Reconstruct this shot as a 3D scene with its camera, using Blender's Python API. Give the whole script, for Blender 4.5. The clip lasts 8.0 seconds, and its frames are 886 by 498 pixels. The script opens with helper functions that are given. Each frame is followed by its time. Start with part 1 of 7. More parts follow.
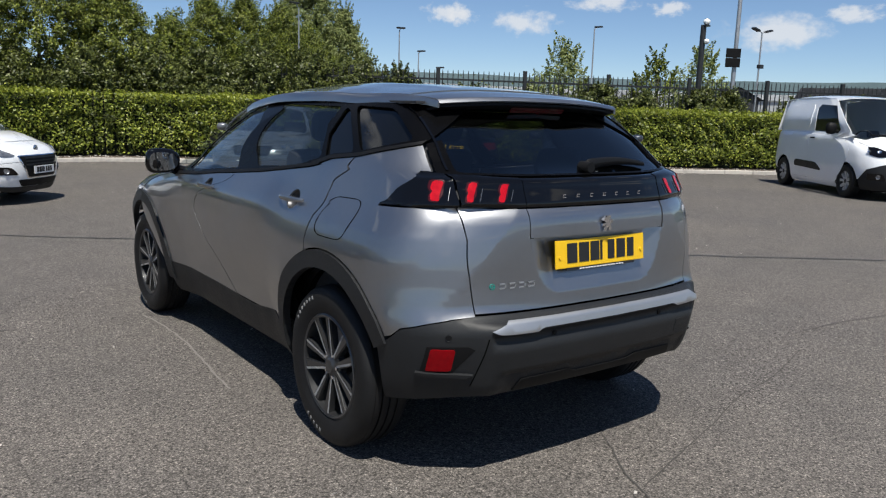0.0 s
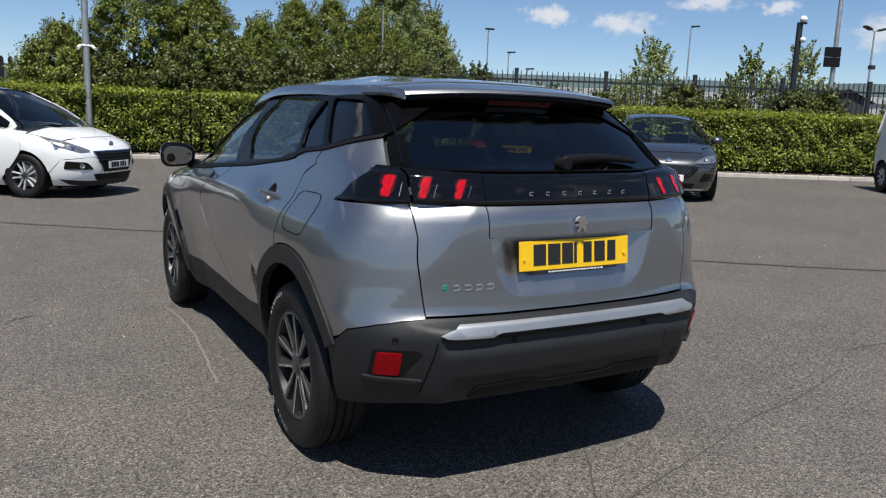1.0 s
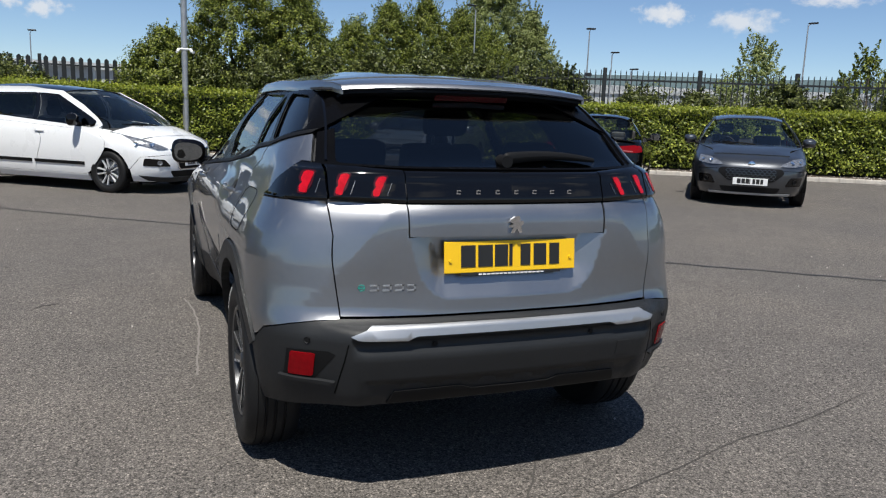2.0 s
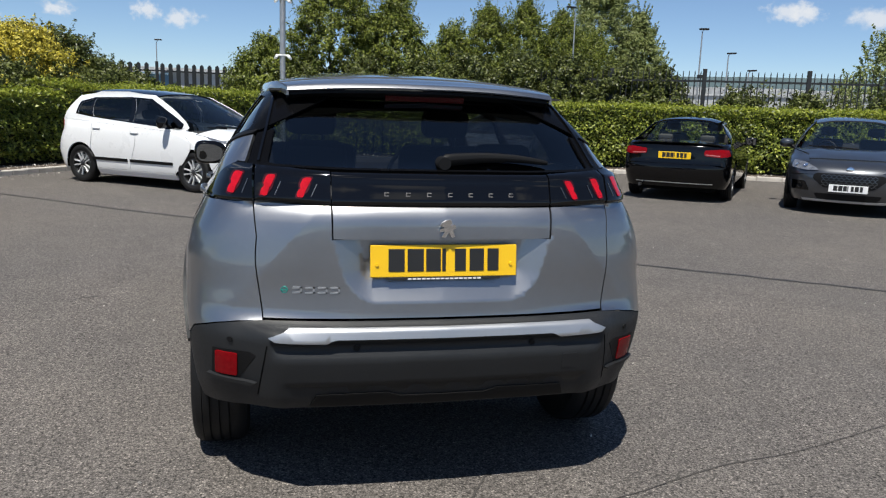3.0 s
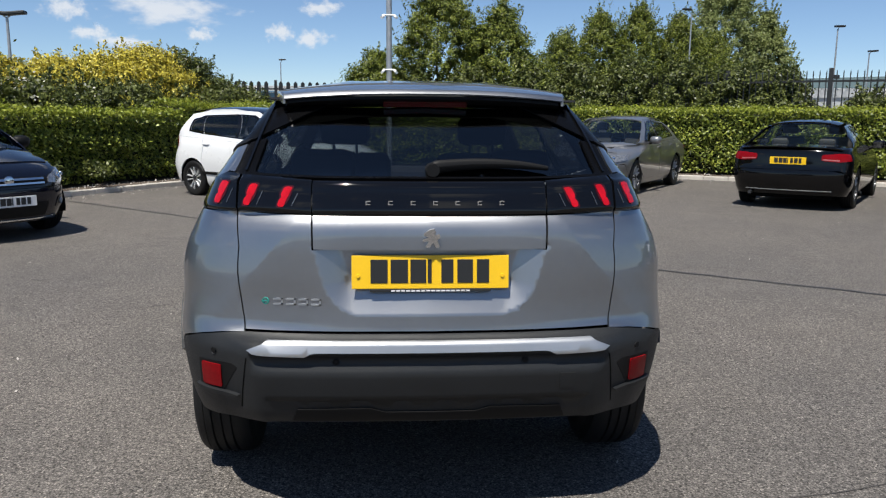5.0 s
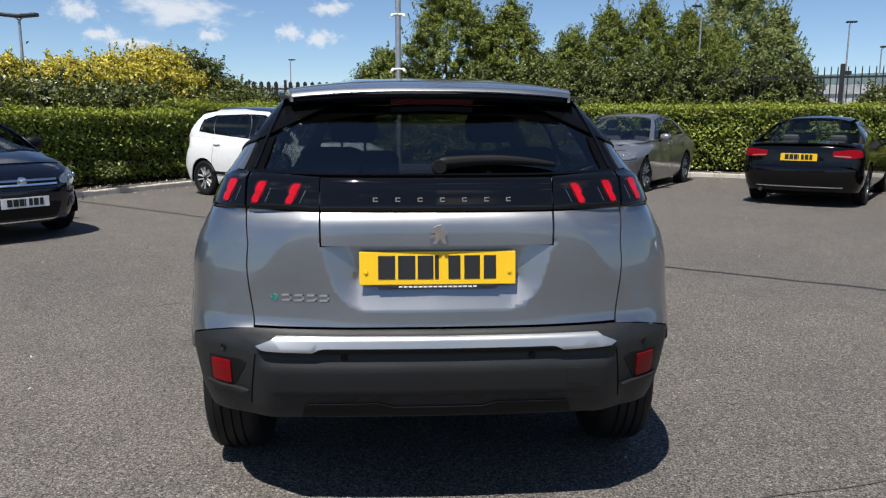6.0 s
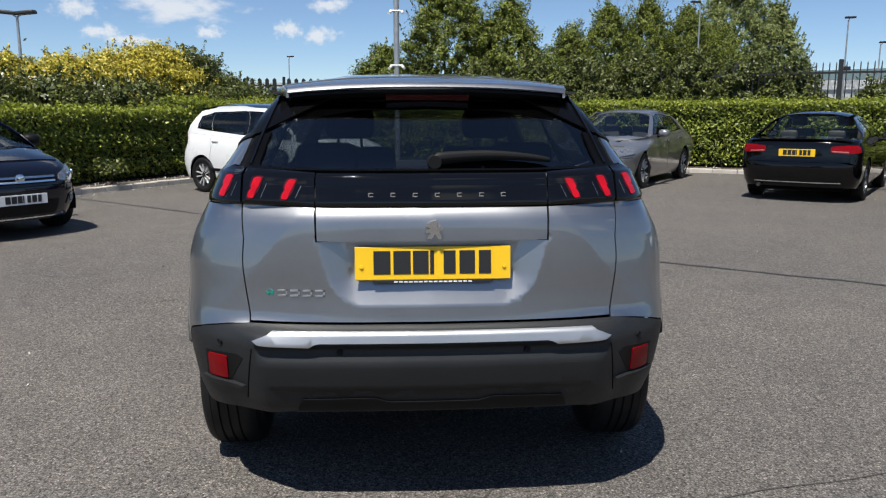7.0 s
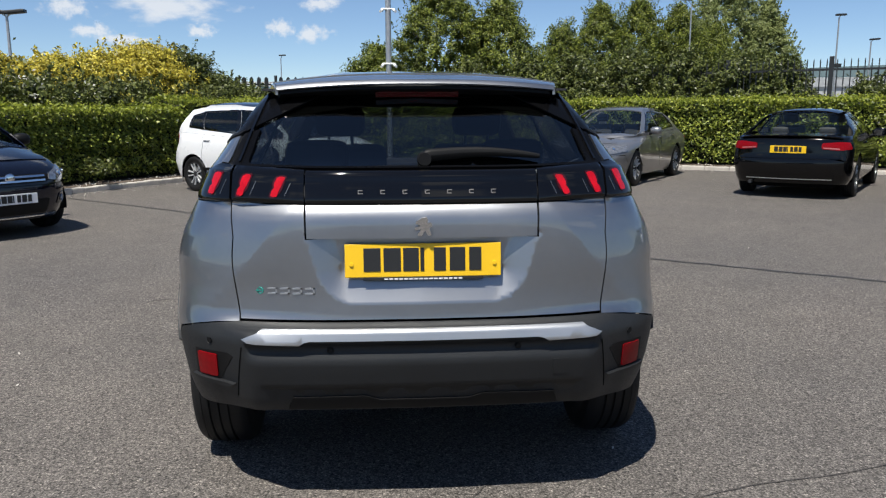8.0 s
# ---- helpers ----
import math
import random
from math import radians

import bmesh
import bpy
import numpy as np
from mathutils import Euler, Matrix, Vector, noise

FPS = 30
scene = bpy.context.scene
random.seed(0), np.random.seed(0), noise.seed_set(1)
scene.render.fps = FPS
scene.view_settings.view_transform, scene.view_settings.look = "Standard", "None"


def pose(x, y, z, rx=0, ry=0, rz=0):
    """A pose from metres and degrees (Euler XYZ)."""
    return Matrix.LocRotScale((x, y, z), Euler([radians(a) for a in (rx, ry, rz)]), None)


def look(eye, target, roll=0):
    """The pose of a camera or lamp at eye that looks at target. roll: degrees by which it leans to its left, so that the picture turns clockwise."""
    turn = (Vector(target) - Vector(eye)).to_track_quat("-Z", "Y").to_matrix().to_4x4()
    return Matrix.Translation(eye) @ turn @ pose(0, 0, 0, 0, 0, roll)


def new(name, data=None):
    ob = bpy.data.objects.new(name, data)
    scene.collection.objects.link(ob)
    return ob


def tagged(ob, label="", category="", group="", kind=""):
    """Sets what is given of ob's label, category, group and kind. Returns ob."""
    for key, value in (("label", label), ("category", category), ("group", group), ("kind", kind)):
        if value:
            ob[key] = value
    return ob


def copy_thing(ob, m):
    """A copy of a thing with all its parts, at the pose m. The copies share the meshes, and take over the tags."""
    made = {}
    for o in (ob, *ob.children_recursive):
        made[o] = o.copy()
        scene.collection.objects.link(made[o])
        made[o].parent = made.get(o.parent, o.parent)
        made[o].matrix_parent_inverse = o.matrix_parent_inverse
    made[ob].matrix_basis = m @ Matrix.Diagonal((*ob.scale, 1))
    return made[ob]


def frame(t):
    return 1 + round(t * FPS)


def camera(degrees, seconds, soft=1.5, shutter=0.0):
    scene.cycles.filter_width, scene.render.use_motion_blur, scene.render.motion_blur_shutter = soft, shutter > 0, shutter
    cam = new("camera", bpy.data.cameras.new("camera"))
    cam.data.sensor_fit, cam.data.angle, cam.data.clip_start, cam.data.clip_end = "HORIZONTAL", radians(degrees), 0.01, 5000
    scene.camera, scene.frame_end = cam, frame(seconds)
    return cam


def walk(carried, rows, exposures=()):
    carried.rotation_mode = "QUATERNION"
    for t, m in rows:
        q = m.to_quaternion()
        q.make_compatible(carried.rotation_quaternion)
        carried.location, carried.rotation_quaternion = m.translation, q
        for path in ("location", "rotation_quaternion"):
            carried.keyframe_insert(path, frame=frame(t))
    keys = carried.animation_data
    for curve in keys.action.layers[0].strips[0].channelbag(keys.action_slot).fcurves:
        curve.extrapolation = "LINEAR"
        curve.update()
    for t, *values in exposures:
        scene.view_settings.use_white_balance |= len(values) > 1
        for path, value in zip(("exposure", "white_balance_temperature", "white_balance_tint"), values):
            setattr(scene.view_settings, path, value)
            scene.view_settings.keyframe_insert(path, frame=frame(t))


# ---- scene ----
cam = camera(59.8, 8.0, 1.2)
PATH = [
    (0, (-2.358, -2.125, 1.414), (-1.182, -0.545, 1.067), 1.8),
    (0.5, (-2.112, -2.193, 1.395), (-1.027, -0.549, 1.048), 2.0),
    (1, (-1.861, -2.277, 1.393), (-0.884, -0.568, 1.043), 2.1),
    (1.5, (-1.534, -2.417, 1.399), (-0.676, -0.645, 1.045), 2.2),
    (1.7, (-1.423, -2.438, 1.392), (-0.613, -0.644, 1.037), 2.2),
    (2.8, (-0.726, -2.568, 1.397), (-0.216, -0.667, 1.041), 2.0),
    (3, (-0.618, -2.583, 1.401), (-0.16, -0.669, 1.045), 2.0),
    (3.5, (-0.378, -2.527, 1.383), (-0.037, -0.588, 1.032), 1.8),
    (4, (-0.209, -2.499, 1.391), (0.037, -0.545, 1.044), 1.4),
    (4.5, (-0.14, -2.508, 1.387), (0.044, -0.546, 1.047), 0.9),
    (5, (-0.145, -2.526, 1.386), (0.001, -0.56, 1.052), 0.5),
    (6.5, (-0.128, -2.549, 1.376), (-0.01, -0.582, 1.036), 0.1),
    (7, (-0.122, -2.554, 1.375), (-0.001, -0.588, 1.03), -0.0),
    (7.5, (-0.118, -2.55, 1.371), (0.012, -0.585, 1.023), -0.2),
    (8, (-0.111, -2.551, 1.369), (0.027, -0.586, 1.02), -0.2),
]
walk(cam, [(t, look(eye, target, roll)) for t, eye, target, roll in PATH], exposures=[(0.0, 0.32), (1.5, 0.33), (4.0, 0.42), (8.0, 0.45)])

# ---- sky, sun, exposure ----
SUN_FROM = Vector((-0.215, -0.43, 1.0)).normalized()
world = bpy.data.worlds.new("sky")
scene.world = world
world.use_nodes = True
wn = world.node_tree
wn.nodes.clear()
sky = wn.nodes.new("ShaderNodeTexSky")
sky.sky_type = "NISHITA"
sky.sun_disc = False
sky.sun_elevation = math.asin(SUN_FROM.z)
sky.sun_rotation = math.atan2(SUN_FROM.x, SUN_FROM.y)
sky.altitude = 2500
sky.air_density = 1.0
sky.dust_density = 0.12
sky.ozone_density = 4.4
wb = wn.nodes.new("ShaderNodeBackground")
wb.inputs[1].default_value = 0.084
wo = wn.nodes.new("ShaderNodeOutputWorld")
wn.links.new(sky.outputs[0], wb.inputs[0])
wn.links.new(wb.outputs[0], wo.inputs[0])

sun = new("sun", bpy.data.lights.new("sun", "SUN"))
sun.data.energy = 5.0
sun.data.angle = radians(0.53)
sun.data.color = (1.0, 0.965, 0.885)
sun.matrix_world = look(SUN_FROM * 60, (0, 0, 0))


# ---- materials ----
def mat(name, color, rough=0.5, metal=0.0, coat=0.0, spec=0.5, var=0.0, scale=8.0, bump=0.0, bscale=200.0, emit=0.0, obj_var=0.0):
    """A plain surface with grain at two scales and fine relief."""
    m = bpy.data.materials.new(name)
    m.use_nodes = True
    nt = m.node_tree
    b = nt.nodes["Principled BSDF"]
    b.inputs["Base Color"].default_value = (*color, 1)
    b.inputs["Roughness"].default_value = rough
    b.inputs["Metallic"].default_value = metal
    b.inputs["Coat Weight"].default_value = coat
    b.inputs["Coat Roughness"].default_value = 0.05
    b.inputs["Specular IOR Level"].default_value = spec
    if emit:
        b.inputs["Emission Color"].default_value = (*color, 1)
        b.inputs["Emission Strength"].default_value = emit
    co = nt.nodes.new("ShaderNodeTexCoord")
    if var or obj_var:
        n1 = nt.nodes.new("ShaderNodeTexNoise")
        n1.inputs["Scale"].default_value = scale
        n1.inputs["Detail"].default_value = 6
        nt.links.new(co.outputs["Object"], n1.inputs["Vector"])
        n2 = nt.nodes.new("ShaderNodeTexNoise")
        n2.inputs["Scale"].default_value = scale * 14
        n2.inputs["Detail"].default_value = 3
        nt.links.new(co.outputs["Object"], n2.inputs["Vector"])
        add = nt.nodes.new("ShaderNodeMath")
        add.operation = "ADD"
        nt.links.new(n1.outputs[0], add.inputs[0])
        nt.links.new(n2.outputs[0], add.inputs[1])
        last = add
        if obj_var:
            oi = nt.nodes.new("ShaderNodeObjectInfo")
            mul = nt.nodes.new("ShaderNodeMath")
            mul.operation = "MULTIPLY_ADD"
            mul.inputs[1].default_value = obj_var / max(var, 0.01)
            nt.links.new(oi.outputs["Random"], mul.inputs[0])
            nt.links.new(add.outputs[0], mul.inputs[2])
            last = mul
        mr = nt.nodes.new("ShaderNodeMapRange")
        mr.inputs["From Min"].default_value = 0.6
        mr.inputs["From Max"].default_value = 1.4
        mr.inputs["To Min"].default_value = 1 - var
        mr.inputs["To Max"].default_value = 1 + var
        nt.links.new(last.outputs[0], mr.inputs[0])
        mx = nt.nodes.new("ShaderNodeVectorMath")
        mx.operation = "SCALE"
        mx.inputs[0].default_value = color
        nt.links.new(mr.outputs[0], mx.inputs["Scale"])
        nt.links.new(mx.outputs[0], b.inputs["Base Color"])
        rr = nt.nodes.new("ShaderNodeMapRange")
        rr.inputs["From Min"].default_value = 0.3
        rr.inputs["From Max"].default_value = 0.7
        rr.inputs["To Min"].default_value = max(rough - 0.06, 0.0)
        rr.inputs["To Max"].default_value = min(rough + 0.06, 1.0)
        nt.links.new(n1.outputs[0], rr.inputs[0])
        nt.links.new(rr.outputs[0], b.inputs["Roughness"])
    if bump:
        nb = nt.nodes.new("ShaderNodeTexNoise")
        nb.inputs["Scale"].default_value = bscale
        nb.inputs["Detail"].default_value = 4
        nt.links.new(co.outputs["Object"], nb.inputs["Vector"])
        bp = nt.nodes.new("ShaderNodeBump")
        bp.inputs["Strength"].default_value = bump
        bp.inputs["Distance"].default_value = 0.01
        nt.links.new(nb.outputs[0], bp.inputs["Height"])
        nt.links.new(bp.outputs[0], b.inputs["Normal"])
    return m


def paint(name, color, metal=0.0, rough=0.3, dirt=0.03):
    """Car paint: pigment with fine flakes under a clear coat, lightly dusty."""
    m = mat(name, color, rough, metal, 1.0, 0.5, dirt, 2.5)
    m.node_tree.nodes["Principled BSDF"].inputs["Coat Roughness"].default_value = 0.02
    m.node_tree.nodes["Principled BSDF"].inputs["Coat IOR"].default_value = 1.65 if metal else 1.5
    return m


def glass(name, tint, gloss=0.06):
    """A thin tinted pane: it lets light straight through and mirrors by Fresnel."""
    m = bpy.data.materials.new(name)
    m.use_nodes = True
    nt = m.node_tree
    nt.nodes.clear()
    out = nt.nodes.new("ShaderNodeOutputMaterial")
    tr = nt.nodes.new("ShaderNodeBsdfTransparent")
    tr.inputs[0].default_value = (*tint, 1)
    gl = nt.nodes.new("ShaderNodeBsdfGlossy")
    gl.inputs["Roughness"].default_value = 0.015
    lw = nt.nodes.new("ShaderNodeLayerWeight")
    lw.inputs[0].default_value = 0.5
    pw = nt.nodes.new("ShaderNodeMath")
    pw.operation = "POWER"
    pw.inputs[1].default_value = 4.5
    fr = nt.nodes.new("ShaderNodeMath")
    fr.operation = "MULTIPLY_ADD"
    fr.inputs[1].default_value = 0.9
    fr.inputs[2].default_value = gloss
    mx = nt.nodes.new("ShaderNodeMixShader")
    nt.links.new(lw.outputs["Facing"], pw.inputs[0])
    nt.links.new(pw.outputs[0], fr.inputs[0])
    nt.links.new(fr.outputs[0], mx.inputs[0])
    nt.links.new(tr.outputs[0], mx.inputs[1])
    nt.links.new(gl.outputs[0], mx.inputs[2])
    nt.links.new(mx.outputs[0], out.inputs[0])
    return m


def leafy(name, dark, mid, light, trans=0.35):
    """Leaves: every leaf takes its own green."""
    m = bpy.data.materials.new(name)
    m.use_nodes = True
    nt = m.node_tree
    nt.nodes.clear()
    out = nt.nodes.new("ShaderNodeOutputMaterial")
    geo = nt.nodes.new("ShaderNodeNewGeometry")
    ramp = nt.nodes.new("ShaderNodeValToRGB")
    e = ramp.color_ramp.elements
    e[0].color, e[1].color = (*dark, 1), (*light, 1)
    e.new(0.55).color = (*mid, 1)
    nt.links.new(geo.outputs["Random Per Island"], ramp.inputs[0])
    b = nt.nodes.new("ShaderNodeBsdfPrincipled")
    b.inputs["Roughness"].default_value = 0.42
    b.inputs["Specular IOR Level"].default_value = 0.35
    tl = nt.nodes.new("ShaderNodeBsdfTranslucent")
    nt.links.new(ramp.outputs[0], b.inputs["Base Color"])
    nt.links.new(ramp.outputs[0], tl.inputs[0])
    mx = nt.nodes.new("ShaderNodeMixShader")
    mx.inputs[0].default_value = trans
    nt.links.new(b.outputs[0], mx.inputs[1])
    nt.links.new(tl.outputs[0], mx.inputs[2])
    nt.links.new(mx.outputs[0], out.inputs[0])
    return m


def asphalt(name):
    """Worn asphalt: stones of several greys in dark binder, broad stains and polished tracks."""
    m = bpy.data.materials.new(name)
    m.use_nodes = True
    nt = m.node_tree
    N, L = nt.nodes, nt.links
    b = N["Principled BSDF"]
    co = N.new("ShaderNodeTexCoord")

    def noise_tex(scale, detail, rough=0.5):
        n = N.new("ShaderNodeTexNoise")
        n.inputs["Scale"].default_value, n.inputs["Detail"].default_value, n.inputs["Roughness"].default_value = scale, detail, rough
        L.new(co.outputs["Object"], n.inputs["Vector"])
        return n

    def ramp(src, stops):
        r = N.new("ShaderNodeValToRGB")
        r.color_ramp.elements[0].position, r.color_ramp.elements[0].color = stops[0][0], (*stops[0][1], 1)
        r.color_ramp.elements[1].position, r.color_ramp.elements[1].color = stops[-1][0], (*stops[-1][1], 1)
        for p, c in stops[1:-1]:
            r.color_ramp.elements.new(p).color = (*c, 1)
        L.new(src, r.inputs[0])
        return r

    vo = N.new("ShaderNodeTexVoronoi")
    vo.inputs["Scale"].default_value = 130
    L.new(co.outputs["Object"], vo.inputs["Vector"])
    sep = N.new("ShaderNodeSeparateColor")
    L.new(vo.outputs["Color"], sep.inputs[0])
    stones = ramp(sep.outputs[0], [(0.0, (0.125, 0.113, 0.103)), (0.55, (0.168, 0.152, 0.139)), (0.86, (0.215, 0.194, 0.177)), (0.97, (0.30, 0.27, 0.24)), (1.0, (0.52, 0.48, 0.43))])
    stones.color_ramp.interpolation = "CONSTANT"
    gap = ramp(vo.outputs["Distance"], [(0.28, (1.06, 1.06, 1.06)), (0.72, (0.40, 0.40, 0.40))])
    big = ramp(noise_tex(0.35, 5, 0.6).outputs[0], [(0.3, (0.86, 0.87, 0.89)), (0.7, (1.14, 1.12, 1.09))])
    mid = ramp(noise_tex(2.6, 6, 0.65).outputs[0], [(0.3, (0.88, 0.88, 0.88)), (0.7, (1.12, 1.12, 1.12))])
    fine = ramp(noise_tex(30, 4, 0.6).outputs[0], [(0.3, (0.76, 0.76, 0.76)), (0.7, (1.24, 1.24, 1.24))])
    pits = ramp(noise_tex(62, 2, 0.6).outputs[0], [(0.36, (0.32, 0.32, 0.32)), (0.45, (1.09, 1.09, 1.09))])
    col = stones.outputs[0]
    for other in (gap, big, mid, fine, pits):
        mx = N.new("ShaderNodeMix")
        mx.data_type, mx.blend_type = "RGBA", "MULTIPLY"
        mx.inputs["Factor"].default_value = 1.0
        L.new(col, mx.inputs["A"])
        L.new(other.outputs[0], mx.inputs["B"])
        col = mx.outputs["Result"]
    L.new(col, b.inputs["Base Color"])
    b.inputs["Roughness"].default_value = 0.82
    b.inputs["Specular IOR Level"].default_value = 0.35
    bp = N.new("ShaderNodeBump")
    bp.inputs["Strength"].default_value, bp.inputs["Distance"].default_value = 0.55, 0.004
    bp.invert = True
    L.new(vo.outputs["Distance"], bp.inputs["Height"])
    L.new(bp.outputs[0], b.inputs["Normal"])
    return m


M = {
    "asphalt": asphalt("worn_asphalt"),
    "crack": mat("crack_filler", (0.055, 0.050, 0.046), 0.9, var=0.3, scale=30),
    "cover": mat("silver_wheel_cover", (0.50, 0.50, 0.50), 0.4, 0.3, var=0.05, scale=9),
    "tar": mat("tar_joint", (0.028, 0.027, 0.027), 0.6, var=0.3, scale=6, bump=0.4, bscale=60),
    "scuff": mat("pale_scuff", (0.175, 0.16, 0.148), 0.8, var=0.25, scale=20),
    "kerb": mat("concrete_kerb", (0.43, 0.40, 0.36), 0.85, var=0.22, scale=5, bump=0.4, bscale=90, obj_var=0.1),
    "soil": mat("dry_soil", (0.085, 0.065, 0.05), 0.95, var=0.45, scale=9, bump=0.9, bscale=35),
    "litter": mat("pale_chippings", (0.45, 0.42, 0.38), 0.9, var=0.3, scale=30),
    "verge": mat("verge_grass", (0.055, 0.075, 0.02), 0.95, var=0.4, scale=2, bump=0.8, bscale=20),
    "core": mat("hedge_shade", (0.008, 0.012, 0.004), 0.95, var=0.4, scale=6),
    "bark": mat("bark", (0.10, 0.075, 0.055), 0.9, var=0.35, scale=12, bump=0.7, bscale=40),
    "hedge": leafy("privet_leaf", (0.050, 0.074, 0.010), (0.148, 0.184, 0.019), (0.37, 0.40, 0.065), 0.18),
    "hedge_top": leafy("lighter_privet_leaf", (0.13, 0.17, 0.017), (0.23, 0.27, 0.028), (0.37, 0.39, 0.06)),
    "tree": leafy("tree_leaf", (0.035, 0.05, 0.012), (0.13, 0.16, 0.022), (0.29, 0.32, 0.055), 0.22),
    "birch": leafy("birch_leaf", (0.14, 0.17, 0.055), (0.24, 0.28, 0.10), (0.38, 0.41, 0.17), 0.4),
    "yellow": leafy("yellow_leaf", (0.20, 0.18, 0.030), (0.48, 0.41, 0.05), (0.72, 0.60, 0.10), 0.22),
    "rose": leafy("blossom", (0.42, 0.40, 0.34), (0.55, 0.54, 0.48), (0.72, 0.70, 0.66), 0.2),
    "bramble": leafy("bramble_leaf", (0.035, 0.045, 0.013), (0.075, 0.092, 0.018), (0.18, 0.20, 0.055), 0.2),
    "fence": mat("black_painted_steel", (0.018, 0.019, 0.02), 0.45, 0.0, var=0.2, scale=10),
    "galv": mat("galvanised_steel", (0.42, 0.43, 0.44), 0.48, 0.75, var=0.15, scale=9),
    "white_metal": mat("white_painted_metal", (0.78, 0.78, 0.76), 0.4, var=0.06, scale=7),
    "cladding": mat("warehouse_cladding", (0.42, 0.43, 0.43), 0.5, var=0.08, scale=0.4),
    "cladding_b": mat("blue_cladding", (0.10, 0.22, 0.33), 0.5, var=0.1, scale=0.4),
    "cladding_d": mat("dark_netting", (0.03, 0.032, 0.036), 0.8, var=0.2, scale=0.8),
    "hill": mat("far_hill", (0.09, 0.125, 0.135), 1.0, var=0.15, scale=0.01, spec=0.0),
    "paint": paint("grey_metallic_paint", (0.295, 0.30, 0.315), 1.0, 0.42, 0.03),
    "black_gloss": mat("gloss_black", (0.003, 0.003, 0.0035), 0.06, 0.0, 0.25, 0.3),
    "plastic": mat("grained_black_plastic", (0.0135, 0.0145, 0.016), 0.5, spec=0.34, var=0.10, scale=5, bump=0.12, bscale=900),
    "rubber_trim": mat("black_window_trim", (0.003, 0.003, 0.0034), 0.25, spec=0.07, var=0.1, scale=6),
    "plastic_d": mat("matt_black_plastic", (0.006, 0.006, 0.0065), 0.55, spec=0.18, var=0.1, scale=6),
    "silver": mat("satin_silver_trim", (0.43, 0.44, 0.46), 0.42, 0.8, var=0.03, scale=4),
    "chrome": mat("chrome", (0.75, 0.76, 0.78), 0.08, 1.0),
    "alloy_dark": mat("dark_alloy", (0.05, 0.051, 0.054), 0.35, 0.6, 0.4, var=0.06, scale=8),
    "alloy": mat("polished_alloy", (0.68, 0.69, 0.70), 0.32, 0.45, var=0.04, scale=9),
    "alloy_grey": mat("grey_machined_alloy", (0.23, 0.235, 0.245), 0.3, 0.8, var=0.05, scale=9),
    "lens_pink": mat("pale_lamp_strip", (0.40, 0.12, 0.12), 0.2, 0.0, 0.3),
    "tyre_print": mat("pale_tyre_marking", (0.16, 0.16, 0.16), 0.6),
    "rubber": mat("tyre_rubber", (0.0085, 0.0085, 0.009), 0.6, spec=0.28, var=0.25, scale=7, bump=0.1, bscale=300),
    "shell": mat("underbody_black", (0.004, 0.004, 0.004), 0.9, spec=0.05),
    "red_lamp": mat("red_lamp_lens", (0.40, 0.003, 0.010), 0.2, 0.0, 0.2, 0.3, var=0.5, scale=24, emit=0.07),
    "red_lens": mat("red_reflector", (0.21, 0.002, 0.005), 0.2, 0.0, 0.0, 0.15, var=0.25, scale=60),
    "dark_red": mat("unlit_brake_lens", (0.045, 0.002, 0.003), 0.2, 0.0, 0.2),
    "lens": mat("clear_lamp", (0.26, 0.27, 0.29), 0.15, 0.6, 1.0, var=0.6, scale=22),
    "plate_y": mat("yellow_plate", (0.78, 0.47, 0.008), 0.4, var=0.03, scale=10),
    "plate_w": mat("white_plate", (0.72, 0.72, 0.72), 0.4, var=0.03, scale=10),
    "ink": mat("plate_black", (0.012, 0.012, 0.012), 0.5),
    "ink_pale": mat("pale_print", (0.7, 0.7, 0.68), 0.5),
    "seat": mat("dark_seat_cloth", (0.022, 0.023, 0.026), 0.9, var=0.2, scale=30, bump=0.2, bscale=400),
    "seat_grey": mat("grey_seat_leather", (0.06, 0.058, 0.056), 0.5, var=0.1, scale=12),
    "pale_card": mat("pale_card", (0.7, 0.72, 0.74), 0.5),
    "teal": mat("teal_badge", (0.05, 0.36, 0.30), 0.25, 0.5),
    "privacy": glass("privacy_glass", (0.17, 0.19, 0.195), 0.10),
    "window": glass("green_tinted_glass", (0.72, 0.78, 0.76)),
    "rear_side": glass("half_tinted_glass", (0.42, 0.46, 0.46)),
    "dark_window": glass("dark_glass", (0.10, 0.11, 0.12)),
    "mirror": mat("mirror_glass", (0.26, 0.28, 0.30), 0.02, 1.0),
    "white": paint("white_paint", (0.76, 0.77, 0.78), 0.0, 0.3),
    "van_white": paint("van_white_paint", (0.86, 0.87, 0.88), 0.0, 0.35, 0.04),
    "graphite": paint("graphite_paint", (0.042, 0.046, 0.054), 0.55, 0.35),
    "mid_grey": paint("warm_grey_paint", (0.22, 0.22, 0.225), 0.6, 0.35),
    "black_paint": mat("black_paint", (0.0025, 0.0025, 0.003), 0.1, 0.0, 0.35, 0.2, 0.2, 3),
    "navy": mat("navy_paint", (0.004, 0.0055, 0.013), 0.12, 0.0, 0.5, 0.25, 0.15, 3),
}


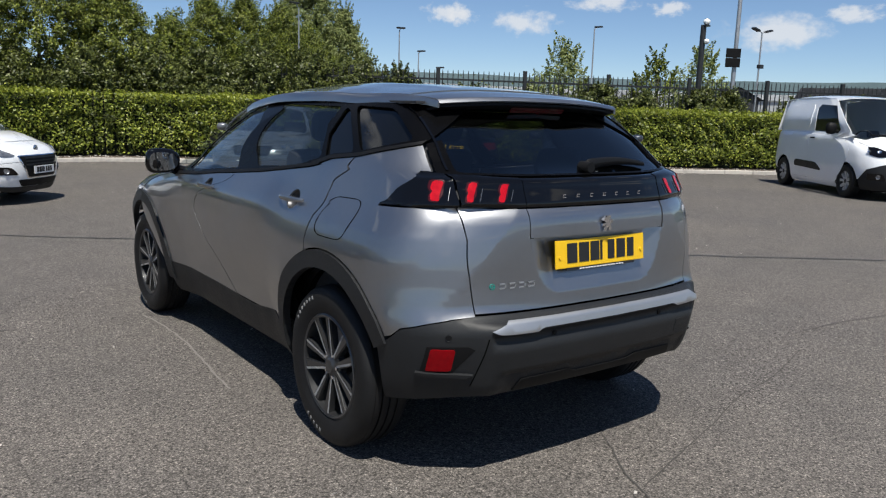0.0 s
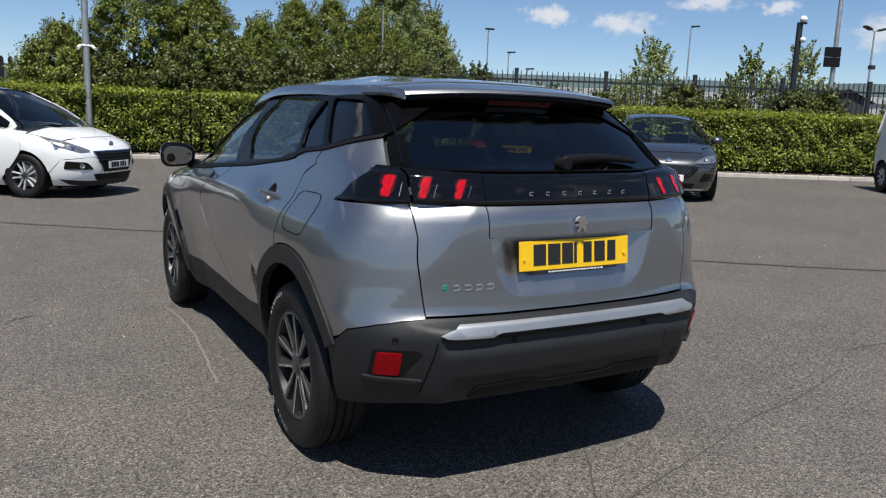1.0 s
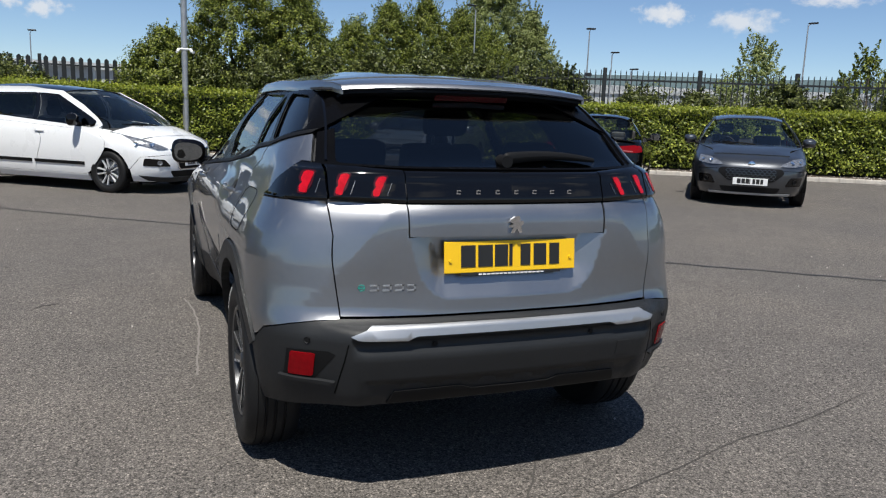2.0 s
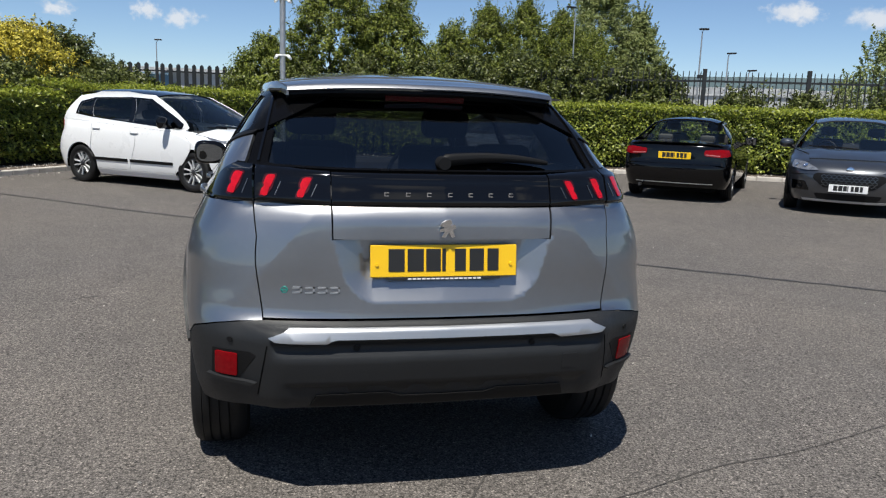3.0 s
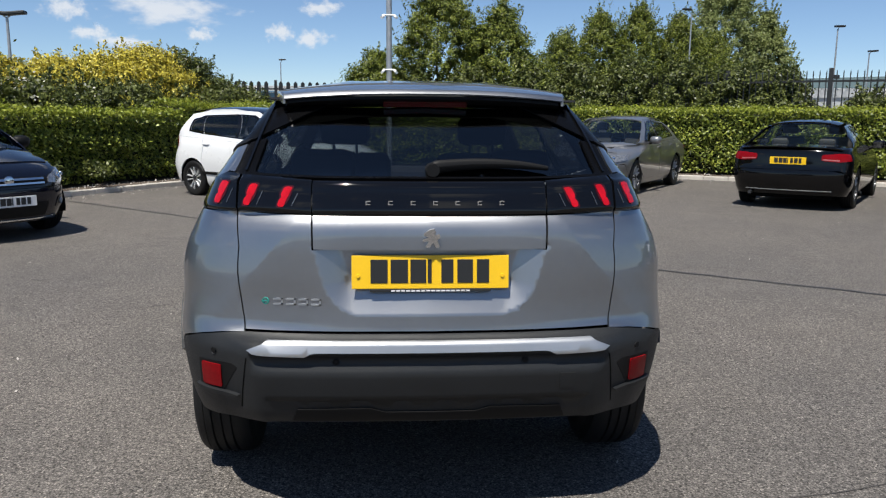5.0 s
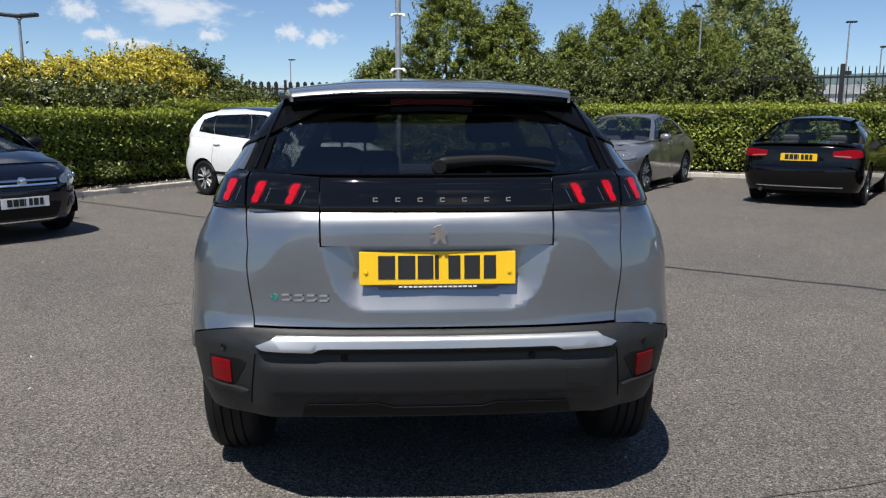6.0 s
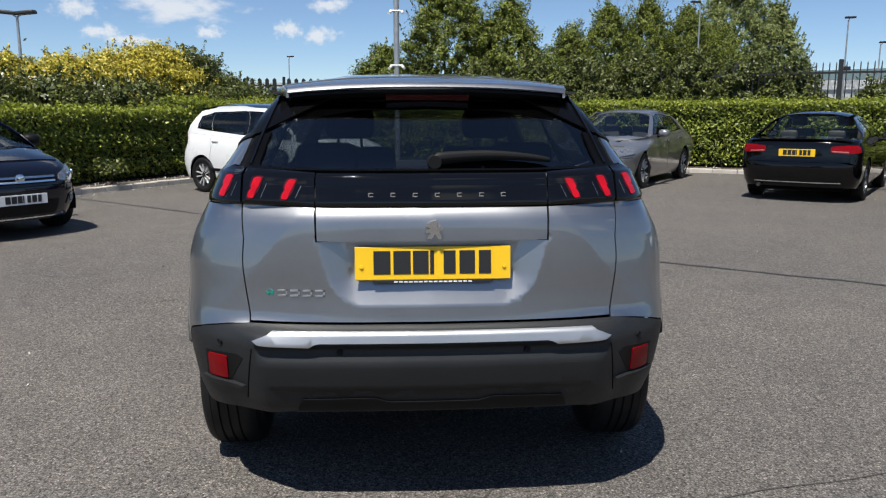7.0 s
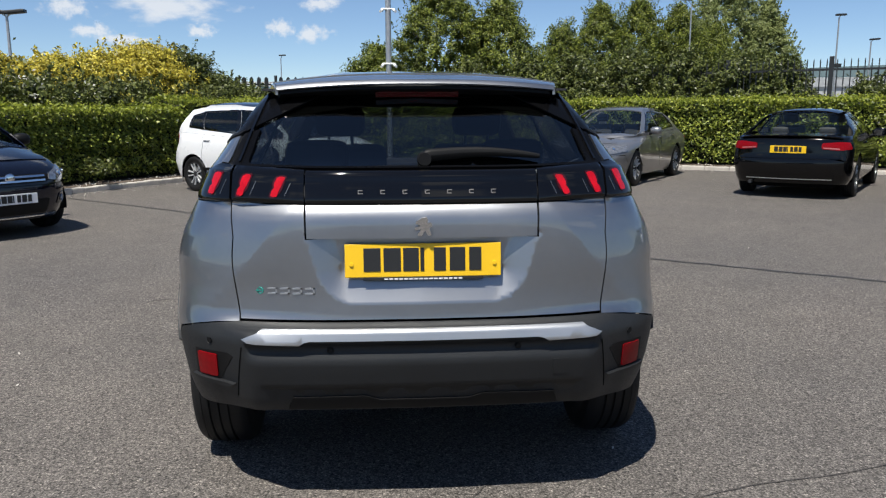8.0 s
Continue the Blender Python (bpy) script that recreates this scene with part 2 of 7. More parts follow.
# ---- building blocks ----
def part(name, bm, material, parent, label="", smooth=False):
    me = bpy.data.meshes.new(name)
    bmesh.ops.recalc_face_normals(bm, faces=bm.faces)
    bm.to_mesh(me)
    bm.free()
    me.materials.append(material)
    if smooth:
        me.polygons.foreach_set("use_smooth", [True] * len(me.polygons))
        me.set_sharp_from_angle(angle=radians(38))
    ob = new(name, me)
    ob.parent = parent
    return tagged(ob, label)


def thing(name, label, category, m=None, group="", kind=""):
    ob = new(name)
    if m is not None:
        ob.matrix_basis = m
    return tagged(ob, label, category, group, kind)


def box(bm, x0, x1, y0, y1, z0, z1, bevel=0.0, m=None):
    r = bmesh.ops.create_cube(bm, size=1)
    vs = r["verts"]
    for v in vs:
        v.co = Vector((x0 + (v.co.x + .5) * (x1 - x0), y0 + (v.co.y + .5) * (y1 - y0), z0 + (v.co.z + .5) * (z1 - z0)))
    if bevel:
        es = list({e for v in vs for e in v.link_edges})
        r = bmesh.ops.bevel(bm, geom=es, offset=bevel, segments=2, affect="EDGES", profile=0.5)
        vs = list({v for f in r["faces"] for v in f.verts} | {v for v in vs if v.is_valid})
    if m is not None:
        bmesh.ops.transform(bm, matrix=m, verts=vs)
    return bm


def tube(bm, a, b, r0, r1=None, n=10, caps=True):
    a, b = Vector(a), Vector(b)
    d = b - a
    q = d.to_track_quat("Z", "Y").to_matrix().to_4x4()
    bmesh.ops.create_cone(bm, cap_ends=caps, segments=n, radius1=r0, radius2=r0 if r1 is None else r1, depth=d.length,
                          matrix=Matrix.Translation((a + b) / 2) @ q)
    return bm


def lathe(bm, prof, n=40, m=Matrix()):
    """Turns a profile of (radius, height) round the x axis."""
    rings = []
    for i in range(n):
        a = 2 * math.pi * i / n
        rings.append([bm.verts.new(m @ Vector((h, r * math.cos(a), r * math.sin(a)))) for r, h in prof])
    for i in range(n):
        p, q = rings[i], rings[(i + 1) % n]
        for j in range(len(prof) - 1):
            bm.faces.new((p[j], p[j + 1], q[j + 1], q[j]))
    return bm


def curve_of(table):
    """A smooth function through the points of a table."""
    xs = np.array([a for a, _ in table], float)
    ys = np.array([b for _, b in table], float)
    h = np.diff(xs)
    d = np.diff(ys) / h
    s = np.zeros(len(xs))
    for i in range(1, len(xs) - 1):
        if d[i - 1] * d[i] > 0:
            w1, w2 = 2 * h[i] + h[i - 1], h[i] + 2 * h[i - 1]
            s[i] = (w1 + w2) / (w1 / d[i - 1] + w2 / d[i])
    s[0], s[-1] = d[0], d[-1]

    def f(x):
        x = np.clip(np.asarray(x, float), xs[0], xs[-1])
        i = np.clip(np.searchsorted(xs, x) - 1, 0, len(xs) - 2)
        t = (x - xs[i]) / h[i]
        return ((1 + 2 * t) * (1 - t) ** 2 * ys[i] + t * (1 - t) ** 2 * h[i] * s[i]
                + t * t * (3 - 2 * t) * ys[i + 1] + t * t * (t - 1) * h[i] * s[i + 1])
    return f


def step(a, b, x):
    t = np.clip((np.asarray(x, float) - a) / (b - a), 0, 1)
    return t * t * (3 - 2 * t)


class Body:
    """A car's skin: at each height a plan outline from the middle of the tail, round the corner, along the flank to the nose."""

    def __init__(self, width, tail, nose, rear, front, dent=None, flank=None):
        self.w, self.yr, self.yf = curve_of(width), curve_of(tail), curve_of(nose)
        self.rear = [(z, self.profile(p)) for z, p in rear]
        self.front = [(z, self.profile(p)) for z, p in front]
        self.dr, self.df = rear[0][1][-1][1], front[0][1][-1][1]
        self.dent, self.flank = dent, flank
        self.ln = (1.3, 3.7, 5.0)

    def profile(self, pts):
        k = [0.0]
        for (a, b), (c, d) in zip(pts, pts[1:]):
            k.append(k[-1] + math.hypot((c - a) * 0.85, d - b))
        k = [v / k[-1] for v in k]
        return curve_of([(t, p[0]) for t, p in zip(k, pts)]), curve_of([(t, p[1]) for t, p in zip(k, pts)])

    def blend(self, profs, t, z):
        x, d = profs[0][1][0](t), profs[0][1][1](t)
        for (z0, _), (z1, p) in zip(profs, profs[1:]):
            f = step(z0, z1, z)
            x, d = x + f * (p[0](t) - x), d + f * (p[1](t) - d)
        return x, d

    def raw(self, p, z):
        p, z = np.broadcast_arrays(np.asarray(p, float), np.asarray(z, float))
        l2 = self.ln[2]
        wrap = p > l2
        a = np.where(wrap, 2 * l2 - p, np.abs(p))
        sg = np.where((p < 0) | wrap, -1.0, 1.0)
        w, yr, yf = self.w(z), self.yr(z), self.yf(z)
        l0, l1, l2 = self.ln
        xr, dr = self.blend(self.rear, np.clip(a / l0, 0, 1), z)
        xf, df = self.blend(self.front, np.clip((l2 - a) / (l2 - l1), 0, 1), z)
        f = np.clip((a - l0) / (l1 - l0), 0, 1)
        xs = np.where(a < l0, xr, np.where(a > l1, xf, 1.0)) * w
        ys = np.where(a < l0, yr + dr, np.where(a > l1, yf - df, (yr + self.dr) * (1 - f) + (yf - self.df) * f))
        if self.flank:
            xs = xs + self.flank(ys, z) * step(0.2, 0.6, xs / w)
        if self.dent:
            ys = ys + self.dent(np.abs(xs), z) * (a < l0)
        return np.stack([xs * sg, ys, z], -1)

    def normal(self, p, z):
        e = 0.004
        du = self.raw(p + e, z) - self.raw(p - e, z)
        dv = self.raw(p, z + e) - self.raw(p, z - e)
        n = np.cross(du, dv)
        return n / np.maximum(np.linalg.norm(n, axis=-1, keepdims=True), 1e-9)

    def find(self, kind, v, z):
        if kind == "l":
            return -self.find("y", v, z)
        if kind == "L":
            return 2 * self.ln[2] - self.find("y", v, z)
        if kind == "X" and v < 0:
            return 2 * self.ln[2] - self.find("X", -v, z)
        sg = -1 if v < 0 and kind in "xX" else 1
        lo, hi, flip = (0, self.ln[0], 1) if kind == "x" else (self.ln[1], self.ln[2], -1) if kind == "X" else (0, self.ln[2], 1)
        c = 1 if kind == "y" else 0
        v = abs(v) if kind in "xX" else v
        for _ in range(30):
            m = (lo + hi) / 2
            if flip * (float(self.raw(m, z)[c]) - v) < 0:
                lo = m
            else:
                hi = m
        return sg * (lo + hi) / 2

    def path(self, pts, side):
        """Points (kind, value, z) to the flat sheet; side -1 turns them to the car's left."""
        out = []
        for k, v, z in pts:
            p = self.find(k, v, z)
            out.append((p * side if side else p, z))
        return out


def inside(poly, x, y):
    c = np.zeros(np.shape(x), bool)
    for (x0, y0), (x1, y1) in zip(poly, poly[1:] + poly[:1]):
        if y0 == y1:
            continue
        hit = ((y0 > y) != (y1 > y)) & (x < (x1 - x0) * (y - y0) / (y1 - y0) + x0)
        c ^= hit
    return c


def dense(pts, d, closed=True):
    out = []
    for a, b in zip(pts, pts[1:] + (pts[:1] if closed else [])):
        n = max(1, int(math.dist(a, b) / d + 0.5))
        out += [(a[0] + (b[0] - a[0]) * i / n, a[1] + (b[1] - a[1]) * i / n) for i in range(n)]
    return out if closed else out + [pts[-1]]


def rounded(pts, r):
    """The corners of a flat loop, rounded."""
    out, n = [], len(pts)
    for i, b in enumerate(pts):
        a, c = pts[i - 1], pts[(i + 1) % n]
        la, lc = math.dist(a, b), math.dist(c, b)
        ra, rc = min(r, la * .45) / max(la, 1e-6), min(r, lc * .45) / max(lc, 1e-6)
        p, q = (b[0] + (a[0] - b[0]) * ra, b[1] + (a[1] - b[1]) * ra), (b[0] + (c[0] - b[0]) * rc, b[1] + (c[1] - b[1]) * rc)
        for t in (0, .25, .5, .75, 1):
            out.append(tuple((1 - t) ** 2 * p[k] + 2 * t * (1 - t) * b[k] + t * t * q[k] for k in (0, 1)))
    return out


def arc(cy, cz, r, a0, a1, n=14):
    return [("y", cy + r * math.cos(radians(a0 + (a1 - a0) * i / n)), cz + r * math.sin(radians(a0 + (a1 - a0) * i / n))) for i in range(n + 1)]


def panel(name, body, pts, material, parent, side=1, off=0.0, thick=0.012, grid=0.05, holes=(), lines=(), round_by=0.0, label="", flat=False):
    """A piece of a car's skin inside a loop of points, with its own edge; holes and crease lines lie in it."""
    from mathutils.geometry import delaunay_2d_cdt
    loop = list(pts) if flat else body.path(pts, side)
    if round_by:
        loop = rounded(loop, round_by)
    loop = dense(loop, grid * 0.8)
    hs = [dense(rounded(h if flat else body.path(h, side), 0.03), grid * 0.8) for h in holes]
    ls = [dense(l if flat else body.path(l, side), grid * 0.8, False) for l in lines]
    co, ed = [], []
    for l in [loop, *hs]:
        k = len(co)
        co += l
        ed += [(k + i, k + (i + 1) % len(l)) for i in range(len(l))]
    for l in ls:
        k = len(co)
        co += l
        ed += [(k + i, k + i + 1) for i in range(len(l) - 1)]
    c = np.array(co)
    gx, gz = np.meshgrid(np.arange(c[:, 0].min(), c[:, 0].max(), grid), np.arange(c[:, 1].min(), c[:, 1].max(), grid))
    gx, gz = gx.ravel() + 0.0113, gz.ravel() + 0.0071
    ok = inside(loop, gx, gz)
    gx, gz = gx[ok], gz[ok]
    if len(gx):
        dist = np.min(np.hypot(gx[:, None] - c[None, :, 0], gz[:, None] - c[None, :, 1]), axis=1)
        far = dist > grid * 0.35
        co = co + list(zip(gx[far], gz[far]))
    v, _, f, *_ = delaunay_2d_cdt([Vector(p) for p in co], ed, [], 1, 1e-6)
    P = np.array([(a.x, a.y) for a in v])
    f = np.array([t for t in f if len(t) == 3])
    cen = P[f].mean(axis=1)
    keep = inside(loop, cen[:, 0], cen[:, 1])
    for h in hs:
        keep &= ~inside(h, cen[:, 0], cen[:, 1])
    f = f[keep]
    N = body.normal(P[:, 0], P[:, 1])
    T = body.raw(P[:, 0], P[:, 1]) + N * off
    count = {}
    for t in f:
        for a, b in ((t[0], t[1]), (t[1], t[2]), (t[2], t[0])):
            count[(a, b)] = 1
    rim = [(a, b) for a, b in count if (b, a) not in count]
    verts, norms = list(T), list(N)
    faces = [tuple(t) for t in f]
    at = {}
    for a, b in rim:
        for i in (a, b):
            if i not in at:
                at[i] = len(verts)
                verts += [T[i], T[i] - N[i] * thick]
                norms += [N[i], N[i]]
        faces.append((at[b], at[a], at[a] + 1, at[b] + 1))
    me = bpy.data.meshes.new(name)
    me.from_pydata([tuple(x) for x in verts], [], faces)
    me.materials.append(material)
    me.polygons.foreach_set("use_smooth", [i < len(f) for i in range(len(faces))])
    nn = np.array(norms)
    nt_ = len(T)
    loops_n = np.zeros((len(me.loops), 3))
    vi = np.zeros(len(me.loops), int)
    me.loops.foreach_get("vertex_index", vi)
    loops_n[:] = nn[vi]
    k = len(f) * 3
    fn = np.array([p.normal for p in me.polygons])
    if len(fn) > len(f):
        loops_n[k:] = np.repeat(fn[len(f):], 4, axis=0)
    me.normals_split_custom_set([tuple(x) for x in loops_n])
    me.update()
    ob = new(name, me)
    ob.parent = parent
    return tagged(ob, label)


def both(name, *a, **k):
    return [panel(name, *a, side=s, **k) for s in (-1, 1)]


def sheet(name, xs, fn, material, parent, thick=0.0, label="", ys=None):
    """A smooth grid: fn(u, v) gives its points; thick folds it into a slab."""
    nu, nv = xs
    vs, fs = [], []
    for j in range(nv + 1):
        for i in range(nu + 1):
            vs.append(Vector(fn(i / nu, j / nv)))
    for j in range(nv):
        for i in range(nu):
            a = j * (nu + 1) + i
            fs.append((a, a + 1, a + nu + 2, a + nu + 1))
    bm = bmesh.new()
    bv = [bm.verts.new(v) for v in vs]
    for f in fs:
        bm.faces.new([bv[i] for i in f])
    bm.normal_update()
    up = sum((f.normal.z + 0.3 * abs(f.normal.y) * 0 for f in bm.faces))
    if up < 0:
        bmesh.ops.reverse_faces(bm, faces=bm.faces)
    if thick:
        bmesh.ops.solidify(bm, geom=bm.faces[:], thickness=thick)
    return part(name, bm, material, parent, label, smooth=True)


def leaves(pts, size, rnd, face=None, spread=0.75):
    """Folded diamond leaves at the points, turned roughly towards face, as vertices and faces."""
    n = len(pts)
    nrm = rnd.normal(size=(n, 3)) * spread
    if face is not None:
        nrm += face
    nrm /= np.maximum(np.linalg.norm(nrm, axis=1, keepdims=True), 1e-6)
    d = rnd.normal(size=(n, 3))
    d -= (d * nrm).sum(1, keepdims=True) * nrm
    d /= np.maximum(np.linalg.norm(d, axis=1, keepdims=True), 1e-6)
    e = np.cross(nrm, d)
    s = size * rnd.uniform(0.6, 1.35, (n, 1))
    v = np.stack([pts - d * s, pts + e * s * 0.52 + nrm * s * 0.15, pts + d * s, pts - e * s * 0.52 + nrm * s * 0.15], 1).reshape(-1, 3)
    f = np.arange(n * 4).reshape(n, 4)
    return v, f


def leaf_mesh(name, pts, size, material, parent=None, seed=0, label="", kind="", face=None, spread=0.75):
    rnd = np.random.default_rng(seed)
    v, f = leaves(np.asarray(pts, float), size, rnd, face, spread)
    me = bpy.data.meshes.new(name)
    me.vertices.add(len(v))
    me.vertices.foreach_set("co", v.ravel())
    me.loops.add(f.size)
    me.loops.foreach_set("vertex_index", f.ravel())
    me.polygons.add(len(f))
    me.polygons.foreach_set("loop_start", np.arange(0, f.size, 4))
    me.polygons.foreach_set("loop_total", np.full(len(f), 4))
    me.materials.append(material)
    me.update(calc_edges=True)
    ob = new(name, me)
    ob.parent = parent
    return tagged(ob, label, kind=kind)


def along(line, d):
    """Even steps along a broken line: place, direction and distance."""
    out, s = [], 0.0
    for a, b in zip(line, line[1:]):
        a, b = Vector(a), Vector(b)
        L = (b - a).length
        n = max(1, round(L / d))
        out += [(a + (b - a) * (i + .5) / n, (b - a).normalized(), L / n) for i in range(n)]
    return out


def smooth_line(pts, n=8):
    out = []
    P = [Vector(p) for p in pts]
    P = [P[0] * 2 - P[1], *P, P[-1] * 2 - P[-2]]
    for i in range(1, len(P) - 2):
        for k in range(n):
            t = k / n
            a, b, c, d = P[i - 1:i + 3]
            out.append(0.5 * ((2 * b) + (c - a) * t + (2 * a - 5 * b + 4 * c - d) * t * t + (3 * b - a - 3 * c + d) * t ** 3))
    return out + [P[-2]]


# ---- ground, kerb, planting ----
KERB = [(-11.5, -3.0), (-9.7, 2.1), (-8.0, 6.2), (-6.4, 9.7), (-5.5, 11.4), (-4.3, 13.4), (-2.9, 15.4), (-0.8, 17.2), (1.5, 17.95), (3.2, 17.6),
        (6.9, 15.55), (10.8, 13.5), (14.7, 11.5), (17.4, 10.1), (29, 4.2), (56, -9.6)]
KERB = smooth_line([(x, y, 0) for x, y in KERB])
ALONG = Vector((0.889, -0.458, 0))

g = bmesh.new()
bmesh.ops.create_grid(g, x_segments=8, y_segments=8, size=1600)
tagged(part("ground", g, M["asphalt"], None), "grey worn asphalt of a car park", "ground", kind="structure")


def strip(line, off0, off1, z0, z1, bm):
    """A band beside a line, from one offset to another."""
    ring = []
    for i, p in enumerate(line):
        d = (line[min(i + 1, len(line) - 1)] - line[max(i - 1, 0)]).normalized()
        n = Vector((-d.y, d.x, 0))
        ring.append((bm.verts.new(p + n * off0 + Vector((0, 0, z0))), bm.verts.new(p + n * off1 + Vector((0, 0, z1)))))
    for (a, b), (c, d) in zip(ring, ring[1:]):
        bm.faces.new((a, c, d, b))
    return bm


tagged(part("planting_bed", strip(KERB, 0.11, 2.2, 0.075, 0.16, bmesh.new()), M["soil"], None), "dry brown soil bed under the hedge", "soil", kind="structure")
tagged(part("verge", strip(KERB, 2.1, 16.0, 0.15, 0.35, bmesh.new()), M["verge"], None), "rough green verge behind the hedge", "verge", kind="structure")

# tar joints and cracks in the asphalt
def joint(name, pts, wide, label):
    ln = smooth_line([(x, y, 0) for x, y in pts], 10)
    rr = random.Random(5)
    ln = [p + Vector((rr.uniform(-1, 1), rr.uniform(-1, 1), 0)) * wide * 0.35 for p in ln]
    b = strip(ln, -wide / 2, wide / 2, 0.0035, 0.0035, bmesh.new())
    return tagged(part(name, b, M["scuff"] if name == "tyre_scuff" else M["tar"] if wide > .02 else M["crack"], None), label, "joint", kind="structure")


joint("tar_joint", [(-14, 17.6), (-4.79, 9.98), (-2.71, 8.18), (-1.29, 7.05), (0.5, 5.77), (2.41, 4.39), (3.98, 3.25), (5.0, 2.5), (6.31, 1.6), (14, -3.7)], 0.046, "dark tar joint across the asphalt")
joint("crack", [(.33, .20), (.25, .13), (.135, -.05), (.005, -.23), (-.07, -.40), (-.16, -.60)], 0.008, "thin dark crack in the asphalt")
joint("crack", [(-.03, -.36), (.30, -.26), (.75, -.13), (1.2, .02), (1.65, .10), (2.3, .30)], 0.006, "thin dark crack in the asphalt")
joint("crack", [(2.67, .53), (3.2, .52), (3.72, .44), (4.3, .35)], 0.007, "thin dark crack in the asphalt")
joint("crack", [(-1.90, 3.10), (-1.84, 3.16), (-1.76, 3.18)], 0.018, "short dark gouge in the asphalt")
joint("crack", [(-3.18, 4.15), (-3.10, 4.12), (-3.02, 4.12)], 0.018, "short dark gouge in the asphalt")
joint("tyre_scuff", [(-.96, 3.15), (-.92, 2.84), (-.915, 2.35), (-.96, 1.84), (-.985, 1.49)], 0.012, "pale curved tyre scuff on the asphalt")

kerb = thing("kerb", "pale concrete kerb stones round the planting bed", "kerb", kind="structure")
kb = bmesh.new()
box(kb, -0.5, 0.5, -0.065, 0.065, -0.1, 0.095, 0.018)
kerb_mesh = part("kerb_stone", kb, M["kerb"], kerb).data
first = True
rk = random.Random(3)
for p, d, L in along(KERB, 0.92)[0:150]:
    if p.x > 40:
        continue
    if first:
        ob, first = kerb.children[0], False
    else:
        ob = new("kerb_stone", kerb_mesh)
        ob.parent = kerb
    ob.matrix_basis = Matrix.Translation(p + Vector((0, 0, rk.uniform(-0.006, 0.006)))) @ Matrix.Rotation(math.atan2(d.y, d.x) + rk.uniform(-.006, .006), 4, "Z") @ Matrix.Diagonal((L * 0.985, 1, 1, 1))

# pale chippings and dead leaves on the bed and along the kerb
rs = np.random.default_rng(4)
seg = along(KERB, 0.5)
pts = []
for p, d, L in seg:
    if p.x < 40:
        n = Vector((-d.y, d.x, 0))
        for _ in range(10):
            q = p + d * rs.uniform(-.25, .25) + n * rs.uniform(0.1, 0.6)
            pts.append((q.x, q.y, 0.10 + rs.uniform(0, .02)))
        for _ in range(3):
            q = p + d * rs.uniform(-.25, .25) - n * abs(rs.normal(0, 0.35)) - n * 0.08
            pts.append((q.x, q.y, 0.006))
tagged(leaf_mesh("chippings", pts, 0.022, M["litter"], None, 8), "pale chippings and dry leaves along the kerb", "chippings", kind="stuff")
pts = [(rs.uniform(-6, 12), rs.uniform(-2, 13), 0.004) for _ in range(420)]
tagged(leaf_mesh("grit", pts, 0.011, M["litter"], None, 9), "scattered pale grit on the asphalt", "grit", kind="stuff")


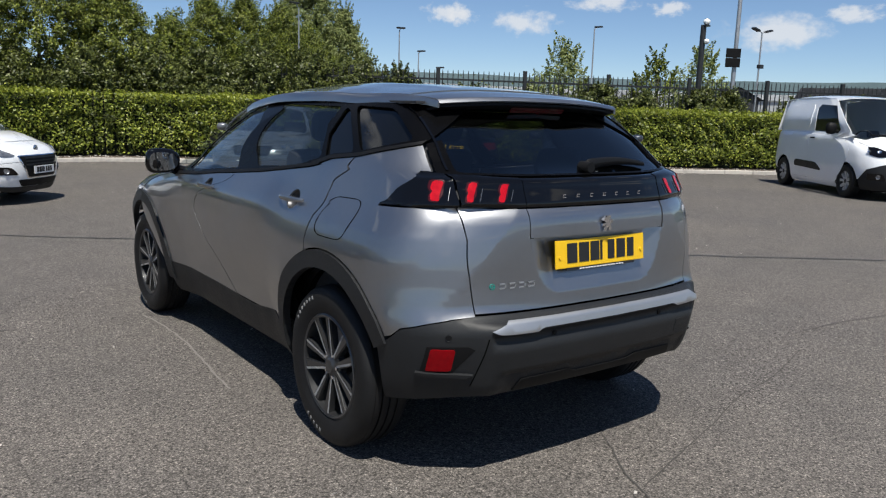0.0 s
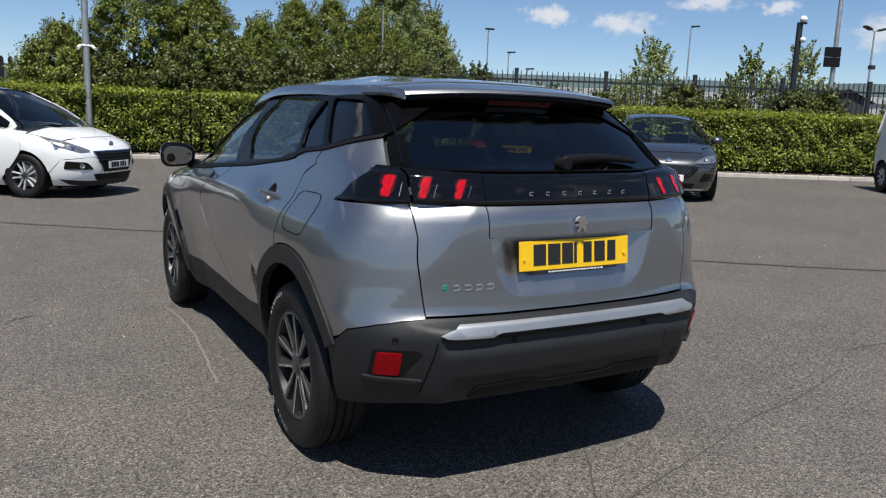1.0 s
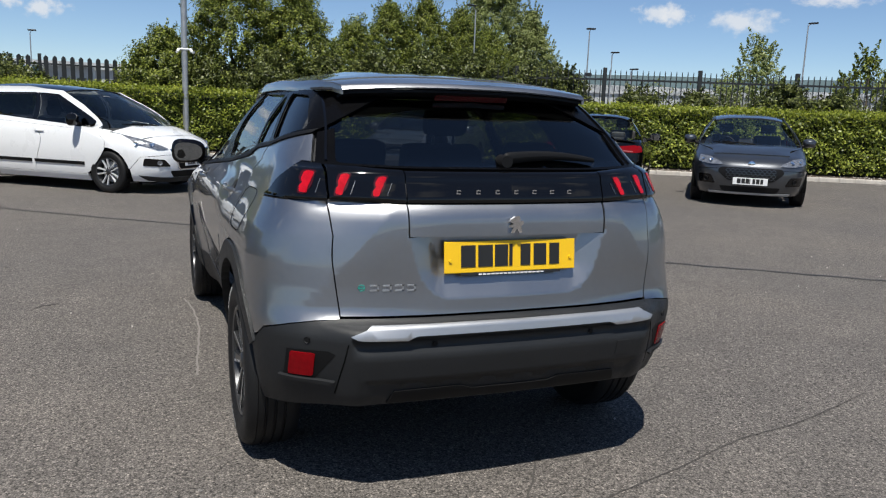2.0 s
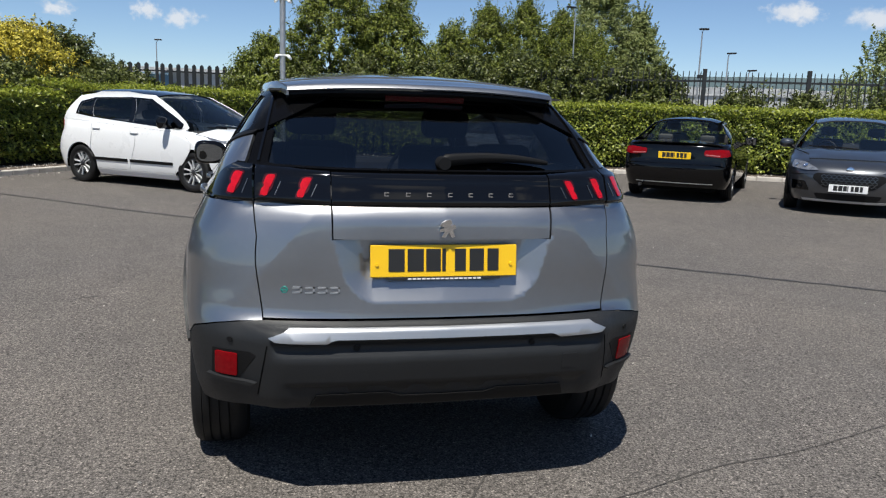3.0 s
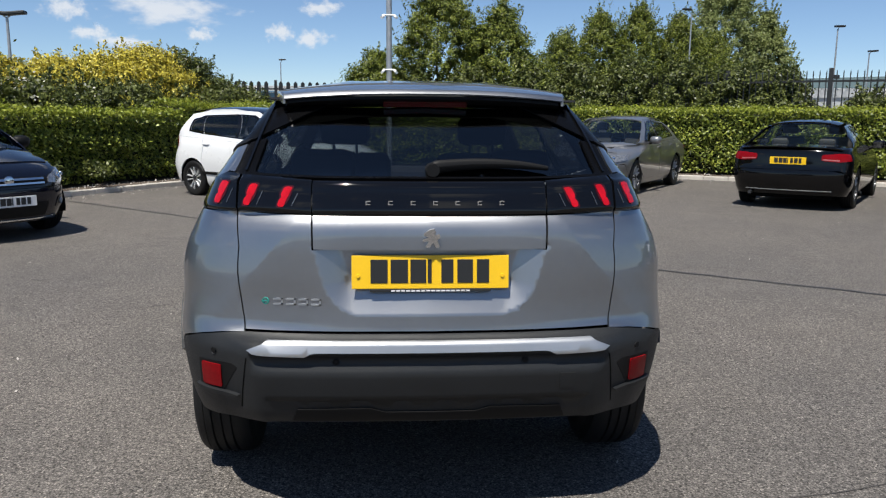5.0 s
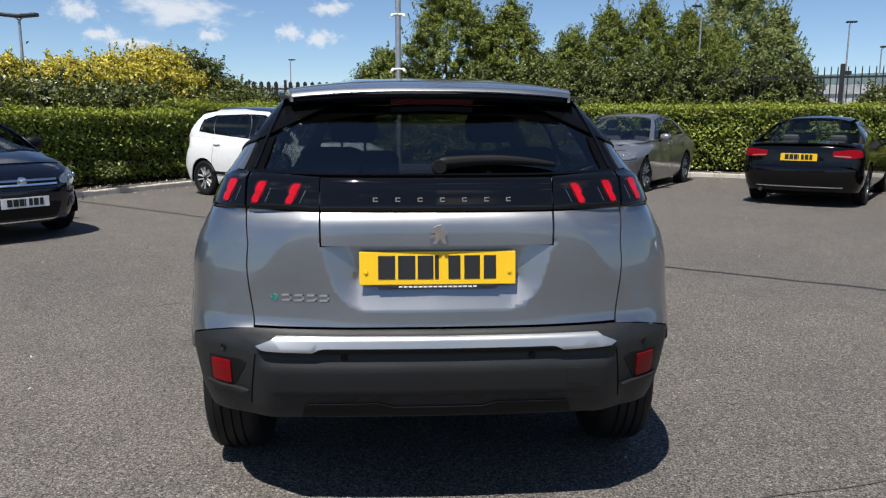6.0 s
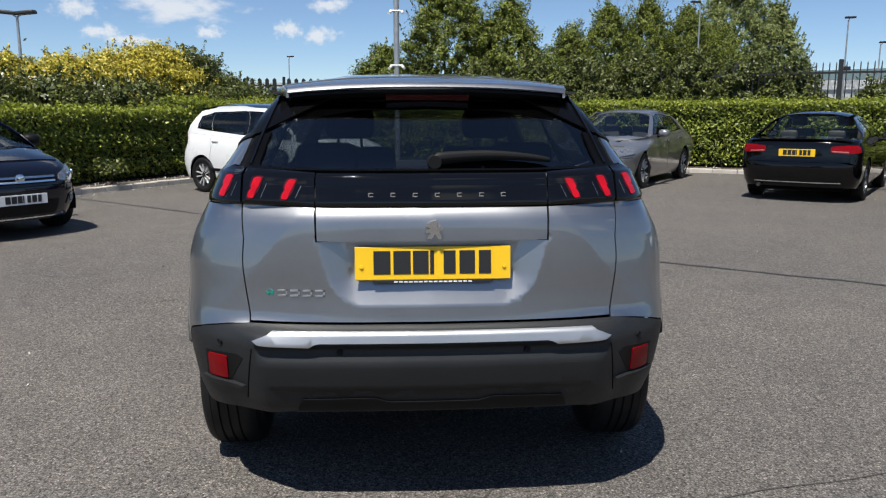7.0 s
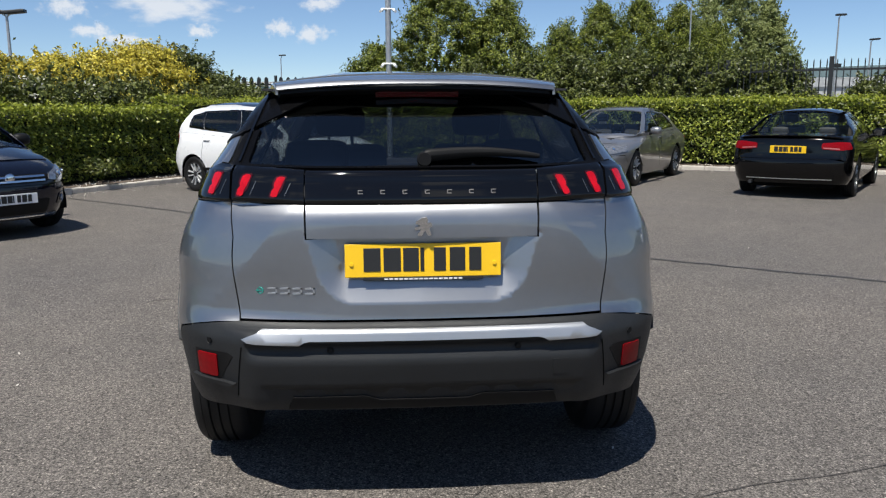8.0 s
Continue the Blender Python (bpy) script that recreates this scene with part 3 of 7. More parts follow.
# ---- hedge ----
def hedge(name, line, height, seed, label):
    rnd = np.random.default_rng(seed)
    h = thing(name, label, "hedge")
    # near-black core colours in the shade between the leaves and stops see-through
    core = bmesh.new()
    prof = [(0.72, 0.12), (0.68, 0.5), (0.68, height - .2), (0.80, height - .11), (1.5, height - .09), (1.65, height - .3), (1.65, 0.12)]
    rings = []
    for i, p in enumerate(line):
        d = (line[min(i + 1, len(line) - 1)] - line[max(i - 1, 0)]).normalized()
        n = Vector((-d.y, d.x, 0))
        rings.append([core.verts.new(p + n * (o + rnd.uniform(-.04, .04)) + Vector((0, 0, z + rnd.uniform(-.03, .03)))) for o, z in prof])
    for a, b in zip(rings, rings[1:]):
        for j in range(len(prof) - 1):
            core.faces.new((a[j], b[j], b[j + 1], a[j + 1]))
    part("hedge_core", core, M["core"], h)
    side_p, top_p, side_f, top_f = [], [], [], []
    for p, d, L in along(line, 0.4):
        n = Vector((-d.y, d.x, 0))
        dense_n = 1.0 if p.x < 24 else 0.5
        a = np.array(p)
        dd, nn = np.array(d), np.array(n)
        swell = 0.05 * noise.noise(p * 0.9) + 0.04 * noise.noise(p * 2.7)
        k = int(L * 2900 * dense_n)
        s = rnd.uniform(-L / 2, L / 2, k)
        z = .15 + (height - .15) * rnd.uniform(0.0, 1.0, k) ** 0.85
        o = 0.50 + 0.12 * np.abs(rnd.normal(size=k)) - 0.5 * swell + 0.16 * (z < 0.35) * rnd.uniform(0, 1, k)
        sx = p.x * .93 - p.y * .36 + s
        lump = np.sin(sx * 5.3 + np.sin(z * 6.1 + sx * 2.1)) * np.sin(z * 7.7 + sx * 3.3 + 1.3 * np.sin(sx * 1.7))
        o = o - .055 * lump
        ok = rnd.uniform(size=k) < .92 + .22 * lump
        s, o, z = s[ok], o[ok], z[ok]
        k = len(s)
        side_p.append(a + s[:, None] * dd + o[:, None] * nn + z[:, None] * np.array([0, 0, 1]))
        side_f.append(np.tile(-0.75 * nn + np.array([0, 0, 0.6]), (k, 1)))
        # leaves along the top and upper edge, a lighter green than the sides
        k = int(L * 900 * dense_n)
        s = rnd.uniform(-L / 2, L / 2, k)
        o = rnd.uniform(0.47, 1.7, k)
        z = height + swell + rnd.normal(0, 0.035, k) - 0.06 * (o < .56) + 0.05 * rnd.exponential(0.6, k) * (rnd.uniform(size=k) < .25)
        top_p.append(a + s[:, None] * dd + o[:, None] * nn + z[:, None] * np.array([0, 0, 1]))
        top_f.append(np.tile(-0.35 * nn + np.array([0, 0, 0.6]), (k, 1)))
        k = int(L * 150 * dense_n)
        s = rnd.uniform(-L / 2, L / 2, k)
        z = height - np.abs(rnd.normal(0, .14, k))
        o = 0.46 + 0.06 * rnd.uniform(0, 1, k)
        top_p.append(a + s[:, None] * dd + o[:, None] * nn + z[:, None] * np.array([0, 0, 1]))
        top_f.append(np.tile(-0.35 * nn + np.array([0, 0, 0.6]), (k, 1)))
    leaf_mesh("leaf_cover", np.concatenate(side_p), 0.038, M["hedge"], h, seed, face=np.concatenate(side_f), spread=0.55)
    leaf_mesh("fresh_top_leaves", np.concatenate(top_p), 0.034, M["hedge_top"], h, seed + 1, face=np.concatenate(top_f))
    return h


cut = min(range(len(KERB)), key=lambda i: (KERB[i] - Vector((-4.3, 13.4, 0))).length)
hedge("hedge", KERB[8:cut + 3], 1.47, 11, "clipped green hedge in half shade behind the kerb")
hedge("hedge", KERB[cut + 2:-4], 1.65, 21, "long clipped bright green hedge with lighter leaves on top")


# ---- trees and shrubs ----
def limbs(bm, base, h, rnd, r=0.07, n=7, spread=0.5):
    top = base + Vector((rnd.uniform(-.15, .15), rnd.uniform(-.15, .15), h * 0.9))
    prev = base
    knots = [base.lerp(top, i / 5) + Vector((rnd.normal(0, .04), rnd.normal(0, .04), 0)) * (i > 0) for i in range(6)]
    for i in range(5):
        tube(bm, knots[i], knots[i + 1], r * (1 - i / 5.5), r * (1 - (i + 1) / 5.5), 8, False)
    for i in range(n):
        t = 0.25 + 0.65 * i / n
        a = knots[int(t * 5)].lerp(knots[min(int(t * 5) + 1, 5)], t * 5 % 1)
        ang = i * 2.4 + rnd.uniform(-.4, .4)
        b = a + Vector((math.cos(ang) * spread * h * (1 - t) * 0.8, math.sin(ang) * spread * h * (1 - t) * 0.8, h * 0.18))
        tube(bm, a, b, r * 0.4 * (1.1 - t), r * 0.08, 6, False)
        tube(bm, a.lerp(b, .55), a.lerp(b, .55) + Vector((rnd.normal(0, .12), rnd.normal(0, .12), h * .1)) * 1.3, r * 0.2 * (1.1 - t), r * 0.05, 5, False)
    return knots


def tree(name, x, y, h, rad, seed, material, count, label, low=0.12, leaf=0.033, category="tree", tip=1.0, fine=1.0):
    rnd = np.random.default_rng(seed)
    t = thing(name, label, category, Matrix.Translation((x, y, 0.25)))
    b = bmesh.new()
    limbs(b, Vector((0, 0, -0.2)), h, rnd, 0.045 + h * 0.008)
    part("trunk", b, M["bark"], t, smooth=True)
    n_cl = int((90 + 90 * rad * h) * fine)
    pts, face = [], []

    def edge_of(u):
        return rad * (math.sin(math.pi * min(1.0, 0.18 + 0.82 * u ** 1.05)) ** 0.55 + 0.05) * (1.0 if u < .6 else 1.0 - tip * 0.55 * (u - .6) / .4)
    for i in range(n_cl):
        u = rnd.uniform(low, 1.0)
        a = rnd.uniform(0, 2 * math.pi)
        lump = 1 + 0.25 * noise.noise(Vector((math.cos(a) * 1.3 + x, math.sin(a) * 1.3 + y, u * h * 0.9)))
        rr = edge_of(u) * lump * (rnd.uniform(0.25, 1.0) ** 0.45) * (1 + 0.10 * rnd.normal())
        c = np.array([math.cos(a) * rr, math.sin(a) * rr, u * h + rnd.normal(0, 0.03 * h)])
        s = rnd.uniform(0.07, 0.24) * (0.5 + 0.30 * rad)
        k = max(6, int(2.7 * count / n_cl * rnd.uniform(.6, 1.4)))
        q = rnd.normal(size=(k, 3))
        q /= np.linalg.norm(q, axis=1, keepdims=True)
        q *= rnd.uniform(0.1, 1.0, (k, 1)) ** 0.5
        out = q * 0.5 + np.array([math.cos(a), math.sin(a), 0]) * 0.45 + np.array([0, 0, 0.75])
        # clumps lie along drooping twigs, longer outwards than deep
        ax = np.array([math.cos(a), math.sin(a), rnd.uniform(-.3, .6)])
        q = q * s + ax * (q @ ax)[:, None] * s * 0.9
        pts.append(c + q)
        face.append(out)
    # shoots that stand out of the outline
    for i in range(int(14 + 16 * rad * h ** .5)):
        u = rnd.uniform(0.35, 1.0)
        a = rnd.uniform(0, 2 * math.pi)
        rr = edge_of(u) * rnd.uniform(.6, 1.0)
        c = np.array([math.cos(a) * rr, math.sin(a) * rr, u * h])
        ax = np.array([math.cos(a) * .45, math.sin(a) * .45, rnd.uniform(.5, 1.2)])
        k = int(18 + 20 * h ** .5)
        t_ = rnd.uniform(0, 1, (k, 1))
        q = c + ax * t_ * (0.25 + 0.09 * h) + rnd.normal(size=(k, 3)) * 0.06 * (1.15 - t_)
        pts.append(q)
        face.append(np.tile(np.array([math.cos(a) * .4, math.sin(a) * .4, .5]), (k, 1)))
    pts, face = np.concatenate(pts), np.concatenate(face)
    keep = pts[:, 2] > 0.05
    pts, face = pts[keep], face[keep]
    leaf_mesh("crown", pts, leaf, material, t, seed, face=face, spread=0.6)
    return t


TREES = "dense leafy green tree behind the hedge"
tree("tree", -0.45, 21.0, 2.95, 1.25, 31, M["tree"], 20000, TREES)
tree("tree", 1.5, 20.9, 5.1, 1.45, 32, M["tree"], 34000, "tall dense dark green tree behind the hedge")
tree("tree", 3.2, 20.6, 4.3, 1.40, 33, M["tree"], 30000, TREES)
tree("tree", 6.0, 24.6, 3.9, 1.25, 34, M["tree"], 26000, TREES)
tree("tree", 7.5, 25.3, 4.75, 1.35, 35, M["tree"], 28000, TREES)
tree("tree", 9.2, 26.1, 5.1, 1.4, 36, M["tree"], 28000, TREES)
tree("tree", 10.9, 26.8, 4.9, 1.45, 39, M["tree"], 26000, TREES)
tree("tree", 12.9, 28.3, 4.3, 1.6, 40, M["tree"], 24000, TREES)
tree("tree", 17.6, 38.0, 9.2, 2.1, 37, M["birch"], 34000, "tall pale green birch with drooping sprays", leaf=0.055)
tree("tree", 19.6, 37.4, 6.4, 1.5, 38, M["birch"], 26000, "pale green birch beyond the railings", leaf=0.055)
for i, (x, y, h, r, m, c) in enumerate([(19.67, 20.03, 3.85, 1.2, "birch", 1500), (22.1, 17.4, 3.45, 0.95, "tree", 800), (23.1, 16.1, 3.65, 1.1, "birch", 1100)]):
    tree("sapling", x, y, h, r, 50 + i, M[m], c, "slim young tree with sparse leaves by the railings", 0.22, 0.055, "sapling", fine=.45)
def by_fence(q, off=0.0):
    """A place on the line of the railings, q metres along it, off metres towards the hedge."""
    return 11.6 + 0.889 * q - 0.458 * off, 15.06 - 0.458 * q - 0.889 * off


for i, (q, off, h, r) in enumerate([(-13.4, 0.0, 2.0, 1.1), (-12.0, .3, 2.3, 1.1), (-10.6, .2, 2.35, 1.2), (-9.1, -.5, 2.5, 1.15), (-7.6, -.8, 2.55, 1.1), (-6.2, -.9, 2.65, 1.1), (-4.8, -.85, 2.6, 1.05), (-3.4, -.75, 2.45, 1.0),
                                    (-2.2, -.45, 2.15, .85), (-.4, .2, 1.7, .7), (1.2, .15, 1.7, .75), (3.4, .1, 2.0, .9), (4.7, .2, 1.8, .8), (6.4, .2, 1.95, .8), (7.4, .15, 1.9, .75), (9.6, .2, 1.7, .7), (11.4, .2, 1.65, .7), (13.6, .2, 1.7, .8)]):
    x, y = by_fence(q, off)
    tree("shrub", x, y, h, r, 70 + i, M["bramble"], 7000, "tangled green shrub growing through the railings", 0.2, 0.04, "shrub", tip=0.3)
for i, (x, y, h, r) in enumerate([(-6.1, 10.55, .12, .18), (-5.85, 11.0, .10, .16), (-5.3, 11.9, .12, .2)]):
    tree("weed", x, y, h, r, 170 + i, M["bramble"], 120, "small green weed growing by the kerb", 0.1, 0.035, "weed", tip=0.3, fine=.3)
# yellow-leaved shrubs behind the shaded hedge
for i in range(11):
    f = i / 10
    x, y = -10.60 + 6.10 * f, 7.60 + 11.64 * f
    h = (2.12, 2.12, 2.15, 2.1, 2.08, 2.15, 2.2, 2.35, 2.65, 2.6, 2.0)[i]
    tree("shrub", x - .3, y + .2, h, 1.35, 100 + i, M["yellow"] if i < 9 else M["bramble"], 13000,
         "tall yellow-leaved shrub behind the hedge" if i < 9 else "tall green shrub with loose sprays behind the hedge", 0.5 if i < 9 else 0.12, 0.036, "shrub", tip=0.25)
    # undergrowth, kept dark to stand in for the shade below the yellow leaves
    tree("shrub", x + .75, y - .45, 1.72, 0.95, 130 + i, M["bramble"], 6000, "dark green undergrowth and stand-in shade behind the hedge", 0.2, 0.036, "shrub", tip=0.2)
for i, (x, y, z, k) in enumerate([(-6.85, 12.71, 1.75, 130), (-6.48, 13.63, 1.65, 110), (-7.32, 11.93, 1.9, 60), (3.78, 19.89, 1.85, 150), (4.49, 19.83, 1.6, 120), (2.04, 20.30, 1.8, 70), (15.07, 15.97, 1.95, 90), (12.90, 16.87, 1.9, 60)]):
    rr = np.random.default_rng(200 + i)
    t = thing("rose_bush", "rambling rose with small white blossom above the hedge", "bush", Matrix.Translation((x, y, 0.2)))
    b = bmesh.new()
    for q in range(5):
        tube(b, (0, 0, 0), (rr.normal(0, .25), rr.normal(0, .2), z), 0.012, 0.004, 5, False)
    part("stems", b, M["bark"], t)
    leaf_mesh("foliage", rr.normal(size=(900, 3)) * np.array([.42, .3, .28]) + np.array([0, 0, z - .35]), 0.05, M["bramble"], t, 300 + i)
    leaf_mesh("blossom", rr.normal(size=(k, 3)) * np.array([.4, .28, .2]) + np.array([0, -0.12, z - .2]), 0.033, M["rose"], t, 400 + i)


# ---- railings ----
def fence_bay(pitch, wide, height, label, bay_w=2.75):
    f = thing("fence", label, "fence", group="fence bays")
    b = bmesh.new()
    box(b, -0.05, 0.05, -0.05, 0.05, 0, height + 0.05, 0.006)
    part("post", b, M["fence"], f)
    for z in (height - 0.28, 0.45):
        b = bmesh.new()
        box(b, 0.05, bay_w - .05, -0.02, 0.02, z, z + 0.05)
        part("rail", b, M["fence"], f)
    b = bmesh.new()
    box(b, -wide / 2, wide / 2, -0.034, -0.022, 0.1, height - 0.06)
    for v in b.verts:
        if v.co.z > height - .1:
            v.co.x *= 0.95
    tp = bmesh.ops.extrude_face_region(b, geom=[fc for fc in b.faces if fc.normal.z > 0.9])
    for v in tp["geom"]:
        if isinstance(v, bmesh.types.BMVert):
            v.co.z += 0.06
            v.co.x *= 0.2
    pale = part("pale", b, M["fence"], f)
    n = int((bay_w - .14) / pitch)
    pale.location.x = 0.05 + pitch / 2
    for i in range(1, n):
        o = new("pale", pale.data)
        o.parent = f
        o.location.x = 0.05 + pitch / 2 + i * pitch
    return f


bay = fence_bay(0.145, 0.026, 2.50, "black steel railing bay with upright pales and a post", 2.47)
yaw = math.atan2(ALONG.y, ALONG.x)
start = Vector((10.42, 15.52, 0.1))
bay.matrix_basis = Matrix.Translation(start) @ Matrix.Rotation(yaw, 4, "Z")
for i in range(1, 10):
    copy_thing(bay, Matrix.Translation(start + ALONG * 2.47 * i) @ Matrix.Rotation(yaw, 4, "Z"))
# the railings bend away from the hedge behind the trees
for i in range(1, 4):
    copy_thing(bay, Matrix.Translation(start - Vector((.772, -.636, 0)) * 2.39 * i) @ Matrix.Rotation(-.689, 4, "Z"))
pal = fence_bay(0.25, 0.14, 2.60, "dark steel palisade bay with broad pales")
for i in range(4):
    m = Matrix.Translation((-9.4 + 2.72 * i, 24.4 + 0.36 * i, 0.0)) @ Matrix.Rotation(math.atan2(0.36, 2.72), 4, "Z")
    if i:
        copy_thing(pal, m)
    else:
        pal.matrix_basis = m


# ---- poles and lamps ----
def dome(bm, x, y, z, r):
    bmesh.ops.create_uvsphere(bm, u_segments=14, v_segments=8, radius=r, matrix=Matrix.Translation((x, y, z)))
    return bm


cp = thing("camera_pole", "grey galvanised pole with white security cameras against the hedge", "pole", Matrix.Translation((-0.06, 18.1, 0)))
part("post", tube(bmesh.new(), (0, 0, 0), (0, 0, 4.45), 0.075, 0.075, 14), M["galv"], cp, smooth=True)
for z in (3.96, 2.59):
    b = bmesh.new()
    tube(b, (-0.16, -0.06, z + .03), (0.16, -0.06, z + .03), 0.025, 0.025, 8)
    part("bracket", b, M["white_metal"], cp)
    for sx in (-1, 1):
        b = dome(bmesh.new(), sx * 0.15, -0.1, z, 0.042)
        tube(b, (sx * .15, -.1, z - .01), (sx * .19, -.24, z - .05), 0.03, 0.035, 10)
        part("security_camera", b, M["white_metal"], cp, smooth=True)

bp_ = thing("camera_mast", "slim black mast with a white dome camera behind the hedge", "pole", Matrix.Translation((17.56, 12.22, 0)))
part("post", tube(bmesh.new(), (0, 0, 0), (0.03, 0, 4.17), 0.095, 0.08, 14), M["fence"], bp_, smooth=True)
b = dome(bmesh.new(), 0.05, -0.08, 4.28, 0.10)
part("dome_camera", b, M["white_metal"], bp_, smooth=True)
b = dome(bmesh.new(), 0.03, -0.14, 3.72, 0.08)
part("dome_camera", b, M["white_metal"], bp_, smooth=True)
part("bracket", box(bmesh.new(), -0.04, 0.16, -.14, 0.05, 4.15, 4.2, 0.01), M["fence"], bp_)

sp = thing("sign_pole", "tall grey lamp pole carrying two dark sign boxes", "pole", Matrix.Translation((18.9, 11.96, 0)))
part("post", tube(bmesh.new(), (0, 0, 0), (0, 0, 6.8), 0.075, 0.055, 12), M["galv"], sp, smooth=True)
for z in (3.05, 3.33):
    b = box(bmesh.new(), -0.32, 0.12, -0.13, -0.07, z, z + 0.27, 0.01, Matrix.Rotation(-0.6, 4, "Z"))
    part("sign_box", b, M["plastic_d"], sp)
part("arm", tube(bmesh.new(), (0, 0, 6.75), (-0.9, -0.4, 6.85), 0.03, 0.025, 8), M["galv"], sp)
part("lantern", box(bmesh.new(), -1.4, -0.85, -.55, -.3, 6.8, 6.9, 0.03), M["galv"], sp)


def lamp_post(x, y, h, heads, label, dark=True, low=False, thin=1.0):
    t = thing("street_lamp", label, "lamp", Matrix.Translation((x, y, 0)))
    part("post", tube(bmesh.new(), (0, 0, 0), (0, 0, h), 0.085 * thin, 0.05 * thin, 10), M["galv"], t, smooth=True)
    for sx in heads:
        b = bmesh.new()
        tube(b, (0, 0, h - .05), (sx * 0.55, 0, h + 0.12), 0.03 * thin, 0.03 * thin, 6)
        part("arm", b, M["galv"], t)
        b = box(bmesh.new(), -0.38 * thin, 0.38 * thin, -0.17 * thin, 0.17 * thin, -0.07 * thin, 0.07 * thin, 0.04 * thin, Matrix.Translation((sx * 0.8, 0, h + 0.14)) @ Matrix.Rotation(-sx * 0.22, 4, "Y"))
        part("lantern", b, M["fence"] if dark else M["galv"], t)
    if low:
        b = box(bmesh.new(), -0.08 * thin, 0.42 * thin, -0.14 * thin, 0.14 * thin, h - 2.55, h - 2.55 + .28 * thin, 0.04 * thin)
        part("floodlight", b, M["fence"], t)
    return t


lamp_post(23.55, 37.7, 6.2, (.12,), "slim pale street lamp far behind the railings", low=True, thin=.7)
lamp_post(30.8, 46.2, 5.75, (.3,), "small street lamp far behind the railings", thin=.8)
lamp_post(31.9, 45.3, 4.6, (.3,), "small street lamp far behind the railings", thin=.8)
lamp_post(37.9, 35.5, 7.4, (.5,), "slim street lamp behind the railings", thin=.8)
lamp_post(50.4, 30.8, 7.9, (-1, 1), "street lamp with two lanterns behind the railings", low=True)
lamp_post(9.9, 23.1, 4.85, (-.2,), "thin lamp pole among the trees", thin=.42)
lamp_post(-6.0, 42.1, 4.4, (.12,), "slim dark street lamp beyond the palisade", thin=.5)
lamp_post(-14.67, 29.3, 5.1, (-.42, .42), "tall street lamp with twin lanterns behind the yellow shrubs")


# ---- distance ----
def shed(name, x, y, w, d, h, rise, turn, material, label, bays=8):
    t = thing(name, label, "building", Matrix.Translation((x, y, 0)) @ Matrix.Rotation(turn, 4, "Z"))
    b = bmesh.new()
    prof = [(-d / 2, 0), (-d / 2, h), (0, h + rise), (d / 2, h), (d / 2, 0)]
    A = [b.verts.new((-w / 2, p, z)) for p, z in prof]
    B = [b.verts.new((w / 2, p, z)) for p, z in prof]
    b.faces.new(A)
    b.faces.new(B[::-1])
    for i in (0, 3):
        b.faces.new((A[i], B[i], B[i + 1], A[i + 1]))
    part("wall", b, material, t)
    b = bmesh.new()
    for s in (-1, 1):
        v = [b.verts.new(c) for c in ((-w / 2 - .3, s * (d / 2 + .4), h - .1), (w / 2 + .3, s * (d / 2 + .4), h - .1), (w / 2 + .3, 0, h + rise + .05), (-w / 2 - .3, 0, h + rise + .05))]
        b.faces.new(v)
    bmesh.ops.solidify(b, geom=b.faces[:], thickness=0.15)
    part("roof", b, M["cladding"] if material != M["cladding_d"] else M["cladding_d"], t)
    for i in range(bays):
        xx = -w / 2 + (i + .5) * w / bays
        b = box(bmesh.new(), xx - w / bays * .28, xx + w / bays * .28, -d / 2 - .06, -d / 2 - .01, h * .45, h * .75)
        part("window", b, M["dark_window"] if material != M["cladding_d"] else M["cladding_d"], t)
    return t


shed("warehouse", 153.5, 146.4, 120, 60, 6.5, 2.5, -0.66, M["cladding"], "long pale grey warehouse beyond the railings", 0)
shed("warehouse", 99.9, 202.7, 90, 40, 7.5, 2.5, -0.45, M["cladding"], "long pale warehouse far off", 0)
shed("warehouse", 197.7, 89.4, 90, 50, 6.5, 2.0, -1.0, M["cladding"], "low pale warehouse beyond the car park", 0)
shed("netted_store", 70.0, 25.5, 22, 14, 3.1, 1.5, -1.15, M["cladding_d"], "dark netted storage shed behind the railings", 5)
shed("netted_heap", 56.1, 36.5, 2.6, 3.4, 3.3, 0.9, 0.95, M["cladding_d"], "small dark netted heap cover behind the railings", 0)
shed("workshop", -5.7, 62.1, 3.2, 8, 3.5, 0.2, 0.0, M["cladding"], "pale grey flat workshop beyond the palisade", 3)
shed("trailer", -8.9, 60.1, 3.4, 6, 3.3, 0.15, 0.05, M["cladding_b"], "blue-sided box trailer beyond the palisade", 2)
shed("warehouse", -12.7, 105.2, 22, 20, 4.5, 1.0, 0.1, M["cladding"], "pale grey building beyond the palisade", 6)

hb = bmesh.new()
prev = None
for i in range(60):
    a = radians(-75 + 150 * i / 59)
    r = 1500
    hh = 62 + 16 * noise.noise(Vector((i * 0.13, 0.3, 0))) + 5 * noise.noise(Vector((i * .7, 2, 0))) + (18 if i > 36 else 18 * max(0, (i - 24) / 12))
    hh *= 0.88
    hh *= 0.25 if i < 24 else 0.25 + 0.75 * min(1, (i - 24) / 12)
    c = Vector((math.sin(a) * r, math.cos(a) * r, 0))
    cur = [hb.verts.new(c), hb.verts.new(c * 1.03 + Vector((0, 0, hh))), hb.verts.new(c * 1.3)]
    if prev:
        for j in range(2):
            hb.faces.new((prev[j], cur[j], cur[j + 1], prev[j + 1]))
    prev = cur
tagged(part("hill", hb, M["hill"], None, smooth=True), "low blue-green wooded ridge on the horizon", "hill", kind="structure")


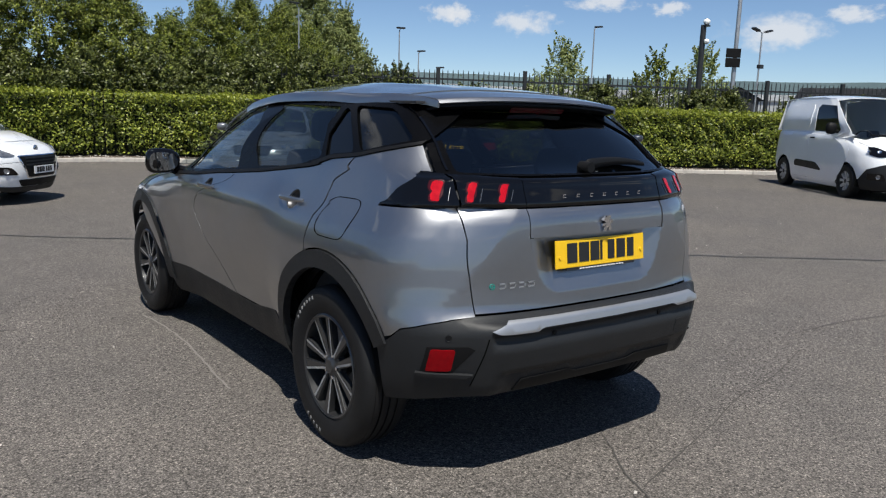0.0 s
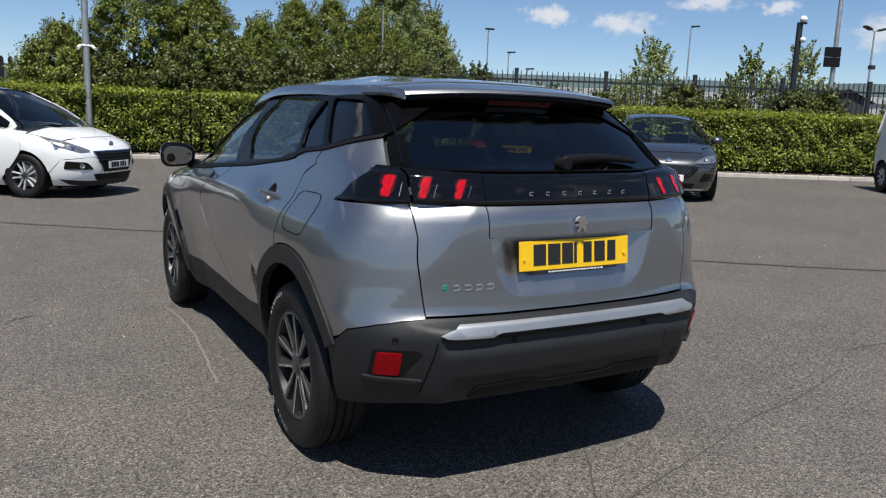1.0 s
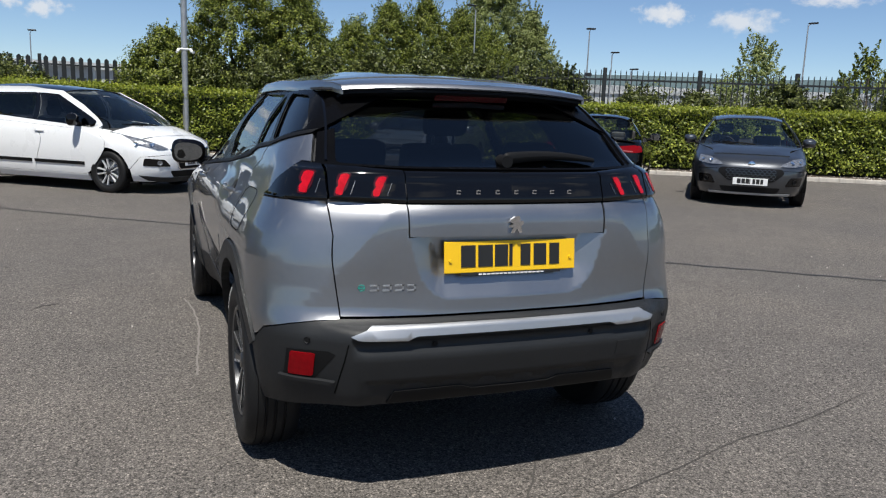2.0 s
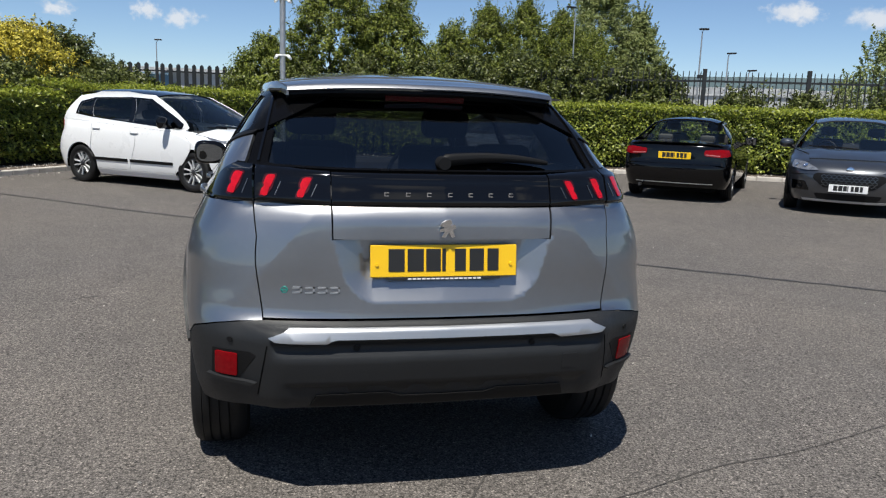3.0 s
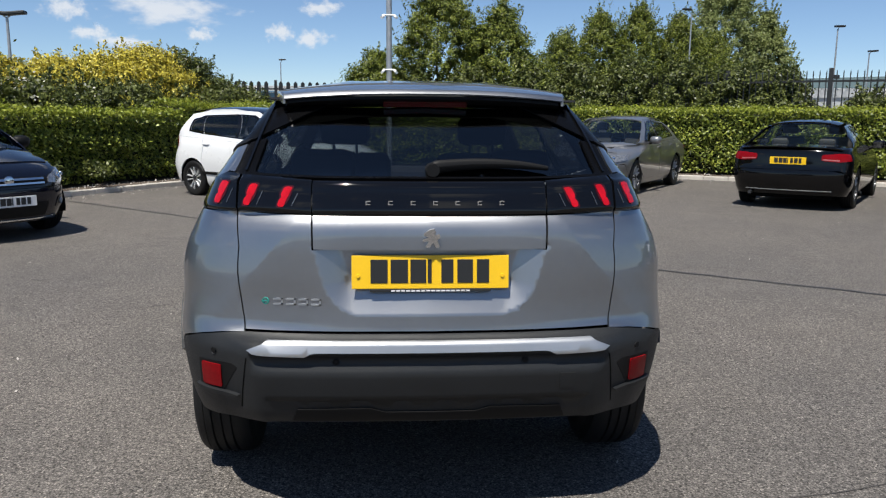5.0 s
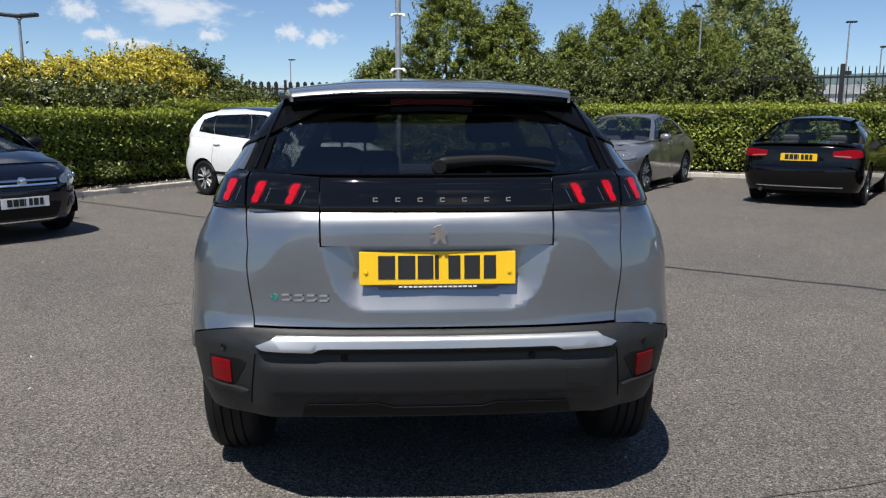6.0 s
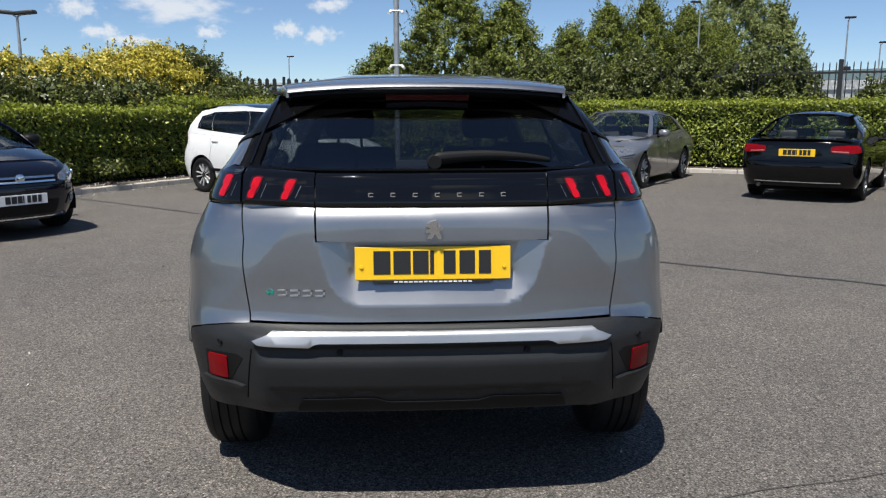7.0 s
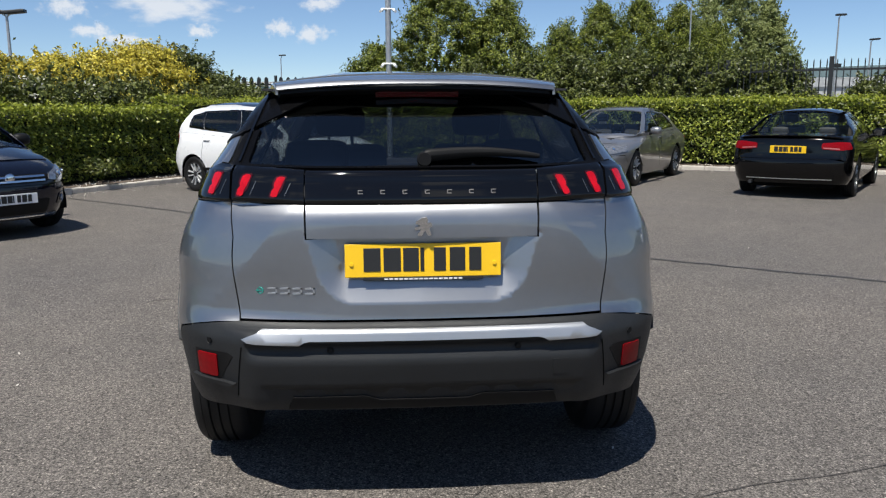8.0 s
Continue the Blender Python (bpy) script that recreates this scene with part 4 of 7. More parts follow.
def cloud_mat():
    m = bpy.data.materials.new("cloud")
    m.use_nodes = True
    nt = m.node_tree
    nt.nodes.clear()
    N, L = nt.nodes, nt.links
    out = N.new("ShaderNodeOutputMaterial")
    co = N.new("ShaderNodeTexCoord")
    oi = N.new("ShaderNodeObjectInfo")
    n = N.new("ShaderNodeTexNoise")
    n.noise_dimensions = "4D"
    n.inputs["Scale"].default_value, n.inputs["Detail"].default_value, n.inputs["Roughness"].default_value = 2.6, 7, 0.58
    mp = N.new("ShaderNodeMath")
    mp.operation = "MULTIPLY"
    mp.inputs[1].default_value = 30
    L.new(oi.outputs["Random"], mp.inputs[0])
    L.new(mp.outputs[0], n.inputs["W"])
    mapn = N.new("ShaderNodeMapping")
    mapn.inputs["Scale"].default_value = (1, 1, 0.55)
    L.new(co.outputs["Object"], mapn.inputs[0])
    L.new(mapn.outputs[0], n.inputs["Vector"])
    ln = N.new("ShaderNodeVectorMath")
    ln.operation = "LENGTH"
    L.new(co.outputs["Object"], ln.inputs[0])
    a = N.new("ShaderNodeMath")
    a.operation = "SUBTRACT"
    L.new(n.outputs[0], a.inputs[0])
    b = N.new("ShaderNodeMath")
    b.operation = "MULTIPLY"
    b.inputs[1].default_value = 0.52
    L.new(ln.outputs["Value"], b.inputs[0])
    L.new(b.outputs[0], a.inputs[1])
    mr = N.new("ShaderNodeMapRange")
    mr.interpolation_type = "SMOOTHSTEP"
    mr.inputs["From Min"].default_value, mr.inputs["From Max"].default_value, mr.inputs["To Max"].default_value = 0.06, 0.42, 0.80
    L.new(a.outputs[0], mr.inputs[0])
    em = N.new("ShaderNodeEmission")
    em.inputs[0].default_value, em.inputs[1].default_value = (0.93, 0.96, 1.0, 1), 0.66
    tr = N.new("ShaderNodeBsdfTransparent")
    mx = N.new("ShaderNodeMixShader")
    L.new(mr.outputs[0], mx.inputs[0])
    L.new(tr.outputs[0], mx.inputs[1])
    L.new(em.outputs[0], mx.inputs[2])
    L.new(mx.outputs[0], out.inputs[0])
    return m


CLOUD = cloud_mat()
cb = bmesh.new()
bmesh.ops.create_grid(cb, x_segments=1, y_segments=1, size=1, matrix=Matrix.Rotation(math.pi / 2, 4, "X"))
cloud0 = None
for x, y, z, w, h in [(265, 295, 45.8, 17, 6), (240, 316, 48.5, 9, 4), (341, 205, 43, 24, 8), (357, 180, 50, 15, 4), (313, 244, 53, 10, 3.5), (292, 269, 56, 16, 4), (-101, 384, 50, 32, 7), (-134, 374, 37.5, 10, 4), (-52, 394, 41.5, 8, 4), (-37, 395, 38.6, 11, 4.5), (-144, 370, 48, 12, 5), (-89, 387, 39.5, 8, 3.5), (-32, 396, 53, 12, 4), (236, 320, 50, 13, 5), (-122, 379, 34, 14, 3), (158, 367, 60, 18, 5)]:
    ang = -math.atan2(x, y)
    m = Matrix.Translation((x * 3, y * 3, z * 3)) @ Matrix.Rotation(ang, 4, "Z") @ Matrix.Diagonal((w * 3.6, 1, h * 4.2, 1))
    if cloud0 is None:
        cloud0 = tagged(part("cloud", cb, CLOUD, None), "small white cloud added out of view for reflections", "cloud", kind="structure")
        cloud0.matrix_basis = m
    else:
        o = tagged(new("cloud", cloud0.data), "small white cloud added out of view for reflections", "cloud", kind="structure")
        o.matrix_basis = m
# unseen glowing clouds, added round the sky to show in the car's reflections
rc = random.Random(77)
for i in range(34):
    az, el = rc.uniform(-180, 180), rc.uniform(9, 40)
    if -75 < az < 75 and el < 22:
        continue
    d_ = 1500
    w_, h_ = rc.uniform(110, 330), rc.uniform(40, 110)
    pos = Vector((math.sin(radians(az)) * math.cos(radians(el)), math.cos(radians(az)) * math.cos(radians(el)), math.sin(radians(el)))) * d_
    o = tagged(new("cloud", cloud0.data), "white cloud added out of view for reflections", "cloud", kind="structure")
    o.matrix_basis = Matrix.Translation(pos) @ Matrix.Rotation(-radians(az), 4, "Z") @ Matrix.Rotation(radians(el), 4, "X") @ Matrix.Diagonal((w_, 1, h_, 1))
for o in bpy.data.objects:
    if o.name.startswith("cloud"):
        o.visible_shadow = False


# ---- wheels, seats and plates ----
def wheel(parent, x, y, R, rim_r, width, side, n, face, pocket, twin=True):
    """A tyre on an alloy rim; the outer face looks along side times x."""
    w = thing("wheel", "", "")
    w.parent = parent
    w.matrix_basis = Matrix.Translation((x * side, y, R)) @ (Matrix() if side > 0 else Matrix.Rotation(math.pi, 4, "Z"))
    h = width / 2
    b = bmesh.new()
    prof = [(rim_r - .005, -h * .8), (rim_r + .02, -h * .95), (R * .84, -h), (R * .95, -h * .93), (R * .985, -h * .78)]
    for k in range(4):
        c = -h * .5 + k * h * .333
        prof += [(R, c - h * .13), (R, c + h * .10), (R - .008, c + h * .105), (R - .008, c + h * .165)]
    prof = [p for p in prof if p[1] < h * .66]
    prof += [(R, h * .62), (R * .985, h * .78), (R * .95, h * .93), (R * .90, h * .985), (R * .84, h), (R * .76, h * .99), (rim_r + .02, h * .93), (rim_r, h * .86), (rim_r - .006, h * .7)]
    lathe(b, prof, 48)
    part("tyre", b, M["rubber"], w, smooth=True)
    b = bmesh.new()
    lathe(b, [(rim_r, h * .86), (rim_r - .006, h * .90), (rim_r - .016, h * .86), (rim_r - .02, h * .5), (rim_r - .035, -h * .7), (0.02, -h * .75)], 48)
    part("rim", b, pocket, w, smooth=True)
    for i in range(n):
        for t in ((-1, 1) if twin else (0,)):
            a = 2 * math.pi * i / n + math.pi / 2
            dark = face == M["alloy_grey"]
            b = bmesh.new()
            r0, r1 = 0.035, rim_r - .012
            w0, w1 = (0.016, 0.027) if dark else (0.010, 0.019) if twin else (0.022, 0.034)
            o0, o1 = t * 0.016, t * rim_r * 0.22
            v = [b.verts.new(Vector(c)) for c in ((h * .72, o0 - w0 * .8, r0), (h * .72, o0 + w0 * .8, r0), (h * .84, o1 + w1, r1), (h * .84, o1 - w1 * .6, r1))]
            b.faces.new(v)
            e = bmesh.ops.extrude_face_region(b, geom=b.faces[:])
            for q in e["geom"]:
                if isinstance(q, bmesh.types.BMVert):
                    q.co.x -= 0.035
            bmesh.ops.bevel(b, geom=[ed for ed in b.edges if ed.calc_length() > .05], offset=0.005, segments=2, affect="EDGES")
            bmesh.ops.rotate(b, verts=b.verts, cent=(0, 0, 0), matrix=Matrix.Rotation(a, 3, "X"))
            sk = part("spoke", b, M["alloy_dark"] if dark else face, w)
            if dark:
                b = bmesh.new()
                e_ = .35 * t
                v = [b.verts.new(Vector(c)) for c in ((h * .72 + .001, o0 + w0 * (e_ - .3), r0 + .01), (h * .72 + .001, o0 + w0 * (e_ + .3), r0 + .01), (h * .84 + .001, o1 + w1 * (.62 * t + .22), r1 - .004), (h * .84 + .001, o1 + w1 * (.62 * t - .18), r1 - .004))]
                b.faces.new(v)
                bmesh.ops.solidify(b, geom=b.faces[:], thickness=.003)
                bmesh.ops.rotate(b, verts=b.verts, cent=(0, 0, 0), matrix=Matrix.Rotation(a, 3, "X"))
                part("polished_edge", b, M["alloy"], sk, "bright polished spoke edge")
    b = bmesh.new()
    lathe(b, [(0.0, h * .84), (0.028, h * .83), (0.034, h * .78), (0.05, h * .70), (0.07, h * .66), (0.075, h * .4)], 24)
    part("hub_cap", b, M["alloy_dark"], w, smooth=True)
    for i in range(5):
        a = 2 * math.pi * i / 5
        part("wheel_nut", tube(bmesh.new(), (h * .6, .05 * math.cos(a), .05 * math.sin(a)), (h * .76, .05 * math.cos(a), .05 * math.sin(a)), .009, .008, 6), M["chrome"], w)
    if face == M["alloy_grey"]:
        for i in list(range(7)) + list(range(22, 27)):
            a = .4 + i * .10
            rm = (R + rim_r) / 2 + .012
            part("tyre_marking", box(bmesh.new(), h * .965, h * 1.015, -.007, .007, rm - .008, rm + .008, .002, Matrix.Rotation(a, 4, "X")), M["tyre_print"], w)
    part("brake_disc", lathe(bmesh.new(), [(0.05, 0.0), (rim_r * .72, 0.0), (rim_r * .72, -.02), (0.05, -.02)], 28), M["galv"], w)
    return w


def seat(parent, x, y, z, w, h, material, lean=0.22, head=True):
    s = thing("seat", "", "")
    s.parent = parent
    m = Matrix.Translation((x, y, z)) @ Matrix.Rotation(lean, 4, "X")
    part("backrest", box(bmesh.new(), -w / 2, w / 2, -0.07, 0.07, 0, h, 0.05, m), material, s, smooth=True)
    part("cushion", box(bmesh.new(), x - w / 2, x + w / 2, y, y + .5, z - .08, z + .08, 0.05), material, s, smooth=True)
    if head:
        part("headrest", box(bmesh.new(), -0.13, 0.13, -0.05, 0.05, h + .05, h + .21, 0.045, m), material, s, smooth=True)
        for dx in (-.06, .06):
            part("headrest_stem", tube(bmesh.new(), m @ Vector((dx, 0, h - .03)), m @ Vector((dx, 0, h + .08)), 0.008), M["galv"], s)
    return s


def number_plate(parent, m, material, w=0.52, h=0.111, label="number plate with plain dark bars"):
    p = part("number_plate", box(bmesh.new(), -w / 2, w / 2, -0.003, 0.003, -h / 2, h / 2, 0.002, m), material, parent, label)
    k = w / .52
    for x0, x1 in ((-.198, -.142), (-.132, -.075), (-.067, -.015), (-.010, .003), (.035, .075), (.088, .140), (.153, .194)):
        part("plate_bar", box(bmesh.new(), x0 * k, x1 * k, -0.0055, -0.0032, -h * .325, h * .375, 0.001, m), M["ink"], p)
    return p


# ---- the grey hatchback ----
def recess(x, z):
    """The hollow for the plate, the crease of the tailgate and the groove of the bumper, as depth into the tail."""
    side = ((.390 - x) * .183 - (.958 - z) * .056) / math.hypot(.183, .056)
    slope = np.hypot(1 - np.clip(side / .088, 0, 1), 1 - np.clip((np.asarray(z) - .742) / .112, 0, 1))
    d = .041 * np.clip(1 - slope, 0, 1) * (1 - step(.975, .980, z))
    cx = .43 + (1.065 - z) * .85
    d = d + .12 * np.clip(x - cx, 0, .20) * step(.62, .80, z) * (1 - step(1.072, 1.082, z))
    d = d - .055 * (1 - step(.54, .70, x)) * step(.26, .42, z) * (1 - step(.662, .680, z))
    d = d + .014 * step(.578, .590, z) * (1 - step(.620, .628, z)) * (1 - step(.565, .60, x))
    d = d + .012 * (1 - step(.462, .470, z)) * (1 - step(.50, .56, x)) * (z < .5)
    return d


def hollow(y, z):
    """The doors draw in below the shoulder; the arches swell."""
    mid = step(1.0, 1.35, y) * (1 - step(2.5, 2.9, y))
    return mid * (-0.052 * (1 - step(.40, .92, z)) + 0.024 * np.exp(-((np.asarray(z) - .99) / .075) ** 2))


A_ = [(0, 0), (.3, .008), (.5, .028), (.65, .058), (.78, .098), (.87, .145), (.935, .21), (.97, .285), (.988, .38), (1, .75)]
B_ = [(0, 0), (.3, .006), (.55, .018), (.675, .036), (.75, .060), (.82, .095), (.885, .145), (.94, .21), (.975, .285), (1, .75)]
C_ = [(0, 0), (.4, .014), (.65, .045), (.79, .08), (.87, .11), (.92, .15), (.955, .22), (.98, .34), (.993, .5), (1, .75)]
F_ = [(0, 0), (.35, .02), (.6, .08), (.78, .20), (.89, .36), (.95, .52), (1, .85)]
FORM = dict(
    width=[(.20, .79), (.30, .845), (.40, .874), (.55, .892), (.70, .904), (.85, .902), (.95, .880), (1.0, .856), (1.07, .822), (1.13, .797), (1.22, .757), (1.30, .713), (1.38, .662), (1.47, .59), (1.50, .56)],
    tail=[(.20, .04), (.34, .0), (.42, -.032), (.50, -.054), (.57, -.067), (.62, -.069), (.66, -.062), (.70, -.054), (.80, -.048), (.95, -.048), (.98, -.0475), (1.01, -.046), (1.035, -.041), (1.054, -.033), (1.065, -.026),
          (1.073, -.020), (1.084, -.021), (1.10, -.0165), (1.14, -.002), (1.176, .010), (1.184, .052), (1.195, .070), (1.22, .106), (1.30, .21), (1.40, .345), (1.47, .45), (1.50, .50)],
    nose=[(.20, 3.95), (.35, 4.1), (.5, 4.17), (.65, 4.17), (.80, 4.10), (.88, 3.95), (.93, 3.78), (.98, 3.5), (1.02, 3.2), (1.06, 3.05), (1.15, 2.92), (1.3, 2.66), (1.47, 2.30), (1.50, 2.24)],
    rear=[(.62, B_), (.72, A_), (1.20, A_), (1.32, C_)], front=[(.3, F_), (.31, F_)], flank=hollow)
hatch = Body(**FORM, dent=recess)
plain_tail = Body(**FORM)


car = thing("grey_hatchback", "grey metallic five-door hatchback parked on the open asphalt", "car")
P, BL, PL = M["paint"], M["black_gloss"], M["plastic"]
H = hatch

# dark inner shell and floor
for s in (-1, 1):
    low = H.path(arc(.66, .345, .455, 180, 0, 18), 1) + H.path(arc(3.266, .345, .455, 180, 0, 18), 1)
    loop = [(.001, .345)] + low + [(4.98, .345), (4.98, .98), (.001, .98)]
    panel("inner_shell", plain_tail, [(p * s, z) for p, z in loop], M["shell"], car, off=-.10, thick=.004, grid=.1, flat=True)
part("underbody", box(bmesh.new(), -.50, .50, .50, 3.9, .22, .36, .03), M["shell"], car)
part("rear_valance", box(bmesh.new(), -.58, .58, .06, .52, .33, .40, .03), M["shell"], car)
for s in (-1, 1):
    for c in (.66, 3.266):
        b = bmesh.new()
        lathe(b, [(.43, .50), (.43, .795)], 40, Matrix.Translation((0, c, .345)))
        lathe(b, [(.05, .50), (.12, .50), (.18, .50), (.24, .50), (.30, .50), (.36, .50), (.43, .50)], 40, Matrix.Translation((0, c, .345)))
        for f in [f for f in b.faces if f.calc_center_median().z < .33]:
            b.faces.remove(f)
        if s < 0:
            bmesh.ops.scale(b, vec=(-1, 1, 1), verts=b.verts)
        part("arch_liner", b, M["shell"], car)

# painted panels
DOOR_SEAM = [("y", .834, .875), ("y", .808, .974), ("y", .757, 1.12), ("y", .668, 1.224)]
rear_door = [("y", 1.772, .425), ("y", 1.155, .425)] + arc(.66, .345, .505, 11, 70) + DOOR_SEAM + [("y", 1.0, 1.159), ("y", 1.5, 1.097), ("y", 1.772, 1.073)]
front_door = [("y", 2.86, .425), ("y", 1.780, .425), ("y", 1.780, 1.072), ("y", 2.1, 1.046), ("y", 2.5, 1.008), ("y", 2.86, .985)]
fender = [("y", 2.868, .43), ("y", 2.868, .99), ("y", 3.0, .99), ("y", 3.4, .955), ("y", 3.72, .88), ("y", 3.86, .62), ("y", 3.78, .46)] + arc(3.266, .345, .507, 14, 140)
quarter = [("x", .648, 1.072), ("y", .372, 1.060), ("y", .302, 1.130), ("y", .243, 1.181), ("x", .70, 1.199), ("x", .674, 1.198), ("y", .328, 1.289), ("y", .645, 1.228), ("y", .658, 1.224), ("y", .748, 1.118),
           ("y", .799, .972), ("y", .825, .875)] + arc(.66, .345, .507, 71, 151) + [("y", .185, .602), ("y", .15, .634), ("x", .775, .662), ("x", .70, .676), ("x", .619, .682), ("x", .637, .96)]
both("quarter_panel", H, quarter, P, car, grid=.025)
HANDLES = ((1.035, 1.016), (2.03, .985))
def dish(y, z):
    """The rim of the hollow behind a door handle."""
    return [("y", y + .050 * math.cos(a), z + .043 * math.sin(a)) for a in np.linspace(0, 2 * math.pi, 17)[:-1]]
both("rear_door", H, rear_door, P, car, grid=.045, holes=[dish(*HANDLES[0])])
both("front_door", H, front_door, P, car, grid=.05, holes=[dish(*HANDLES[1])])
both("front_fender", H, fender, P, car, grid=.06)
panel("front_bumper", H, [("L", 3.87, .60), ("L", 3.79, .44), ("L", 3.7, .25), ("y", 3.7, .25), ("y", 3.79, .44), ("y", 3.87, .60)], PL, car, side=0, grid=.08)
panel("nose_panel", H, [("L", 3.875, .62), ("X", -.3, .62), ("X", .3, .62), ("y", 3.875, .62), ("y", 3.74, .87), ("X", .3, .90), ("X", -.3, .90), ("L", 3.74, .87)], P, car, side=0, grid=.08)

gate = [("x", -.6145, .690), ("x", .6145, .690), ("x", .6325, .96), ("x", .643, 1.072), ("x", .392, 1.069), ("x", .389, .958), ("x", -.389, .958), ("x", -.392, 1.069), ("x", -.643, 1.072), ("x", -.6325, .96)]
lines = []
for s in (-1, 1):
    lines += [[("x", s * .389, .955), ("x", s * .325, .744)], [("x", s * .297, .955), ("x", s * .266, .854)], [("x", s * .3235, .744), ("x", s * .266, .8535)], [("x", s * .43, 1.065), ("x", s * .60, .865)]]
lines += [[("x", -.320, .742), ("x", .320, .742)], [("x", -.264, .854), ("x", .264, .854)]]
tail_gate = panel("tailgate", H, gate, P, car, side=0, grid=.013, lines=lines)
panel("handle_panel", plain_tail, [("x", -.384, .961), ("x", .384, .961), ("x", .386, 1.070), ("x", -.386, 1.070)], P, tail_gate, side=0, off=-.003, thick=.03, grid=.012)

# rear lamps and black band
panel("garnish", H, [("x", -.387, 1.075), ("x", .387, 1.075), ("x", .387, 1.180), ("x", -.387, 1.180)], BL, tail_gate, side=0, off=.001, grid=.014)
for s in (-1, 1):
    lo = panel("rear_lamp", H, [("x", .646, 1.078), ("x", .72, 1.075), ("y", .366, 1.066), ("y", .298, 1.130), ("y", .240, 1.175), ("x", .70, 1.193), ("x", .646, 1.191)], BL, car, side=s, off=.004, grid=.013,
               label="smoked lamp with red slanted light bars")
    li = panel("rear_lamp", H, [("x", .391, 1.075), ("x", .639, 1.078), ("x", .637, 1.190), ("x", .391, 1.180)], BL, car, side=s, off=.003, grid=.013, label="smoked lamp with red slanted light bars")
    for par, xb, z0, z1 in ((li, .470, 1.093, 1.160), (li, .588, 1.094, 1.165), (lo, .695, 1.095, 1.168)):
        zm = (z0 + z1) / 2
        claw = [("x", xb + .012, z0), ("x", xb + .038, z0 + .002), ("x", xb + .032, zm - .012), ("x", xb + .020, zm - .004), ("x", xb + .024, zm + .006), ("x", xb + .010, z1 - .004),
                ("x", xb - .004, z1), ("x", xb - .026, z1 - .002), ("x", xb - .016, zm + .016), ("x", xb - .004, zm - .004), ("x", xb + .002, zm - .012)]
        claw = [("x", xb + .008 + (x - xb - .008) * .82, z) for _, x, z in claw]
        up = .004 if par is lo else .003
        # slightly larger dark red panel painted as the glow round the bar
        panel("light_guide", H, [("x", x + .006 * (1 if x > xb + .008 else -1), z + .004 * (1 if z > zm else -1)) for _, x, z in claw], M["dark_red"], par, side=s, off=up + .0018, thick=.003, grid=.02, round_by=.008, label="dark red halo drawn for the glow of the bar")
        panel("light_bar", H, claw, M["red_lamp"], par, side=s, off=up + .0032, thick=.003, grid=.02, round_by=.007, label="glowing red light bar")
        panel("chrome_strip", H, [("x", xb - .016, z0 + .004), ("x", xb - .0142, z0 + .004), ("x", xb - .034, z1 - .022), ("x", xb - .0358, z1 - .022)], M["alloy_grey"], par, side=s, off=up + .0022, thick=.002, grid=.02)

# bumper
half = [("y", .12, .352), ("y", .27, .330), ("y", .27, .55), ("y", .215, .575), ("y", .185, .596), ("y", .15, .628), ("x", .775, .658), ("x", .70, .672), ("x", .615, .682)]
mirror_half = [("l" if k == "y" else k, v if k == "y" else -v, z) for k, v, z in half]
bump = panel("rear_bumper", H, [("x", -.60, .372), ("x", .60, .372)] + half + mirror_half[::-1], PL, car, side=0, grid=.03, thick=.03, label="grained black plastic bumper",
             lines=[[("x", -.6, .59), ("x", .6, .59)], [("x", -.6, .578), ("x", .6, .578)], [("x", -.6, .622), ("x", .6, .622)], [("x", -.55, .466), ("x", .55, .466)]])
trim = [(-.594, .637), (-.53, .665), (.53, .665), (.594, .637), (.575, .630), (.41, .629), (.375, .636), (-.375, .636), (-.41, .629), (-.575, .630)]
panel("bumper_trim", H, [("x", x, z) for x, z in trim], M["silver"], bump, side=0, off=.012, thick=.018, grid=.02, label="satin silver trim strip")
panel("lower_insert", H, [("x", -.46, .385), ("x", .46, .385), ("x", .44, .432), ("x", .20, .436), ("x", .15, .420), ("x", -.15, .420), ("x", -.20, .436), ("x", -.44, .432)], M["plastic_d"], bump, side=0, off=.006, grid=.04)
for s in (-1, 1):
    panel("reflector_pocket", H, [("x", .640, .568), ("x", .66, .578), ("x", .785, .574), ("x", .79, .466), ("x", .70, .462)], M["plastic_d"], bump, side=s, off=.0015, thick=.003, grid=.03)
    panel("reflector", H, [("x", .702, .481), ("x", .776, .479), ("x", .774, .566), ("x", .700, .566)], M["red_lens"], bump, side=s, off=.005, thick=.006, grid=.03, round_by=.008, label="red reflector")
    panel("reflector_ledge", H, [("x", .635, .470), ("x", .80, .474), ("x", .79, .462), ("x", .65, .456)], PL, bump, side=s, off=.014, thick=.014, grid=.03)
    panel("corner_seam", H, [("x", .632, .42), ("x", .636, .42), ("x", .606, .61), ("x", .602, .61)], M["shell"], bump, side=s, off=.001, thick=.001, grid=.04)
    for x, z in ((.31, .603), (.725, .612)):
        p0 = H.find("x", x, z) * s
        c, n = Vector(H.raw(p0, z)), Vector(H.normal(p0, z))
        b = tube(bmesh.new(), c - n * .01, c + n * .003, .010, .009, 16)
        part("parking_sensor", b, M["plastic_d"], bump, smooth=True)
        part("sensor_ring", lathe(bmesh.new(), [(.0095, 0), (.0115, .002), (.0115, 0)], 16, Matrix.Translation(c + n * .001) @ n.to_track_quat("X", "Z").to_matrix().to_4x4()), PL, bump)
panel("tow_cover", H, [("x", .43, .502), ("x", .482, .502), ("x", .482, .557), ("x", .43, .557)], PL, bump, side=0, off=.002, thick=.003, grid=.03)

